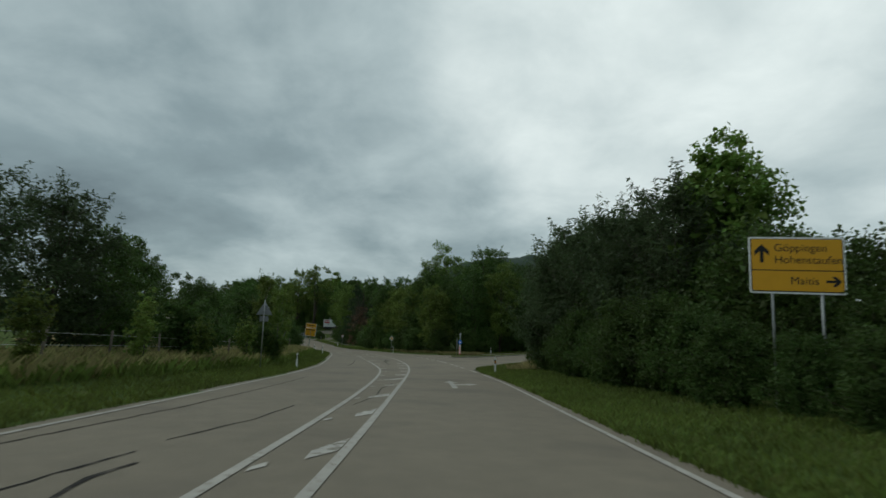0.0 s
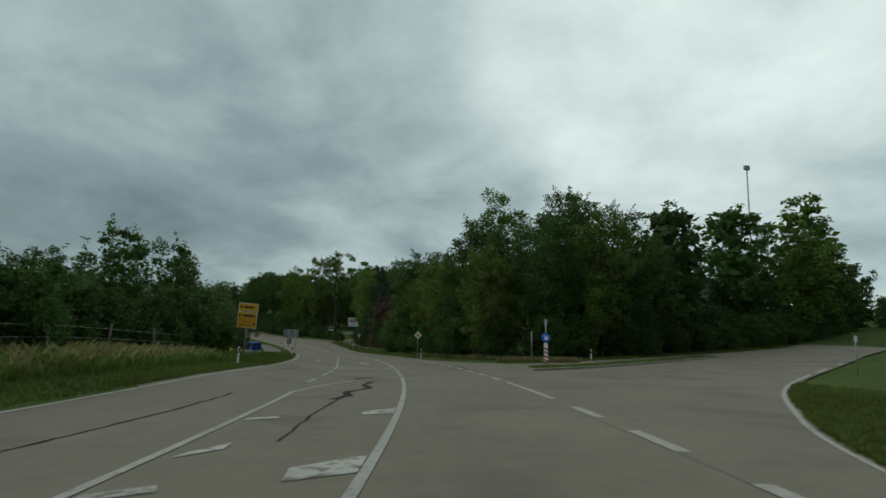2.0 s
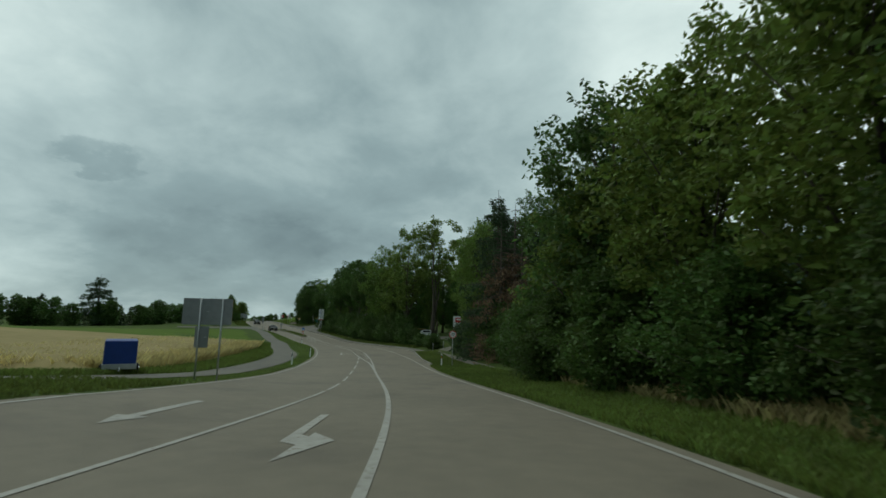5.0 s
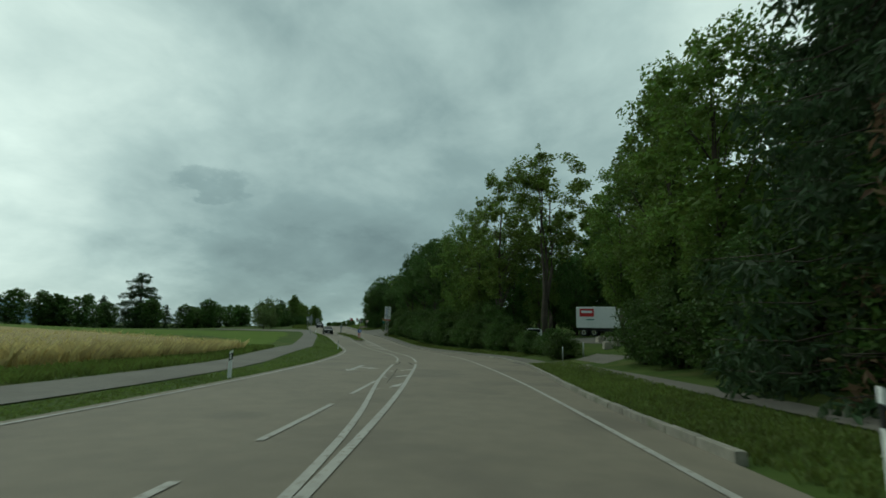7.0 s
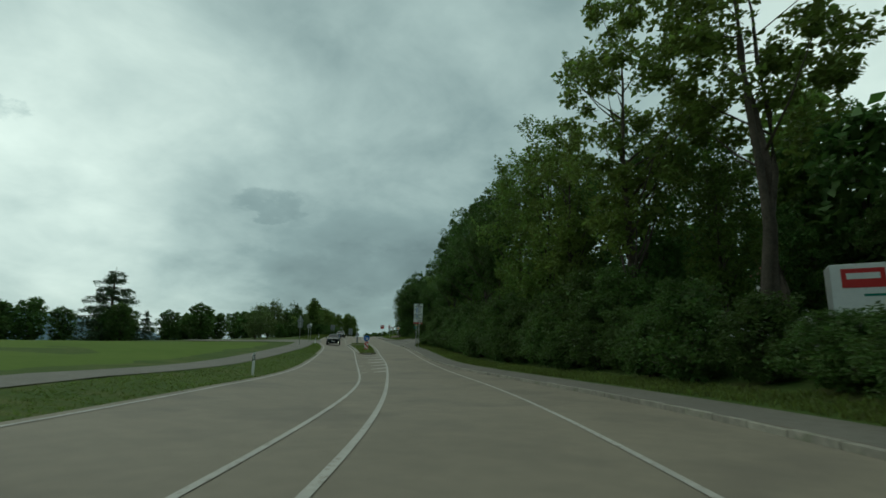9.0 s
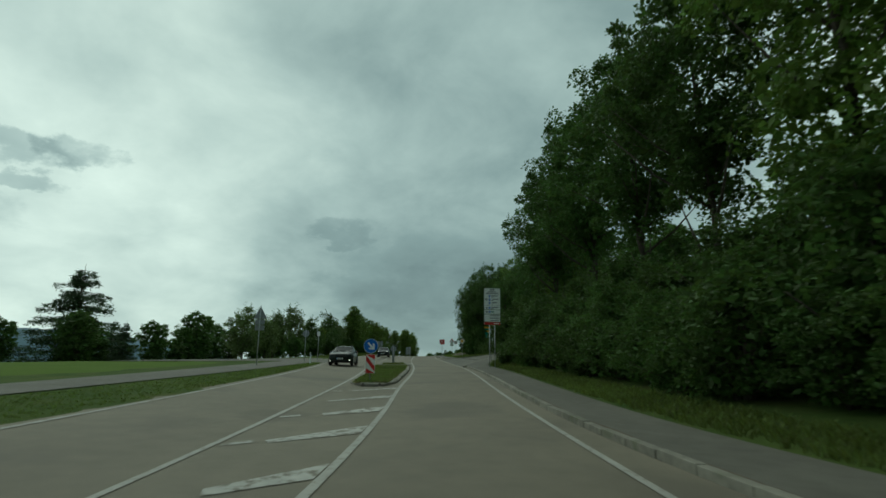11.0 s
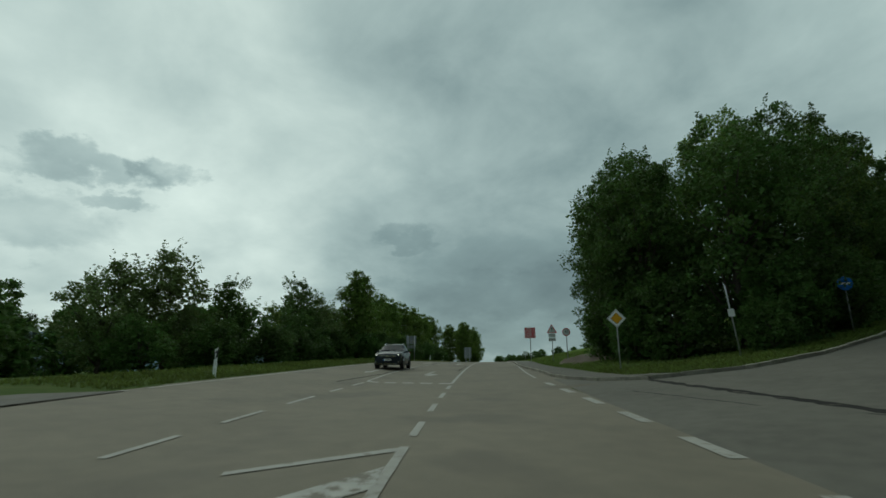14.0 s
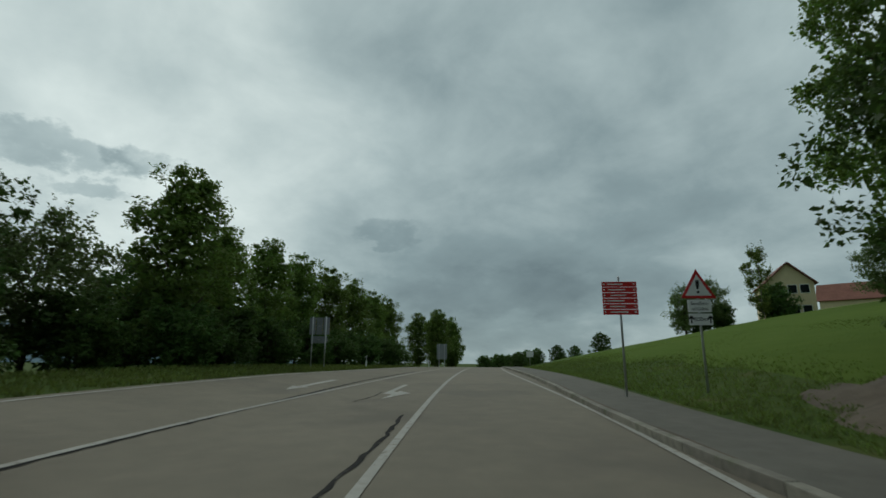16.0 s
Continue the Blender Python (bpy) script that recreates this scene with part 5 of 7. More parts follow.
# on the left, first stretch
for s, u, h, k in ((17.5, -16.5, 7.4, "willow"), (22.5, -16.5, 7.8, "willow"), (25.5, -16.5, 6.4, "oak"), (31, -18, 7, "oak"), (36, -19, 6.5, "oak"), (42, -18, 6, "oak"), (46.5, -13.4, 7.3, "birch"), (49, -14.5, 5, "bush"), (52, -16, 6.5, "oak"), (58, -20, 6, "oak"), (55, -14.2, 3.4, "bush"), (58, -14.4, 3.0, "bush"), (64.5, -14.6, 3.2, "bush"), (67.5, -14.0, 2.8, "bush"), (72, -17, 4.2, "apple"), (78.5, -15, 3.2, "bush"), (81.5, -14.4, 3.4, "bush"), (85, -14.6, 3.2, "apple"), (88, -17.6, 5, "apple"), (63, -18.5, 5.2, "oak"), (70, -20, 5, "oak"), (89, -22, 5, "oak"), (95, -21, 5, "oak"), (101, -19.5, 4.6, "apple"), (106, -17.6, 3.6, "apple"),
    (67, -16.5, 7.0, "cherry"), (76.0, -16.0, 7.6, "cherry"), (81, -18, 5.0, "oak"), (70.5, -14, 4.2, "bush"), (61, -15, 3.5, "bush"), (74, -13.2, 3.0, "bush"), (28, -13, 3.2, "bush"), (37.2, -11.4, 2.6, "bush"), (38.6, -10.6, 5.7, "birch"), (10, -16, 7, "willow"), (4, -18, 7, "oak"),
    (96, -17, 6.3, "apple"), (101.5, -16, 5.5, "apple"), (105, -14.6, 4.2, "apple"), (90, -18, 6.6, "apple"), (86, -15.6, 5.4, "apple"), (99, -22, 6, "apple"), (93, -24, 6, "apple"), (84, -22, 5.2, "cherry")):
    plant(k, s, u, h, 1.0, group="trees on the left bank")
for s, u, h in ((20.2, -11.2, 3.1), (26.5, -11.6, 2.4), (33, -11.2, 2.8), (14.5, -11.5, 2.6), (37, -11.0, 2.2)):
    plant("sapling", s, u, h, 1.0, group="saplings in the rough grass")
# far trees on the left, beyond the field
for s, u, h, k in ((275, -51.4, 15.5, "spruce"), (259, -70, 8, "oak"), (264, -64, 7, "bush"), (268, -56, 6.5, "oak"), (274, -50, 6.5, "bush"), (277, -41, 6.5, "oak"), (285, -40, 6, "bush"), (293, -36, 6.5, "oak"), (297, -30, 6.5, "bush"), (266, -60, 8, "oak"), (270, -47, 7.5, "oak"), (262, -66, 8, "oak"), (278, -46, 7, "spruce"), (283, -44, 6.5, "spruce"), (288, -42, 7, "spruce"), (280, -36, 8, "oak"), (290, -38, 7, "oak"), (255, -75, 9, "oak"), (246, -84, 10, "spruce"), (300, -34, 7, "oak"),
    (257.5, -20.3, 5.6, "apple"), (261, -18.8, 4.2, "apple"), (279.4, -20.6, 7.4, "apple"), (283, -18.6, 6.1, "cherry"), (276.5, -22.5, 6.4, "apple"), (288, -17.6, 5.2, "birch"), (290.8, -17.4, 4.6, "bush"), (294.3, -18.0, 7.6, "cherry"), (297.5, -17.6, 6.2, "apple"), (286, -19.5, 4.6, "bush"), (301.6, -14.4, 9.8, "poplar"), (307, -15.2, 8.2, "poplar"), (311.5, -14.6, 8.6, "poplar"), (316.5, -14.2, 8.6, "poplar"),
    (322, -13.6, 8.6, "poplar"), (328, -13, 8.6, "poplar"), (334, -12.6, 8.4, "poplar"), (340, -12.2, 8.4, "poplar"), (360, -9.0, 9.6, "poplar"), (364.5, -10.4, 9.8, "poplar"), (368.5, -8.4, 9.4, "poplar"), (365, -13.6, 9.8, "poplar"), (375, -9.6, 9, "poplar"), (305, -19, 6.5, "oak"), (313, -20, 7, "oak"), (325, -19, 7, "oak"), (390, -13, 9, "poplar"), (322, -77, 13, "spruce"), (329, -80, 12, "spruce"), (331, -72, 9, "spruce")):
    plant(k, s, u, h, 1.9 if h > 15 else 1.15 if u < -28 else 1.0, group="trees on the far left")
for i, (s, u, h) in enumerate(((275, -18.5, 2.8), (279, -16.8, 3.0), (283.5, -15.6, 2.8), (288, -15.2, 2.6), (292.5, -15.6, 3.0), (297, -15.4, 3.0), (300, -13.0, 2.6), (304.5, -13.2, 3.0), (309, -12.8, 2.8), (314, -12.2, 3.0), (319, -11.6, 2.8), (324.5, -11.0, 2.8), (331, -10.4, 2.8), (337, -10.0, 2.6), (302.5, -17, 4.5), (309.5, -17, 4.5), (317, -16.5, 4.5), (326, -15.5, 4.5))):
    plant("bush", s, u, h, 1.25, group="undergrowth below the row of trees")
# wooded backdrop across the valley and behind the car park
for i in range(14):
    plant("oak", 112 + i * 13, 52 + 8 * math.sin(i * 1.3), 15 + 3 * math.sin(i * 2.1), 1.35, group="wood on the right")


def far_woods(name, centre, length, depth, high, turn, seed, label, mat):
    """A far wooded ridge: a bumpy long mound."""
    n, m = 90, 14
    verts, faces = [], []
    for i in range(n + 1):
        for k in range(m + 1):
            a, b = i / n * 2 - 1, k / m * 2 - 1
            prof = max(0.0, 1 - a * a) ** 0.7 * max(0.0, 1 - b * b) ** 0.8
            x, y = a * length, b * depth
            z = high * prof + (noise.noise(Vector((x * 0.03, y * 0.03, seed))) * 0.1 + noise.noise(Vector((x * 0.11, y * 0.11, seed))) * 0.06) * high * min(1, prof * 3)
            verts.append((x, y, z - 8))
    for i in range(n):
        for k in range(m):
            j = i * (m + 1) + k
            faces.append((j, j + 1, j + m + 2, j + m + 1))
    ob = tagged(link(name, verts, faces, mat, smooth=True), label, "hill", kind="stuff")
    ob.matrix_basis = pose(*centre, 0, 0, turn)
    return ob


far_woods("wooded_hill", (60, 360, -2), 120, 70, 60, 14, 3, "dark wooded hill rising behind the road", hill_wood)
# the next two ridges carry their haze only as surface colour
far_woods("far_hills", (-2950, 100, -10), 1250, 500, 175, 86, 5, "far wooded hills across the valley, blue-grey haze in their colour", hazy_far_hill)
far_woods("far_hills", (-2500, -700, -10), 1300, 400, 110, 105, 6, "far wooded hills across the valley, blue-grey haze in their colour", hazy_far_hill)

# ---- signs and posts ----
def sign(name, label, s, u, high, turn=0.0, lean=0.0, radius=0.032, category="road sign", group="", sink=0.0):
    """A steel pole, high metres over the ground, on which plates are hung."""
    top = empty(name, on(s, u, turn) @ pose(0, 0, 0, 0, lean, 0), label, category, group)
    part("pole", tube_bm([(0, 0, -0.3), (0, 0, high - 0.01), (0, 0, high)], [radius, radius, radius * 0.7], 10), steel, top, smooth=True)
    return top


def plate(parent, outline, mat, name="plate", y=-0.045, thick=0.012, back=True, label=""):
    p = part(name, plate_bm(outline, thick, y), mat, parent, label)
    if back:
        part("clamp", box_bm(0.12, 0.05, 0.035, (0, y + 0.035, sum(z for _, z in outline) / len(outline))), steel, p)
        part("plate_back", plate_bm(outline, 0.004, y + thick + 0.001), alu_back, p)
    return p


def face(parent, outline, mat, y, name="face"):
    return part(name, plate_bm(outline, 0.002, y), mat, parent)


def bars(parent, rows, mat, y):
    """Plain bars for print that is too small to read: (x, z, width, height)."""
    for x, z, w, h in rows:
        face(parent, rounded(w, h, h * 0.2, x, z, 1), mat, y, "print")


def arrow_face(parent, x, z, size, angle, mat, y):
    pts = [(-0.09, -0.5), (0.09, -0.5), (0.09, 0.12), (0.36, -0.12), (0.36, 0.14), (0, 0.5), (-0.36, 0.14), (-0.36, -0.12), (-0.09, 0.12)]
    c, q = math.cos(radians(angle)), math.sin(radians(angle))
    return face(parent, [(x + size * (a * c - b * q), z + size * (a * q + b * c)) for a, b in pts], mat, y, "arrow")


def words(parent, text, size, x, z, mat, y, align="CENTER"):
    return part("lettering", text_bm(text, size, x, z, y, align), mat, parent)


def priority_sign(s, u, high, label, turn=0.0):
    top = sign("priority_sign", label, s, u, high, turn)
    z, r = high - 0.42, 0.425

    def dia(k):
        return [(0, z - r * k), (r * k, z), (0, z + r * k), (-r * k, z)]

    p = plate(top, dia(1.0), white)
    face(p, dia(0.94), black, -0.048)
    face(p, dia(0.91), white, -0.051)
    face(p, dia(0.62), black, -0.053)
    face(p, dia(0.59), yellow, -0.056)
    return top


def round_sign(name, s, u, high, label, rim, inner, r=0.3, turn=0.0, lean=0.0, text=""):
    top = sign(name, label, s, u, high, turn, lean)
    z = high - r - 0.02
    p = plate(top, disc(r, 0, z), white)
    face(p, disc(r * 0.97, 0, z), rim, -0.048)
    face(p, disc(r * 0.78, 0, z), inner, -0.051)
    if text:
        words(p, text, r * 1.05, 0, z, black, -0.055)
    return top


def back_sign(name, s, u, high, label, outlines, turn=180.0):
    """A sign for the other direction: its bare back shows."""
    top = sign(name, label, s, u, high, turn)
    for o in outlines:
        plate(top, o, white)
    return top


priority_sign(92.0, 4.1, 2.9, "white and yellow priority diamond on a steel pole")
priority_sign(272.0, 6.4, 2.75, "white and yellow priority diamond at the junction corner")
round_sign("speed_sign", 132.8, 4.75, 2.85, "round speed limit sign reading 70 on a steel pole", red, white, text="70")
round_sign("speed_sign", 287.2, 6.2, 2.55, "round speed limit sign reading 70 at the foot of a slope", red, white, text="70")
t = sign("warning_sign", "red triangle warning sign with two white plates below", 293.0, 5.7, 3.55)
t.location.z -= 0.4
z = 2.8
p = plate(t, [(-0.45, z), (0.45, z), (0, z + 0.78)], red)
face(p, [(-0.33, z + 0.07), (0.33, z + 0.07), (0, z + 0.63)], white, -0.048)
face(p, [(-0.05, z + 0.48), (-0.028, z + 0.24), (0.028, z + 0.24), (0.05, z + 0.48)], black, -0.052, "mark")
face(p, disc(0.035, 0, z + 0.16, 12), black, -0.052, "mark")
p = plate(t, rounded(0.6, 0.33, 0.03, 0, 2.6), white, "upper_plate")
words(p, "Straßen-", 0.13, 0, 2.66, black, -0.049)
words(p, "schäden", 0.13, 0, 2.52, black, -0.049)
p = plate(t, rounded(0.6, 0.3, 0.03, 0, 2.25), white, "lower_plate")
words(p, "500m", 0.15, 0, 2.25, black, -0.049)
for q in (-0.24, 0.24):
    arrow_face(p, q, 2.25, 0.2, 0, black, -0.049)

t = sign("guide_sign", "steel pole with six red tourist guide boards", 293.6, 3.85, 3.3)
for i in range(6):
    z = 3.07 - i * 0.155
    p = plate(t, rounded(0.95, 0.143, 0.015, 0, z), red, "board")
    r = random.Random(i)
    bars(p, [(-0.12 + 0.04 * (i % 3), z, 0.42 + 0.06 * (i % 2), 0.032), (0.4, z, 0.05, 0.035), (-0.42, z, 0.05, 0.04)], white, -0.049)

t = sign("direction_sign", "yellow direction sign with black letters on steel poles", 12.2, 8.95, 4.0, -12)
t.children[0].matrix_basis = pose(-0.55, 0, 0)
part("pole", tube_bm([(0.55, 0, -0.4), (0.55, 0, 4.1)], [0.035, 0.035], 10), steel, t, smooth=True)
p = plate(t, rounded(2.15, 1.42, 0.06, 0, 3.45), white)
face(p, rounded(2.07, 1.33, 0.05, 0, 3.45), black, -0.049)
face(p, rounded(2.03, 0.77, 0.04, 0, 3.72), yellow, -0.052)
face(p, rounded(2.03, 0.5, 0.04, 0, 3.06), yellow, -0.052)
arrow_face(p, -0.78, 3.74, 0.46, 0, black, -0.055)
words(p, "Göppingen", 0.27, -0.5, 3.88, black, -0.055, "LEFT")
words(p, "Hohenstaufen", 0.27, -0.5, 3.58, black, -0.055, "LEFT")
words(p, "Maitis", 0.27, 0.48, 3.06, black, -0.055, "RIGHT")
arrow_face(p, 0.8, 3.06, 0.34, -90, black, -0.055)

t = sign("direction_sign", "three yellow direction boards stacked on a steel pole", 73.6, -10.9, 3.75, -22, 3.5, 0.055)
for z, h in ((3.5, 0.56), (2.62, 1.1)):
    p = plate(t, rounded(1.5, h, 0.05, 0, z), white)
    face(p, rounded(1.44, h - 0.06, 0.04, 0, z), yellow, -0.049)
    if h < 0.6:
        arrow_face(p, -0.55, z, 0.28, 90, black, -0.054)
        bars(p, [(0.05, z, 0.75, 0.13)], black, -0.054)
    else:
        face(p, rounded(1.44, 0.015, 0.004, 0, z + 0.05, 1), black, -0.054)
        arrow_face(p, -0.55, z + 0.29, 0.3, 90, black, -0.054)
        bars(p, [(0.12, z + 0.29, 0.9, 0.13)], black, -0.054)
        words(p, "Göppingen", 0.17, 0.38, z - 0.12, black, -0.054, "RIGHT")
        words(p, "Hohenstaufen", 0.17, 0.38, z - 0.36, black, -0.054, "RIGHT")
        arrow_face(p, 0.55, z - 0.24, 0.3, -90, black, -0.054)

# parking guide board on lattice legs
t = empty("parking_board", on(239, 5.0, -6, 0.3) @ pose(0, 0, 0, 0, 1.2, 0), "tall white parking guide board with red foot strip on lattice legs", "information board")
for x in (-0.22, 0.22):
    for y in (0.0, 0.24):
        part("leg", tube_bm([(x, y, -0.6), (x, y, 3.5)], [0.022, 0.022], 8), steel, t, smooth=True)
for i in range(9):
    a, b = (-0.22, 0.22) if i % 2 else (0.22, -0.22)
    part("brace", tube_bm([(a, 0.0, 0.25 + i * 0.33), (b, 0.0, 0.58 + i * 0.33)], [0.01, 0.01], 6), steel, t)
    part("brace", tube_bm([(-0.22, 0.0 if i % 2 else 0.24, 0.25 + i * 0.33), (-0.22, 0.24 if i % 2 else 0.0, 0.58 + i * 0.33)], [0.01, 0.01], 6), steel, t)
W = 1.33
rows_ = [(5.25, 1.75), (4.17, 0.33), (3.86, 0.19), (3.66, 0.19), (3.46, 0.19)]
for z, h in rows_:
    p = plate(t, rounded(W, h, 0.05, 0, z), white, "board", -0.05, 0.03)
    if h > 1:
        bars(p, [(0, z + 0.76, 0.42, 0.11), (0.0, z + 0.6, 0.6, 0.07), (0.0, z + 0.47, 0.95, 0.08), (0.0, z + 0.38, 1.45, 0.012), (0.0, z - 0.56, 1.45, 0.012)], grey_text, -0.054)
        for i, q in enumerate((0.22, -0.06, -0.34, -0.74)):
            face(p, rounded(0.15, 0.18, 0.02, -0.22, z + q), blue, -0.054, "symbol")
            words(p, "P", 0.15, -0.22, z + q, white, -0.058)
            bars(p, [(0.2 + 0.03 * (i % 2), z + q + 0.03, 0.55 - 0.06 * (i % 3), 0.07), (0.02, z + q - 0.08, 0.18, 0.045)], grey_text, -0.054)
        arrow_face(p, -0.48, z - 0.06, 0.22, 0, black, -0.054)
        arrow_face(p, -0.48, z - 0.74, 0.22, -90, black, -0.054)
    elif h > 0.3:
        face(p, rounded(0.15, 0.18, 0.02, -0.22, z), blue, -0.054, "symbol")
        words(p, "P", 0.15, -0.22, z, white, -0.058)
        arrow_face(p, -0.48, z, 0.22, -90, black, -0.054)
        bars(p, [(0.03, z, 0.2, 0.1)], green, -0.054)
    else:
        bars(p, [(0.2, z, 0.75, 0.07), (0.65, z, 0.05, 0.09)], grey_text, -0.054)
p = plate(t, rounded(W, 0.2, 0.02, 0, 3.22), red, "foot_strip", -0.05, 0.03)
bars(p, [(0.35, 3.22, 0.4, 0.06), (0.65, 3.22, 0.05, 0.08), (-0.66, 3.22, 0.08, 0.08)], white, -0.054)


# arrow signs with striped boards
def arrow_post(s, u, label, striped=True, turn=0.0):
    t = sign("arrow_sign", label, s, u, 2.05, turn, 0.5)
    z = 1.72
    p = plate(t, disc(0.33, 0, z), white)
    face(p, disc(0.315, 0, z), blue, -0.049)
    arrow_face(p, 0.02, z - 0.01, 0.44, -135, white, -0.053)
    if striped:
        zb, h, w = 0.92, 0.84, 0.42
        p = plate(t, rounded(w, h, 0.03, 0, zb), white, "striped_board")
        x0, x1, z0, z1 = -w / 2 + 0.01, w / 2 - 0.01, zb - h / 2 + 0.01, zb + h / 2 - 0.01
        for c in (zb - 0.55, zb + 0.02, zb + 0.55):
            pts = []
            for x, o in ((x0, 0.12), (x1, 0.12), (x1, -0.12), (x0, -0.12)):
                zz = c + o - (x / w) * 0.52
                pts.append((x, min(z1, max(z0, zz))))
            if len(set((round(a, 3), round(b, 3)) for a, b in pts)) > 2:
                face(p, pts[::-1], red, -0.05, "stripe")
    return t


arrow_post(221.7, -3.3, "blue arrow disc over a red and white striped board", turn=8)
t = sign("arrow_sign", "blue arrow disc over a slim striped board with give-way triangle", 69.2, 9.5, 3.35, -28)
p = plate(t, disc(0.3, 0, 2.1), blue)
arrow_face(p, 0.0, 2.1, 0.4, -135, white, -0.049)
p = plate(t, rounded(0.26, 1.25, 0.03, 0, 1.1), white, "striped_board")
for i in range(4):
    face(p, [(-0.12, 0.55 + i * 0.26), (0.12, 0.45 + i * 0.26), (0.12, 0.57 + i * 0.26), (-0.12, 0.67 + i * 0.26)], red, -0.05, "stripe")
plate(t, [(-0.16, 3.3), (0, 2.5), (0.16, 3.3)], alu_back, "triangle", 0.045)
t = sign("arrow_sign", "grey back of a round sign over a narrow board", 251.4, -2.95, 1.95, 180)
plate(t, disc(0.31, 0, 1.62), blue)
plate(t, rounded(0.26, 1.05, 0.03, 0, 0.78), white, "striped_board")

# bare backs of signs for the other direction
back_sign("warning_sign", 29.7, -9.4, 3.9, "grey back of a triangular sign on a tall pole", [[(-0.45, 3.05), (0.45, 3.05), (0, 3.83)], rounded(0.5, 0.3, 0.03, 0, 2.82)])
back_sign("warning_sign", 231.8, -11.6, 3.85, "grey back of a triangular sign with two plates", [[(-0.45, 3.0), (0.45, 3.0), (0, 3.78)], rounded(0.6, 0.33, 0.03, 0, 2.78), rounded(0.6, 0.33, 0.03, 0, 2.4)])
back_sign("round_sign", 245.0, -10.9, 2.85, "grey back of a round sign on a pole", [disc(0.3, 0, 2.5)])
back_sign("small_sign", 251.3, -10.7, 2.95, "small white sign on a thin pole by the field access", [rounded(0.3, 0.45, 0.03, 0, 2.7)], 0)
t = empty("direction_sign", on(115.5, -8.5, 180) @ Matrix.Diagonal((0.8, 1, 0.88, 1)), "grey back of a wide direction sign on steel poles", "road sign")
for x in (-0.75, 0.35):
    part("pole", tube_bm([(x, 0, -0.3), (x, 0, 3.85)], [0.045, 0.045], 10), steel, t, smooth=True)
plate(t, rounded(2.5, 1.25, 0.06, 0, 3.2), yellow)
plate(t, rounded(0.7, 1.0, 0.05, 0.2, 2.0), yellow, "lower_plate")
t = empty("direction_sign", on(308.2, -9.6, 180), "dark back of a direction sign on two poles", "road sign")
for x in (-0.4, 0.4):
    part("pole", tube_bm([(x, 0, -0.3), (x, 0, 3.0)], [0.04, 0.04], 10), steel, t, smooth=True)
for x in (-0.42, 0, 0.42):
    plate(t, rounded(0.38, 1.0, 0.03, x, 2.45), yellow)
plate(t, rounded(1.0, 0.4, 0.03, 0, 1.65), white, "lower_plate")
t = empty("direction_sign", on(352, -6.9, 180), "dark back of a tall sign far along the road", "road sign")
for x in (-0.4, 0.4):
    part("pole", tube_bm([(x, 0, -0.3), (x, 0, 3.4)], [0.05, 0.05], 8), steel, t)
plate(t, rounded(1.5, 2.2, 0.05, 0, 2.3), yellow)
back_sign("small_sign", 335, 5.0, 1.6, "small pale sign board beside the road", [rounded(0.7, 0.6, 0.03, 0, 1.25)], 0)
sign("bare_pole", "bare steel pole by the side road", 78.6, 11.9, 2.7, category="pole")
t = sign("small_sign", "leaning steel pole with a small white plate by the junction", 270.6, 10.9, 3.0, 0, -5)
plate(t, rounded(0.26, 0.32, 0.02, 0, 1.85), white)
t = sign("small_sign", "thin pole with a small plate beside the side road", 61, 24, 2.2)
plate(t, rounded(0.2, 0.3, 0.02, 0, 2.0), white)
t = sign("mandatory_sign", "round blue sign with a white band on a thin pole", 274.2, 17.8, 2.7, -10)
p = plate(t, disc(0.33, 0, 2.35), blue)
face(p, rounded(0.42, 0.1, 0.03, 0, 2.35), white, -0.049)

# finger post at the second junction
t = sign("finger_post", "steel finger post with yellow and green cycle route arms", 248.7, 6.9, 3.75, -10, 1.0, 0.04)
for z, mat, a, ln in ((3.62, yellow, 60, 0.5), (3.4, yellow, 190, 0.62), (3.22, green, 190, 0.55), (3.12, green, 35, 0.55), (3.02, yellow, 190, 0.3), (2.84, green, 185, 0.55), (2.66, green, 190, 0.52), (2.46, green, 195, 0.5), (2.36, green, 30, 0.5)):
    bm = plate_bm([(0.03, z - 0.07), (0.03 + ln, z - 0.07), (0.11 + ln, z), (0.03 + ln, z + 0.07), (0.03, z + 0.07)], 0.015, -0.008)
    bmesh.ops.transform(bm, matrix=pose(0, 0, 0, 0, 0, a), verts=bm.verts)
    part("arm", bm, mat, t)


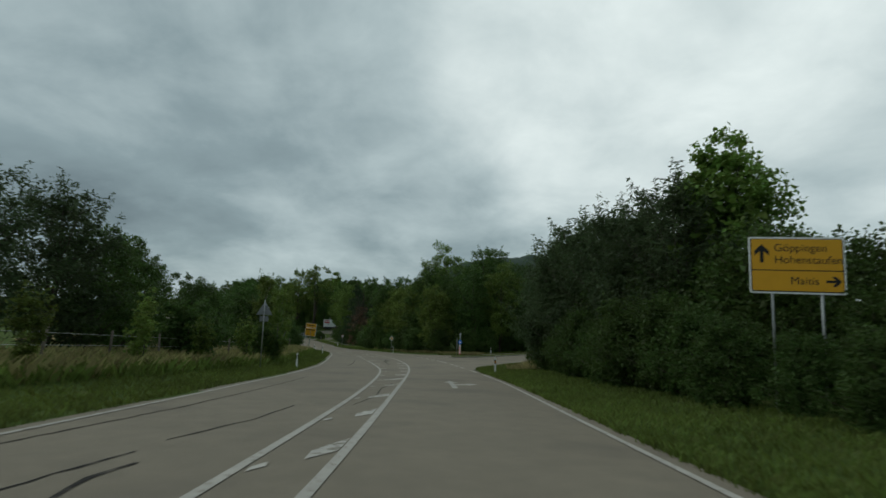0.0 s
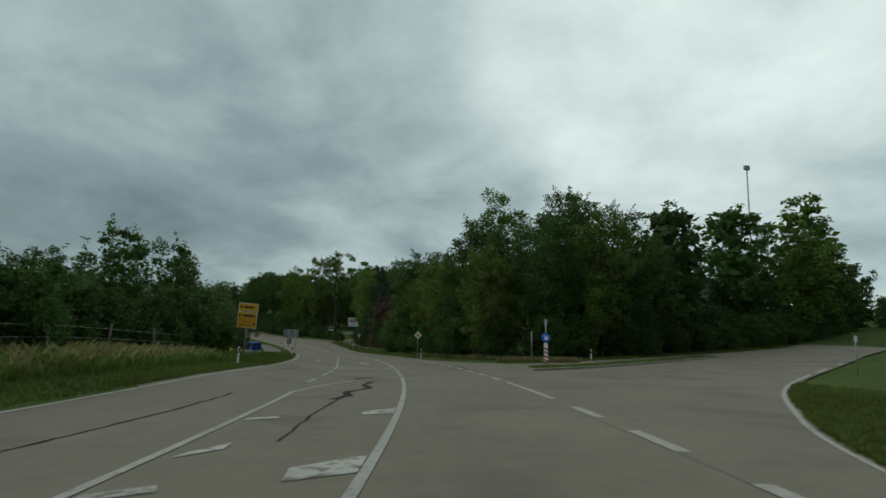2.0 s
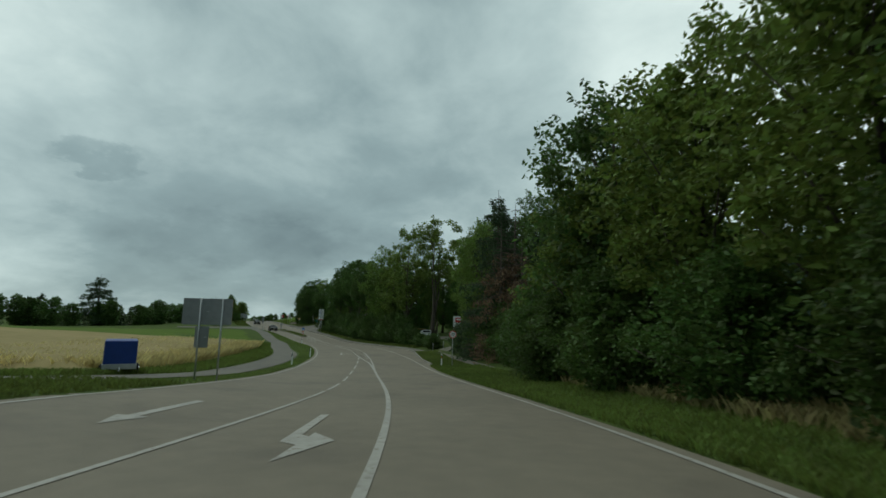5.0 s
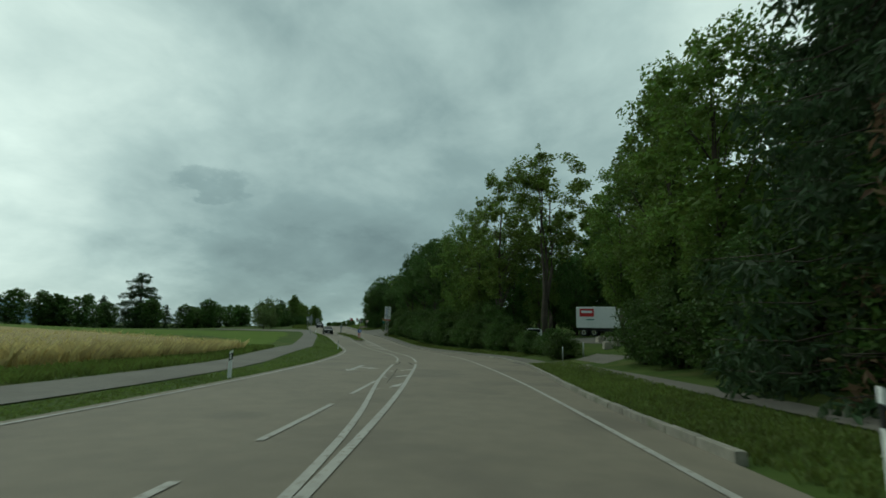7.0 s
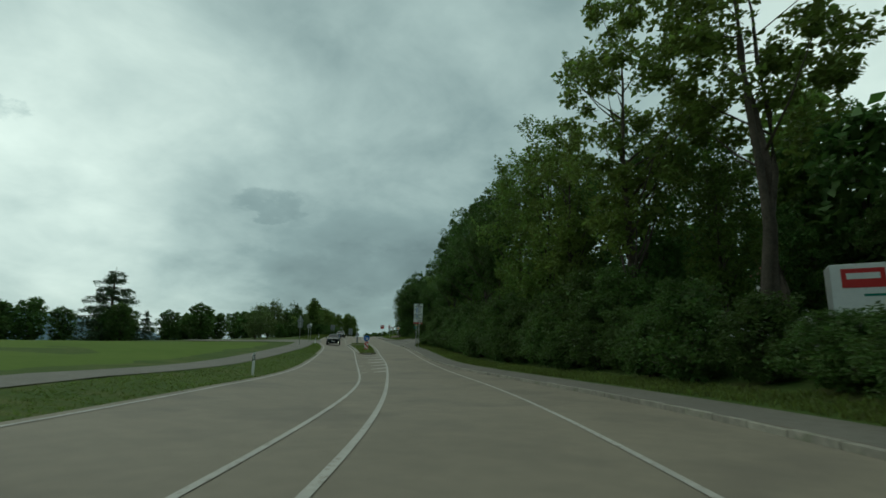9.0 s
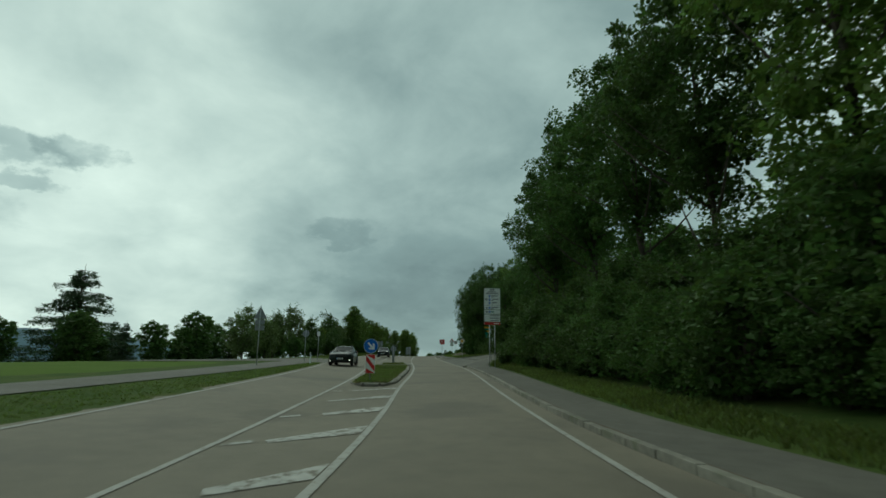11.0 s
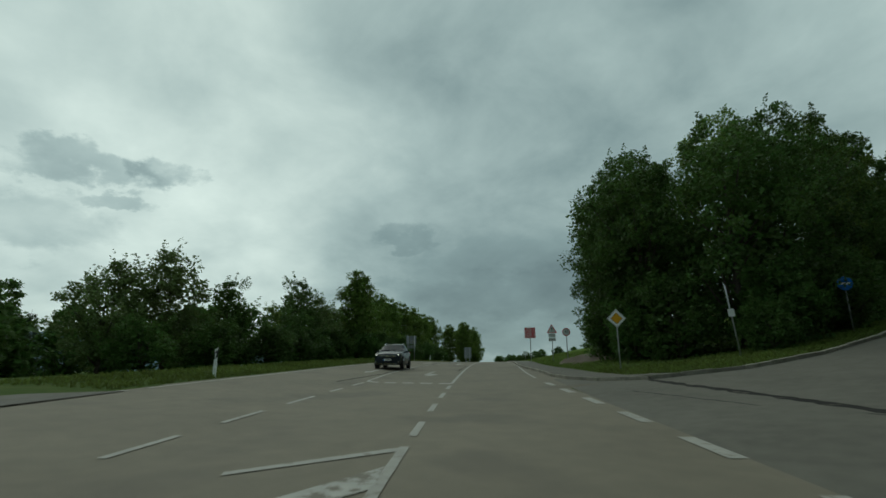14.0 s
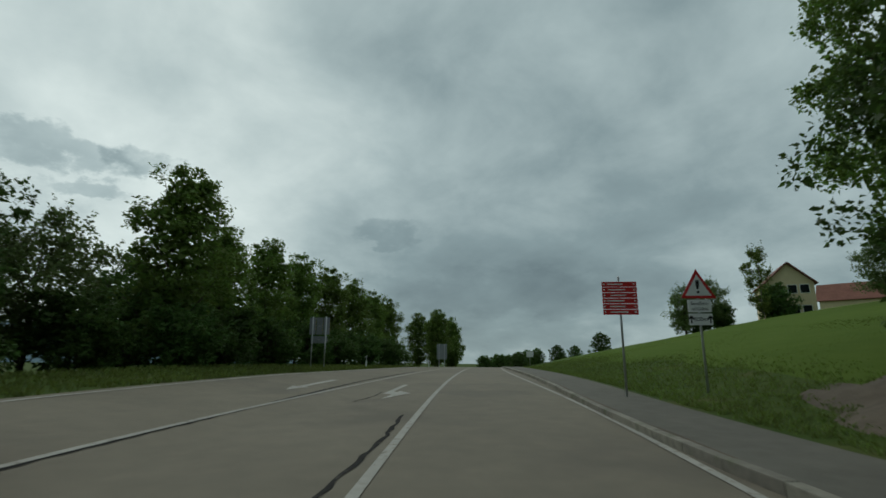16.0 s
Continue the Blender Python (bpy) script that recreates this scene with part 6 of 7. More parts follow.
# delineator posts
def delineator(s, u, label, side_="right", turn=0.0, high=1.0):
    t = empty("delineator_post", on(s, u, turn) @ Matrix.Diagonal((1, 1, high, 1)), label, "marker post", "delineator posts")
    sec = [(-0.06, -0.045), (0.06, -0.045), (0.05, 0.03), (0.0, 0.06), (-0.05, 0.03)]
    bm = bmesh.new()
    lo = [bm.verts.new((x, y, -0.2)) for x, y in sec]
    hi = [bm.verts.new((x * 0.9, y * 0.9, 0.98 + (0.07 if x < 0 else 0.0 if x > 0 else 0.035) * (1 if side_ == "right" else -1))) for x, y in sec]
    n = len(sec)
    for i in range(n):
        j = (i + 1) % n
        bm.faces.new((lo[i], lo[j], hi[j], hi[i]))
    bm.faces.new(hi)
    part("body", bm, plastic, t)
    k = 0.035 if side_ == "right" else -0.035
    bm = bmesh.new()
    lo = [bm.verts.new((x * 1.0, y * 1.0, 0.62 - k * (1 if x > 0 else -1 if x < 0 else 0))) for x, y in [(a * 0.96, b * 0.96) for a, b in sec]]
    hi = [bm.verts.new((v.co.x * 0.985, v.co.y * 0.985, v.co.z + 0.23)) for v in lo]
    for i in range(n):
        j = (i + 1) % n
        bm.faces.new((lo[i], lo[j], hi[j], hi[i]))
    part("black_band", bm, black, t)
    bm = box_bm(0.045, 0.008, 0.16, (0, -0.048, 0.735))
    part("reflector", bm, reflector if side_ == "right" else white, t)
    return t


for s, u in ((32.2, 4.45), (134.6, 4.2), (92.6, 4.6), (80.5, 18.5)):
    delineator(s, u, "white marker post with black band and orange reflector on the verge")
for s, u, h in ((32.6, -7.95, 1.0), (63.8, -9.1, 1.0), (95, -8.75, 1.0), (135.2, -7.6, 1.0), (146.5, -7.2, 0.95), (189, -8.0, 1.1), (241.2, -9.8, 1.0), (267.6, -9.9, 1.15), (315, -8.3, 0.9), (345, -7.6, 0.9)):
    delineator(s, u, "white marker post with black band beside the far lane", "left", 0.0, h)

# floodlight mast far behind the wood
t = empty("floodlight_mast", on(104, 64.5), "tall thin floodlight mast behind the trees", "mast")
part("mast", tube_bm([(0, 0, -0.5), (0, 0, 14), (0, 0, 29.2)], [0.22, 0.16, 0.1], 10), steel, t, smooth=True)
part("lamp_head", box_bm(1.0, 0.5, 0.8, (0, 0, 29.2), 0.08), alu_back, t)


# ---- vehicles ----
def wheel(parent, x, y, r, w):
    bm = bmesh.new()
    bmesh.ops.create_cone(bm, cap_ends=True, segments=24, radius1=r, radius2=r, depth=w, matrix=pose(x, y, r, 0, 90, 0))
    bmesh.ops.bevel(bm, geom=[e for e in bm.edges if len(e.link_faces) == 2 and e.calc_face_angle() > 1], offset=0.035, segments=2, affect="EDGES")
    p = part("wheel", bm, rubber, parent, smooth=False)
    bm = bmesh.new()
    sx = 1 if x > 0 else -1
    bmesh.ops.create_cone(bm, cap_ends=True, segments=20, radius1=r * 0.66, radius2=r * 0.6, depth=0.03, matrix=pose(x + sx * (w / 2 + 0.006), y, r, 0, 90, 0))
    part("rim", bm, chrome, p)
    for i in range(5):
        a = 2 * math.pi * i / 5
        part("spoke", box_bm(0.02, 0.07, r * 0.55, (0, 0, r * 0.3), m=pose(x + sx * (w / 2 + 0.025), y, r, math.degrees(a), 0, 0)), black, p)


def suv(label, s, u, turn, mat, long_, wide, high, low_roof=False):
    """A car whose front looks back along the road (-y): a lofted body with windows laid on its cabin."""
    t = empty("car", on(s, u, turn, 0.01), label, "car")
    L, Wd = long_ / 2, wide / 2
    drop = 0.30 if low_roof else 0.08
    # along the body from the nose: distance, bottom, half width, belt, top, half width of the top
    st = [
        (0.00, 0.34, 0.74, 0.70, 0.80, 0.62), (0.10, 0.25, 0.86, 0.80, 0.93, 0.70), (0.35, 0.23, 0.95, 0.90, 1.01, 0.76), (0.80, 0.23, 0.99, 0.97, 1.07, 0.80), (1.25, 0.23, 1.00, 1.00, 1.11, 0.80),
        (1.50, 0.23, 1.00, 1.01, 1.16, 0.78), (2.20, 0.22, 1.00, 1.01, high - 0.05, 0.70), (2.80, 0.22, 1.00, 1.03, high, 0.69), (long_ - 1.2, 0.23, 1.00, 1.07, high - drop * 0.45, 0.66),
        (long_ - 0.65, 0.26, 0.97, 1.10, high - drop - 0.1, 0.62), (long_ - 0.2, 0.32, 0.92, 1.08, 1.20, 0.58), (long_, 0.42, 0.84, 0.90, 0.98, 0.62),
    ]
    ys = [r[0] for r in st]

    def at(d, v):
        """A point of the right half: d along from the nose, v from the sill (0) over belt (4) and roof edge (6) to the middle (8)."""
        zb, hw, belt, top, rw = (float(np.interp(d, ys, [r[k] for r in st])) for k in (1, 2, 3, 4, 5))
        hw, rw = hw * Wd, rw * Wd * (1.0 if top - belt > 0.25 else 1.25)
        rw = min(rw, hw * 0.93)
        row = [(hw * 0.86, zb), (hw * 0.97, zb + 0.1), (hw, zb + (belt - zb) * 0.45), (hw * 0.985, belt - 0.09), (hw * 0.955, belt), (hw * 0.955 * 0.4 + (rw + 0.04) * 0.6, belt + (top - belt) * 0.52), (rw + 0.02, top - 0.07 * min(1, (top - belt) * 3)), (rw * 0.82, top - 0.015), (0, top + 0.02)]
        return Vector((float(np.interp(v, range(9), [p[0] for p in row])), d - L, float(np.interp(v, range(9), [p[1] for p in row]))))

    ds = sorted(set(ys + [ys[i] + (ys[i + 1] - ys[i]) * k / 3 for i in range(len(ys) - 1) for k in (1, 2)]))
    bm = bmesh.new()
    rings = []
    for d in ds:
        half = [at(d, v) for v in range(9)]
        rings.append([bm.verts.new(p) for p in half] + [bm.verts.new((-p.x, p.y, p.z)) for p in half[-2::-1]])
    for a, b in zip(rings, rings[1:]):
        for i in range(16):
            bm.faces.new((a[i], a[i + 1], b[i + 1], b[i]))
        bm.faces.new((a[16], a[0], b[0], b[16]))
    bm.faces.new(rings[0])
    bm.faces.new(rings[-1][::-1])
    bmesh.ops.smooth_vert(bm, verts=[v for v in bm.verts if v.co.z > 0.5], factor=0.35, use_axis_x=True, use_axis_y=True, use_axis_z=True)
    bmesh.ops.recalc_face_normals(bm, faces=bm.faces)
    part("body", bm, mat, t, smooth=True)

    def glass(name, d0, d1, v0, v1, k, out, n=6):
        """A pane that follows the cabin between two distances and two heights; k: its side, 0 for the whole width."""
        b2 = bmesh.new()
        grid = []
        for i in range(n + 1):
            f = i / n
            lo, hi = d0[0] + (d1[0] - d0[0]) * f, d0[1] + (d1[1] - d0[1]) * f
            row = []
            if k:
                for j in range(4):
                    q = at(lo + (hi - lo) * j / 3, v0 + (v1 - v0) * j / 3)
                    row.append(b2.verts.new((k * (q.x + out), q.y, q.z)))
            else:
                for j in range(9):
                    a = j / 4 - 1
                    q = at(lo, 8 - abs(a) * (8 - v0))
                    row.append(b2.verts.new((q.x * (1 if a >= 0 else -1), q.y + (-out if v1 > 0 else out), q.z + out)))
            grid.append(row)
        for a, b in zip(grid, grid[1:]):
            for i in range(len(a) - 1):
                b2.faces.new((a[i], a[i + 1], b[i + 1], b[i]))
        bmesh.ops.recalc_face_normals(b2, faces=b2.faces)
        return part(name, b2, glass_dark, t, smooth=True)

    glass("windscreen", (1.54, 1.54), (2.14, 2.14), 5.7, 1, 0, 0.02)
    glass("rear_window", (long_ - 0.6, 0), (long_ - 0.26, 0), 5.8, -1, 0, 0.02)
    for k in (-1, 1):
        glass("side_window", (1.85, 2.25), (2.78, 2.78), 4.12, 5.85, k, 0.016)
        glass("side_window", (2.86, 2.86), (long_ - 0.98, long_ - 1.1), 4.12, 5.85, k, 0.016)
        glass("side_window", (long_ - 0.92, long_ - 1.04), (long_ - 0.55, long_ - 0.85), 4.15, 5.7, k, 0.016)
        part("mirror", box_bm(0.22, 0.13, 0.15, (k * (Wd + 0.08), -L + 1.82, 1.1), 0.045), mat, t, smooth=True)
        part("headlamp", box_bm(0.36, 0.2, 0.1, (0, 0, 0), 0.035, m=pose(k * Wd * 0.64, -L + 0.17, 0.84, 10, 0, -k * 28)), glass_dark, t, smooth=True)
        if not low_roof:
            part("lamp", box_bm(0.18, 0.06, 0.06, (0, 0, 0), 0.015, m=pose(k * Wd * 0.7, -L + 0.07, 0.84, 10, 0, -k * 28)), lamp_glow, t)
        part("fog_lamp", box_bm(0.1, 0.05, 0.13, (k * Wd * 0.76, -L + 0.07, 0.43), 0.02), lamp_glow if low_roof else chrome, t)
        part("roof_rail", tube_bm([(k * Wd * 0.66, -L + 2.25, high - 0.07), (k * Wd * 0.66, -L + 2.55, high + 0.035), (k * Wd * 0.64, L - 1.3, high + 0.02 - drop * 0.4), (k * Wd * 0.6, L - 0.85, high - drop - 0.05)], [0.02] * 4, 6), black if low_roof else chrome, t)
        part("sill", box_bm(0.06, long_ - 2.5, 0.1, (k * (Wd - 0.06), 0.05, 0.25), 0.02), rubber, t)
        part("door_handle", box_bm(0.03, 0.18, 0.03, (k * (Wd + 0.005), 0.15, 0.93), 0.01), mat, t)
        part("tail_lamp", box_bm(0.12, 0.12, 0.3, (k * Wd * 0.84, L - 0.12, 0.98), 0.03), red, t)
        for y in (-L + 0.92, L - 0.95):
            wheel(t, k * (Wd - 0.1), y, 0.37, 0.24)
            b2 = bmesh.new()
            bmesh.ops.create_cone(b2, cap_ends=True, segments=24, radius1=0.43, radius2=0.43, depth=0.03, matrix=pose(k * (Wd - 0.005), y, 0.41, 0, 90, 0))
            part("wheel_arch", b2, rubber, t)
    part("grille", box_bm(wide * 0.52, 0.06, 0.2, (0, -L + 0.03, 0.76), 0.04), black, t)
    part("lower_grille", box_bm(wide * 0.66, 0.06, 0.16, (0, -L + 0.03, 0.38), 0.04), black, t)
    p = part("number_plate", box_bm(0.5, 0.02, 0.11, (0, -L - 0.015, 0.56), 0.005), white, t)
    part("print", box_bm(0.34, 0.004, 0.06, (0.05, -L - 0.027, 0.56)), grey_text, p)
    part("print", box_bm(0.045, 0.004, 0.1, (-0.22, -L - 0.027, 0.56)), blue, p)
    for z in ((0.71, 0.76, 0.81) if low_roof else (0.75, 0.82)):
        part("grille_bar", box_bm(wide * (0.5 if low_roof else 0.62), 0.02, 0.018, (0, -L - 0.005, z)), black if low_roof else chrome, t)
    if not low_roof:
        part("badge", plate_bm(disc(0.06, 0, 0.785, 16), 0.012, -L - 0.02), chrome, t)
        part("bumper_bar", box_bm(wide * 0.74, 0.03, 0.025, (0, -L + 0.0, 0.29)), chrome, t)
    return t


suv("dark green sports utility car with bright fog lamps", 242.2, -7.15, -3, car_green, 4.8, 1.92, 1.62, True)
suv("dark blue-grey sports utility car with lit headlamps", 282.7, -6.05, 2, car_grey, 4.5, 1.84, 1.64, False)


# lorry in the car park
t = empty("lorry", on(186.2, 23.8, -128), "white box lorry with a red panel in the car park", "lorry")
part("cargo_box", box_bm(2.5, 5.4, 2.55, (0, -0.4, 2.3), 0.04), white, t)
p = part("advert", box_bm(0.02, 1.7, 0.95, (1.262, -1.8, 2.85), 0.0), red, t)
part("print", box_bm(0.02, 1.3, 0.3, (1.272, -1.8, 2.95)), white, p)
part("print", box_bm(0.02, 0.9, 0.12, (1.262, -1.4, 2.0)), green, t)
bm = box_bm(2.4, 1.7, 2.1, (0, 3.35, 1.75), 0.12)
part("cab", bm, white, t)
part("windscreen", box_bm(2.1, 0.03, 0.85, (0, 4.21, 2.15), 0.01), glass_dark, t)
part("grille", box_bm(1.7, 0.03, 0.35, (0, 4.215, 1.3), 0.01), black, t)
part("bumper", box_bm(2.4, 0.3, 0.4, (0, 4.15, 0.7), 0.05), alu_back, t)
for k in (-1, 1):
    part("side_window", box_bm(0.03, 0.9, 0.7, (k * 1.205, 3.35, 2.2), 0.01), glass_dark, t)
    part("mirror", box_bm(0.12, 0.1, 0.5, (k * 1.4, 4.1, 2.1), 0.03), black, t)
    for y in (3.2, -1.0, -2.2):
        wheel(t, k * 1.05, y, 0.45, 0.3)
part("chassis", box_bm(0.9, 6.8, 0.3, (0, 0.3, 0.85), 0.03), black, t)
part("underrun_bar", box_bm(2.3, 2.6, 0.3, (0, 0.9, 0.75), 0.03), black, t)


def parked(s, u, turn, mat, label):
    """A small parked car, far off and half hidden."""
    t = empty("parked_car", on(s, u, turn), label, "car")
    prof = [(-2.0, 0.35), (-2.0, 0.75), (-1.15, 0.9), (-0.5, 1.42), (0.9, 1.45), (1.6, 1.0), (2.0, 0.9), (2.0, 0.35)]
    bm = bmesh.new()
    a = [bm.verts.new((-0.85, y, z)) for y, z in prof]
    b = [bm.verts.new((0.85, y, z)) for y, z in prof]
    bm.faces.new(a)
    bm.faces.new(b[::-1])
    for i in range(len(prof)):
        j = (i + 1) % len(prof)
        bm.faces.new((a[j], a[i], b[i], b[j]))
    bmesh.ops.recalc_face_normals(bm, faces=bm.faces)
    bmesh.ops.bevel(bm, geom=list(bm.edges), offset=0.06, segments=2, affect="EDGES")
    part("body", bm, mat, t)
    part("windscreen", box_bm(1.5, 0.02, 0.5, (0, 0, 0), m=pose(0, -0.86, 1.16, -52)), glass_dark, t)
    for k in (-1, 1):
        part("side_window", box_bm(0.02, 1.5, 0.36, (k * 0.855, 0.25, 1.18)), glass_dark, t)
        for y in (-1.25, 1.25):
            wheel(t, k * 0.78, y, 0.31, 0.2)


parked(187.5, 15.5, 70, white, "small white car parked under trees")
parked(191, 16.5, 60, car_grey, "grey car parked under trees")
parked(195.5, 17.5, 80, yellow, "orange-yellow small vehicle parked by the hedge")

# car park, drive and stone blocks
tagged(link("car_park", [G(s, u, 0.03) for s in (164, 170, 177, 184, 191, 198) for u in (14.5, 18, 22, 26, 30, 36)], [(i * 6 + k, i * 6 + k + 1, i * 6 + k + 7, i * 6 + k + 6) for i in range(5) for k in range(5)], asphalt_old), "grey asphalt car park among trees", "car park", kind="structure")
tagged(link("drive", [G(s, u, 0.012) for u, a, b in ((5.2, 156, 164.5), (7, 157, 163.6), (9, 158, 163.4), (11, 159, 164), (14.6, 161, 168)) for s in (a, (a + b) / 2, b)], [(i * 3 + k, i * 3 + k + 1, i * 3 + k + 4, i * 3 + k + 3) for i in range(4) for k in range(2)], asphalt_old), "short asphalt drive into the car park", "drive", kind="structure")
r = random.Random(8)
for i, (s, u, l) in enumerate(((165.4, 12.6, 1.1), (166.0, 13.8, 1.3), (166.6, 14.8, 1.2), (167.4, 16.0, 1.4), (172.6, 15.6, 1.2), (173.8, 16.4, 1.2))):
    bm = box_bm(l, 0.6, 0.55, (0, 0, 0.2), 0.06)
    for v in bm.verts:
        v.co += Vector((r.uniform(-0.04, 0.04), r.uniform(-0.04, 0.04), r.uniform(-0.03, 0.05)))
    ob = part("stone_block", bm, stone, None)
    ob.matrix_basis = on(s, u, 70 + r.uniform(-20, 20))
    tagged(ob, "rough pale stone block beside the drive", "stone block", "stone blocks")
for s, u in ((164.0, 10.2), (163.6, 8.6)):
    ob = part("bollard", tube_bm([(0, 0, -0.2), (0, 0, 0.95), (0, 0, 1.0)], [0.05, 0.05, 0.02], 10), steel, None, smooth=True)
    ob.matrix_basis = on(s, u)
    tagged(ob, "steel bollard at the car park drive", "bollard", "bollards")

# blue covered trailer by the cycle path
t = empty("trailer", on(119, -13.2, 25) @ Matrix.Diagonal((0.85, 0.85, 0.82, 1)), "small trailer with a blue tarpaulin cover on the grass", "trailer")
part("cover", box_bm(1.5, 2.4, 1.3, (0, 0, 1.3), 0.06), tarpaulin, t)
part("bed", box_bm(1.55, 2.45, 0.3, (0, 0, 0.55), 0.02), steel, t)
part("drawbar", tube_bm([(0, -1.2, 0.5), (0, -2.4, 0.45)], [0.04, 0.04], 8), steel, t)
for k in (-1, 1):
    wheel(t, k * 0.82, 0.2, 0.3, 0.18)

# house front behind the car park, cottages and roofs far off
def house(name, s, u, turn, w, d, h, rh, wall_mat, label, floors=2, dz=-0.3):
    t = empty(name, on(s, u, turn, dz), label, "house")
    bm = box_bm(w, d, h, (0, 0, h / 2))
    g = [bm.verts.new(p) for p in ((-w / 2 + 0.001, -d / 2, h), (w / 2 - 0.001, -d / 2, h), (0, -d / 2, h + rh), (-w / 2 + 0.001, d / 2, h), (w / 2 - 0.001, d / 2, h), (0, d / 2, h + rh))]
    bm.faces.new((g[0], g[1], g[2]))
    bm.faces.new((g[4], g[3], g[5]))
    part("wall", bm, wall_mat, t)
    for k in (-1, 1):
        sl = math.degrees(math.atan2(rh, w / 2))
        ln = math.hypot(rh, w / 2) + 0.5
        part("roof", box_bm(ln, d + 0.9, 0.16, (0, 0, 0.1), m=pose(k * (w / 4 + 0.12), 0, h + rh / 2 - 0.1, 0, k * sl, 0)), roof_tile, t)
    for f in range(floors):
        for x in (-w * 0.28, w * 0.05, w * 0.3):
            z = 1.5 + f * 2.7
            if z + 0.7 < h + rh * 0.4:
                q = part("window", box_bm(1.1, 0.08, 1.2, (x, -d / 2 - 0.02, z), 0.01), white, t)
                part("pane", box_bm(0.95, 0.02, 1.05, (x, -d / 2 - 0.065, z)), glass_dark, q)
    q = part("chimney", box_bm(0.6, 0.6, 1.4, (w * 0.15, d * 0.1, h + rh * 0.8)), roof_tile, t)
    return t


house("house", 354, 40.8, -14, 5.4, 8, 5.0, 2.6, plaster, "cream house with a red tiled gable roof on the slope")
house("house", 376, 60, 60, 9, 9, 4.0, 3, plaster, "house with a tiled roof behind garden trees")
house("house", 209, 45, 30, 9, 12, 6, 4, white, "white half-timbered house behind the car park trees")
for s, u, a in ((448, 10, 20), (440, -3, 70), (462, -10, 40), (470, 4, 10)):
    house("house", s, u, a, 8, 10, 3.6, 2.8, plaster, "far village house with a red roof", dz=-1.5)

# wire fence with wooden posts on the left
fence = empty("fence", Matrix(), "old wire fence on weathered wooden posts", "fence")
r = random.Random(3)
ends = []
for i in range(17):
    s, u = 4 + i * 4.2, -12.6 + 0.3 * math.sin(i) - (0.6 if i > 12 else 0)
    p = G(s, u)
    q = part("post", tube_bm([(0, 0, -0.3), (0.01, 0, 0.8), (0.02, 0.01, 1.45)], [0.055, 0.05, 0.045], 7), wood_post, fence, smooth=True)
    q.matrix_basis = pose(p.x, p.y, p.z, r.uniform(-5, 5), r.uniform(-5, 5), r.uniform(0, 90))
    ends.append(p)
for z in (0.45, 0.85, 1.25):
    part("wire", tube_bm([p + Vector((0, 0, z)) for p in ends], [0.006] * len(ends), 4), steel, fence)

# ---- grass on the verges ----
def tufts(name, label, count, area, high, mat, seed, blades=4, spread=0.07, wide=0.012, lift=-0.02):
    """Many grass tufts. area(r) gives a random (s, u)."""
    r = random.Random(seed)
    verts, faces = [], []
    for _ in range(count):
        s, u = area(r)
        p = G(s, u, lift)
        for _ in range(blades):
            a = r.uniform(0, 6.283)
            h = high * r.uniform(0.45, 1.2)
            d = Vector((math.cos(a), math.sin(a), 0))
            n = Vector((-d.y, d.x, 0)) * wide
            b = p + Vector((r.uniform(-spread, spread), r.uniform(-spread, spread), 0))
            m = b + d * h * 0.18 + Vector((0, 0, h * 0.6))
            t = b + d * h * r.uniform(0.3, 0.65) + Vector((0, 0, h * r.uniform(0.8, 1.0)))
            k = len(verts)
            verts += [b - n, b + n, m + n * 0.8, t]
            faces.append((k, k + 1, k + 2, k + 3))
    return tagged(link(name, verts, faces, mat), label, "grass", kind="stuff")


tufts("verge_grass", "green verge grass beside the near lane", 9000, lambda r: (lambda s: (s, RIGHT_EDGE(s) + 0.3 + r.random() ** 1.4 * 4.5))(r.uniform(-2, 34)), 0.2, blade, 1)
tufts("verge_grass", "green verge grass below the wood", 9000, lambda r: (lambda s: (s, RIGHT_EDGE(s) + 0.5 + r.random() ** 1.4 * 4))(r.uniform(96, 134)), 0.22, blade, 2)
tufts("verge_grass", "green verge grass between kerb and path", 6000, lambda r: (lambda s: (s, KERB_U(s) + 0.3 + r.random() * 2.8))(r.uniform(134, 162)), 0.16, blade, 3)
tufts("verge_grass", "grass strip between footpath and hedge", 7000, lambda r: (lambda s: (s, KERB_U(s) + 2.1 + r.random() * 1.6))(r.uniform(172, 243)), 0.22, blade, 4)
tufts("verge_grass", "green verge grass beside the far lane", 12000, lambda r: (lambda s: (s, LEFT_EDGE(s) - 0.35 - r.random() ** 1.3 * 3.4))(r.uniform(2, 112)), 0.2, blade, 5)
tufts("verge_grass", "mown verge between the far lane and the cycle path", 12000, lambda r: (lambda s: (s, LEFT_EDGE(s) - 0.35 - r.random() * max(0.3, LEFT_EDGE(s) - PATH_L(s) - 1.8)))(r.uniform(112, 245)), 0.08, blade, 6)
tufts("verge_grass", "green verge grass below the row of trees", 8000, lambda r: (lambda s: (s, LEFT_EDGE(s) - 0.4 - r.random() ** 1.2 * 4))(r.uniform(262, 335)), 0.2, blade, 7)
tufts("verge_grass", "short grass on the traffic islands", 7000, lambda r: (lambda s: (s, MID_LEFT_C(min(s, 245)) + 0.6 + r.random() * max(0.1, MID_RIGHT(s) - MID_LEFT_C(min(s, 245)) - 1.2)))(r.uniform(220.95, 243)) , 0.13, blade, 8, lift=0.14)
tufts("verge_grass", "short grass on the slope beside the footpath", 22000, lambda r: (lambda s: (s, KERB_E(s) + 2.1 + r.random() ** 1.5 * 15))(r.uniform(270, 330)), 0.13, blade, 9)
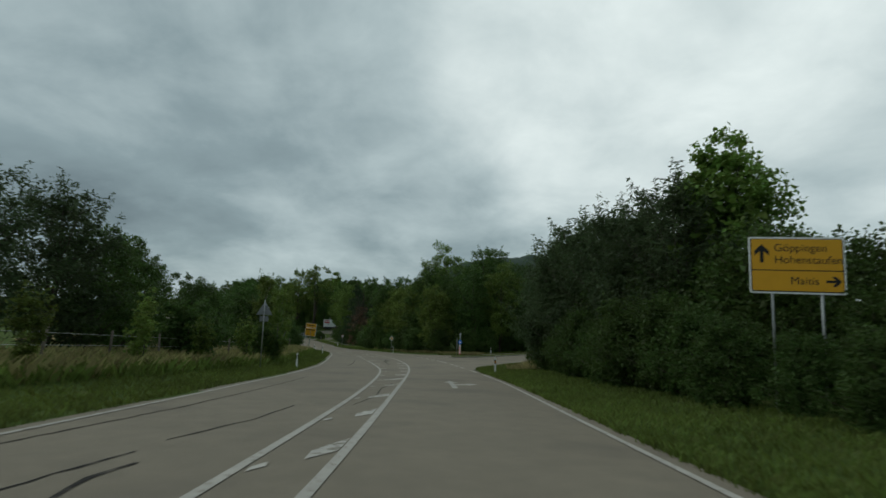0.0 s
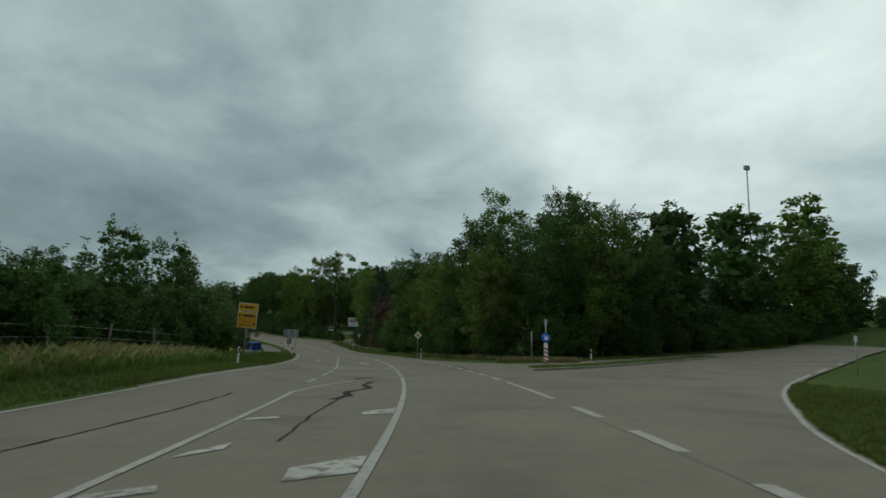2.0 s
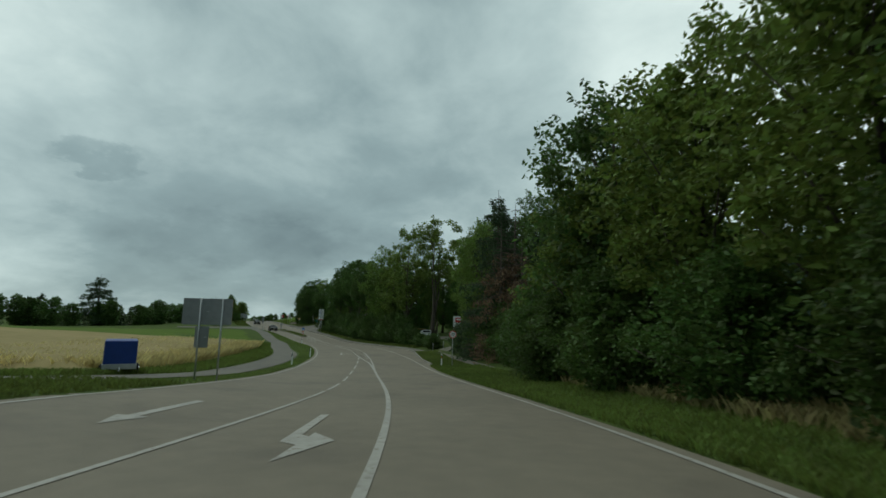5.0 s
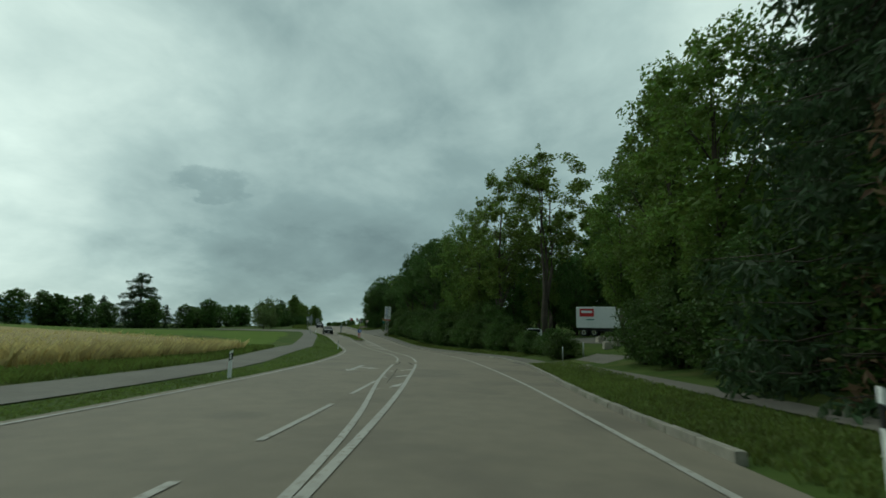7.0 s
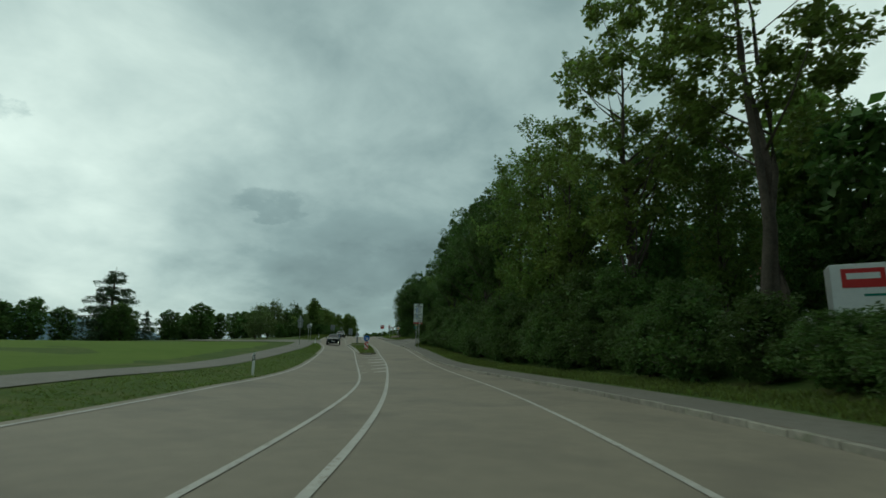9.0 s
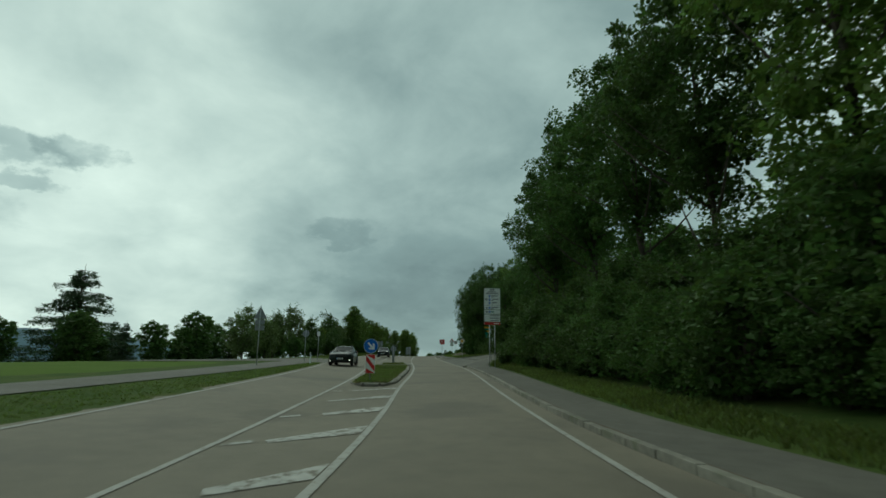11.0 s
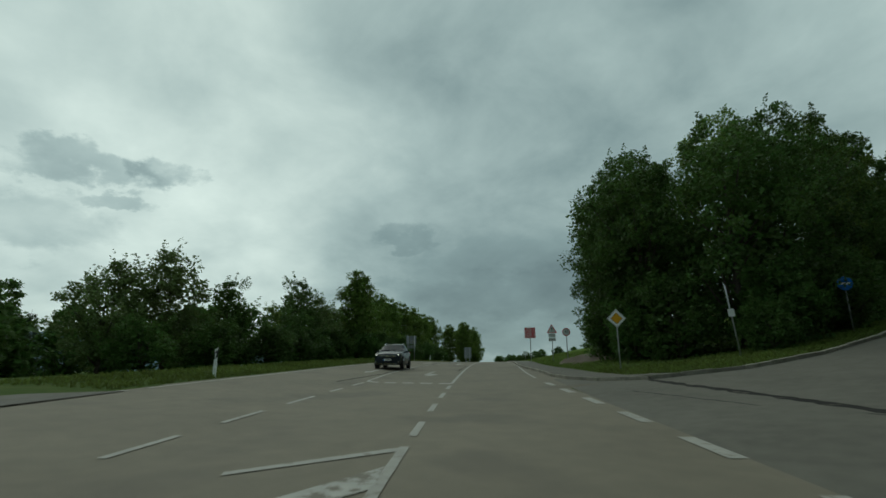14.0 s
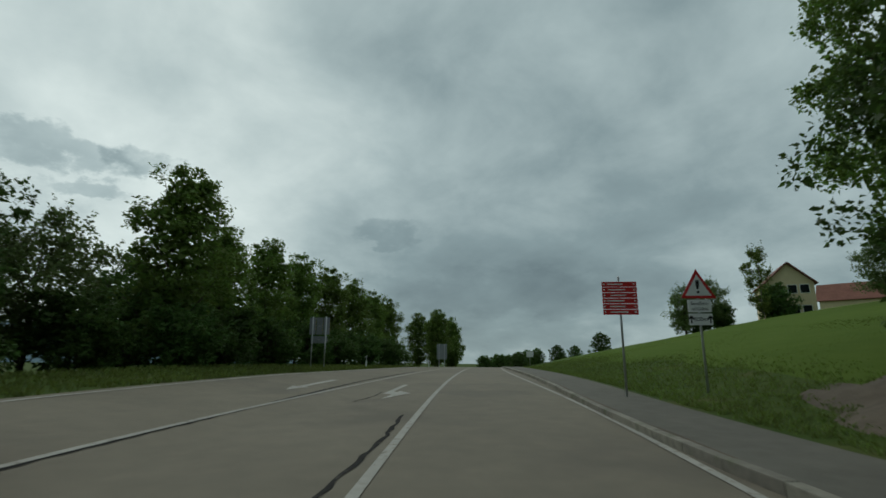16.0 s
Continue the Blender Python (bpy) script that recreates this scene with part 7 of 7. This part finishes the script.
tufts("tall_grass", "tall dry grass along the wire fence", 6000, lambda r: (r.uniform(2, 66), -10.6 - r.random() * 4.5), 0.75, blade_dry, 10, 3, 0.06, 0.007)
tufts("tall_grass", "tall green grass along the wire fence", 8000, lambda r: (r.uniform(2, 70), -10.2 - r.random() * 5), 0.6, blade, 11, 3, 0.06, 0.009)
tufts("tall_grass", "tall dry grass on a bank by the side road", 1500, lambda r: (lambda s: (s, 6.8 + (s - 38) * 0.42 + r.random() * 4.5))(r.uniform(36, 48)), 0.5, blade_dry, 12, 3, 0.06, 0.008)
tufts("tall_grass", "dry grass below the wood", 2600, lambda r: (lambda s: (s, 7.0 + r.random() * 2.2 + max(0, 92 - s) * 0.5))(78 + 40 * r.random() ** 1.5), 0.5, blade_dry, 13, 3, 0.06, 0.007)
tufts("wheat_ears", "ripe wheat at the edge of the field", 14000, lambda r: (r.uniform(122, 172), -14.8 - r.random() ** 1.3 * 12), 0.9, blade_wheat, 14, 2, 0.06, 0.012)
tufts("tall_grass", "rough green grass at the edge of the wheat", 8000, lambda r: (lambda s: (s, PATH_L(s) - 1.4 - r.random() * 2.8))(r.uniform(112, 180)), 0.32, blade, 15, 3, 0.06, 0.01)
tufts("verge_grass", "green grass in the corner of the side road", 9000, lambda r: (lambda u: (CORNER(u) - 0.3 - r.random() ** 1.2 * 11, u))(4.2 + r.random() * 12), 0.18, blade, 16)
tufts("verge_grass", "green grass strip beyond the side road", 5000, lambda r: (lambda u: (79.5 + (u - 16) * 0.3 + r.random() * 2.5, u))(9 + r.random() * 45), 0.25, blade, 17)
tufts("verge_grass", "green grass at the junction corner", 4000, lambda r: (lambda s: (s - 1.0, float(np.interp(s, [243, 248, 252.6, 257.3, 263], [5.5, 6.9, 9.0, 12.6, 16.5])) + r.random() * 3))(r.uniform(243, 263)), 0.3, blade, 18)
tufts("verge_grass", "green grass below the trees at the far corner", 4000, lambda r: (lambda u: (float(np.interp(u, [5, 8.8, 12, 16.3, 22], [269.5, 266.8, 268, 271.3, 276.5])) + r.random() * 5, u))(5.8 + r.random() * 15), 0.22, blade, 19)
tufts("verge_grass", "dry yellowish grass on the traffic islands", 5000, lambda r: (lambda s: (s, MID_LEFT_C(s) + 0.6 + r.random() * max(0.1, MID_RIGHT(s) - MID_LEFT_C(s) - 1.2)))(r.uniform(220.95, 243)), 0.1, blade_dry, 20, lift=0.14)
tufts("verge_grass", "short grass on the small traffic island", 1800, lambda r: (lambda s: (s, MID_LEFT_C(min(s, 245)) + 1.3 + r.random() * 2.0))(r.uniform(246.9, 251.4)), 0.12, blade, 21, lift=0.14)
tufts("verge_grass", "dry yellowish grass on the small traffic island", 1200, lambda r: (lambda s: (s, MID_LEFT_C(min(s, 245)) + 1.3 + r.random() * 2.0))(r.uniform(246.9, 251.4)), 0.09, blade_dry, 22, lift=0.14)
tufts("verge_grass", "grass on the island in the side road", 3000, lambda r: (lambda u: (float(np.interp(u, [8, 12, 21, 32], [67.6, 69.3, 74.3, 80.2])) + r.random() * float(np.interp(u, [8, 10, 15, 32], [0.6, 1.8, 1.8, 1.6])), u))(8.2 + r.random() ** 1.4 * 22), 0.3, blade, 23)
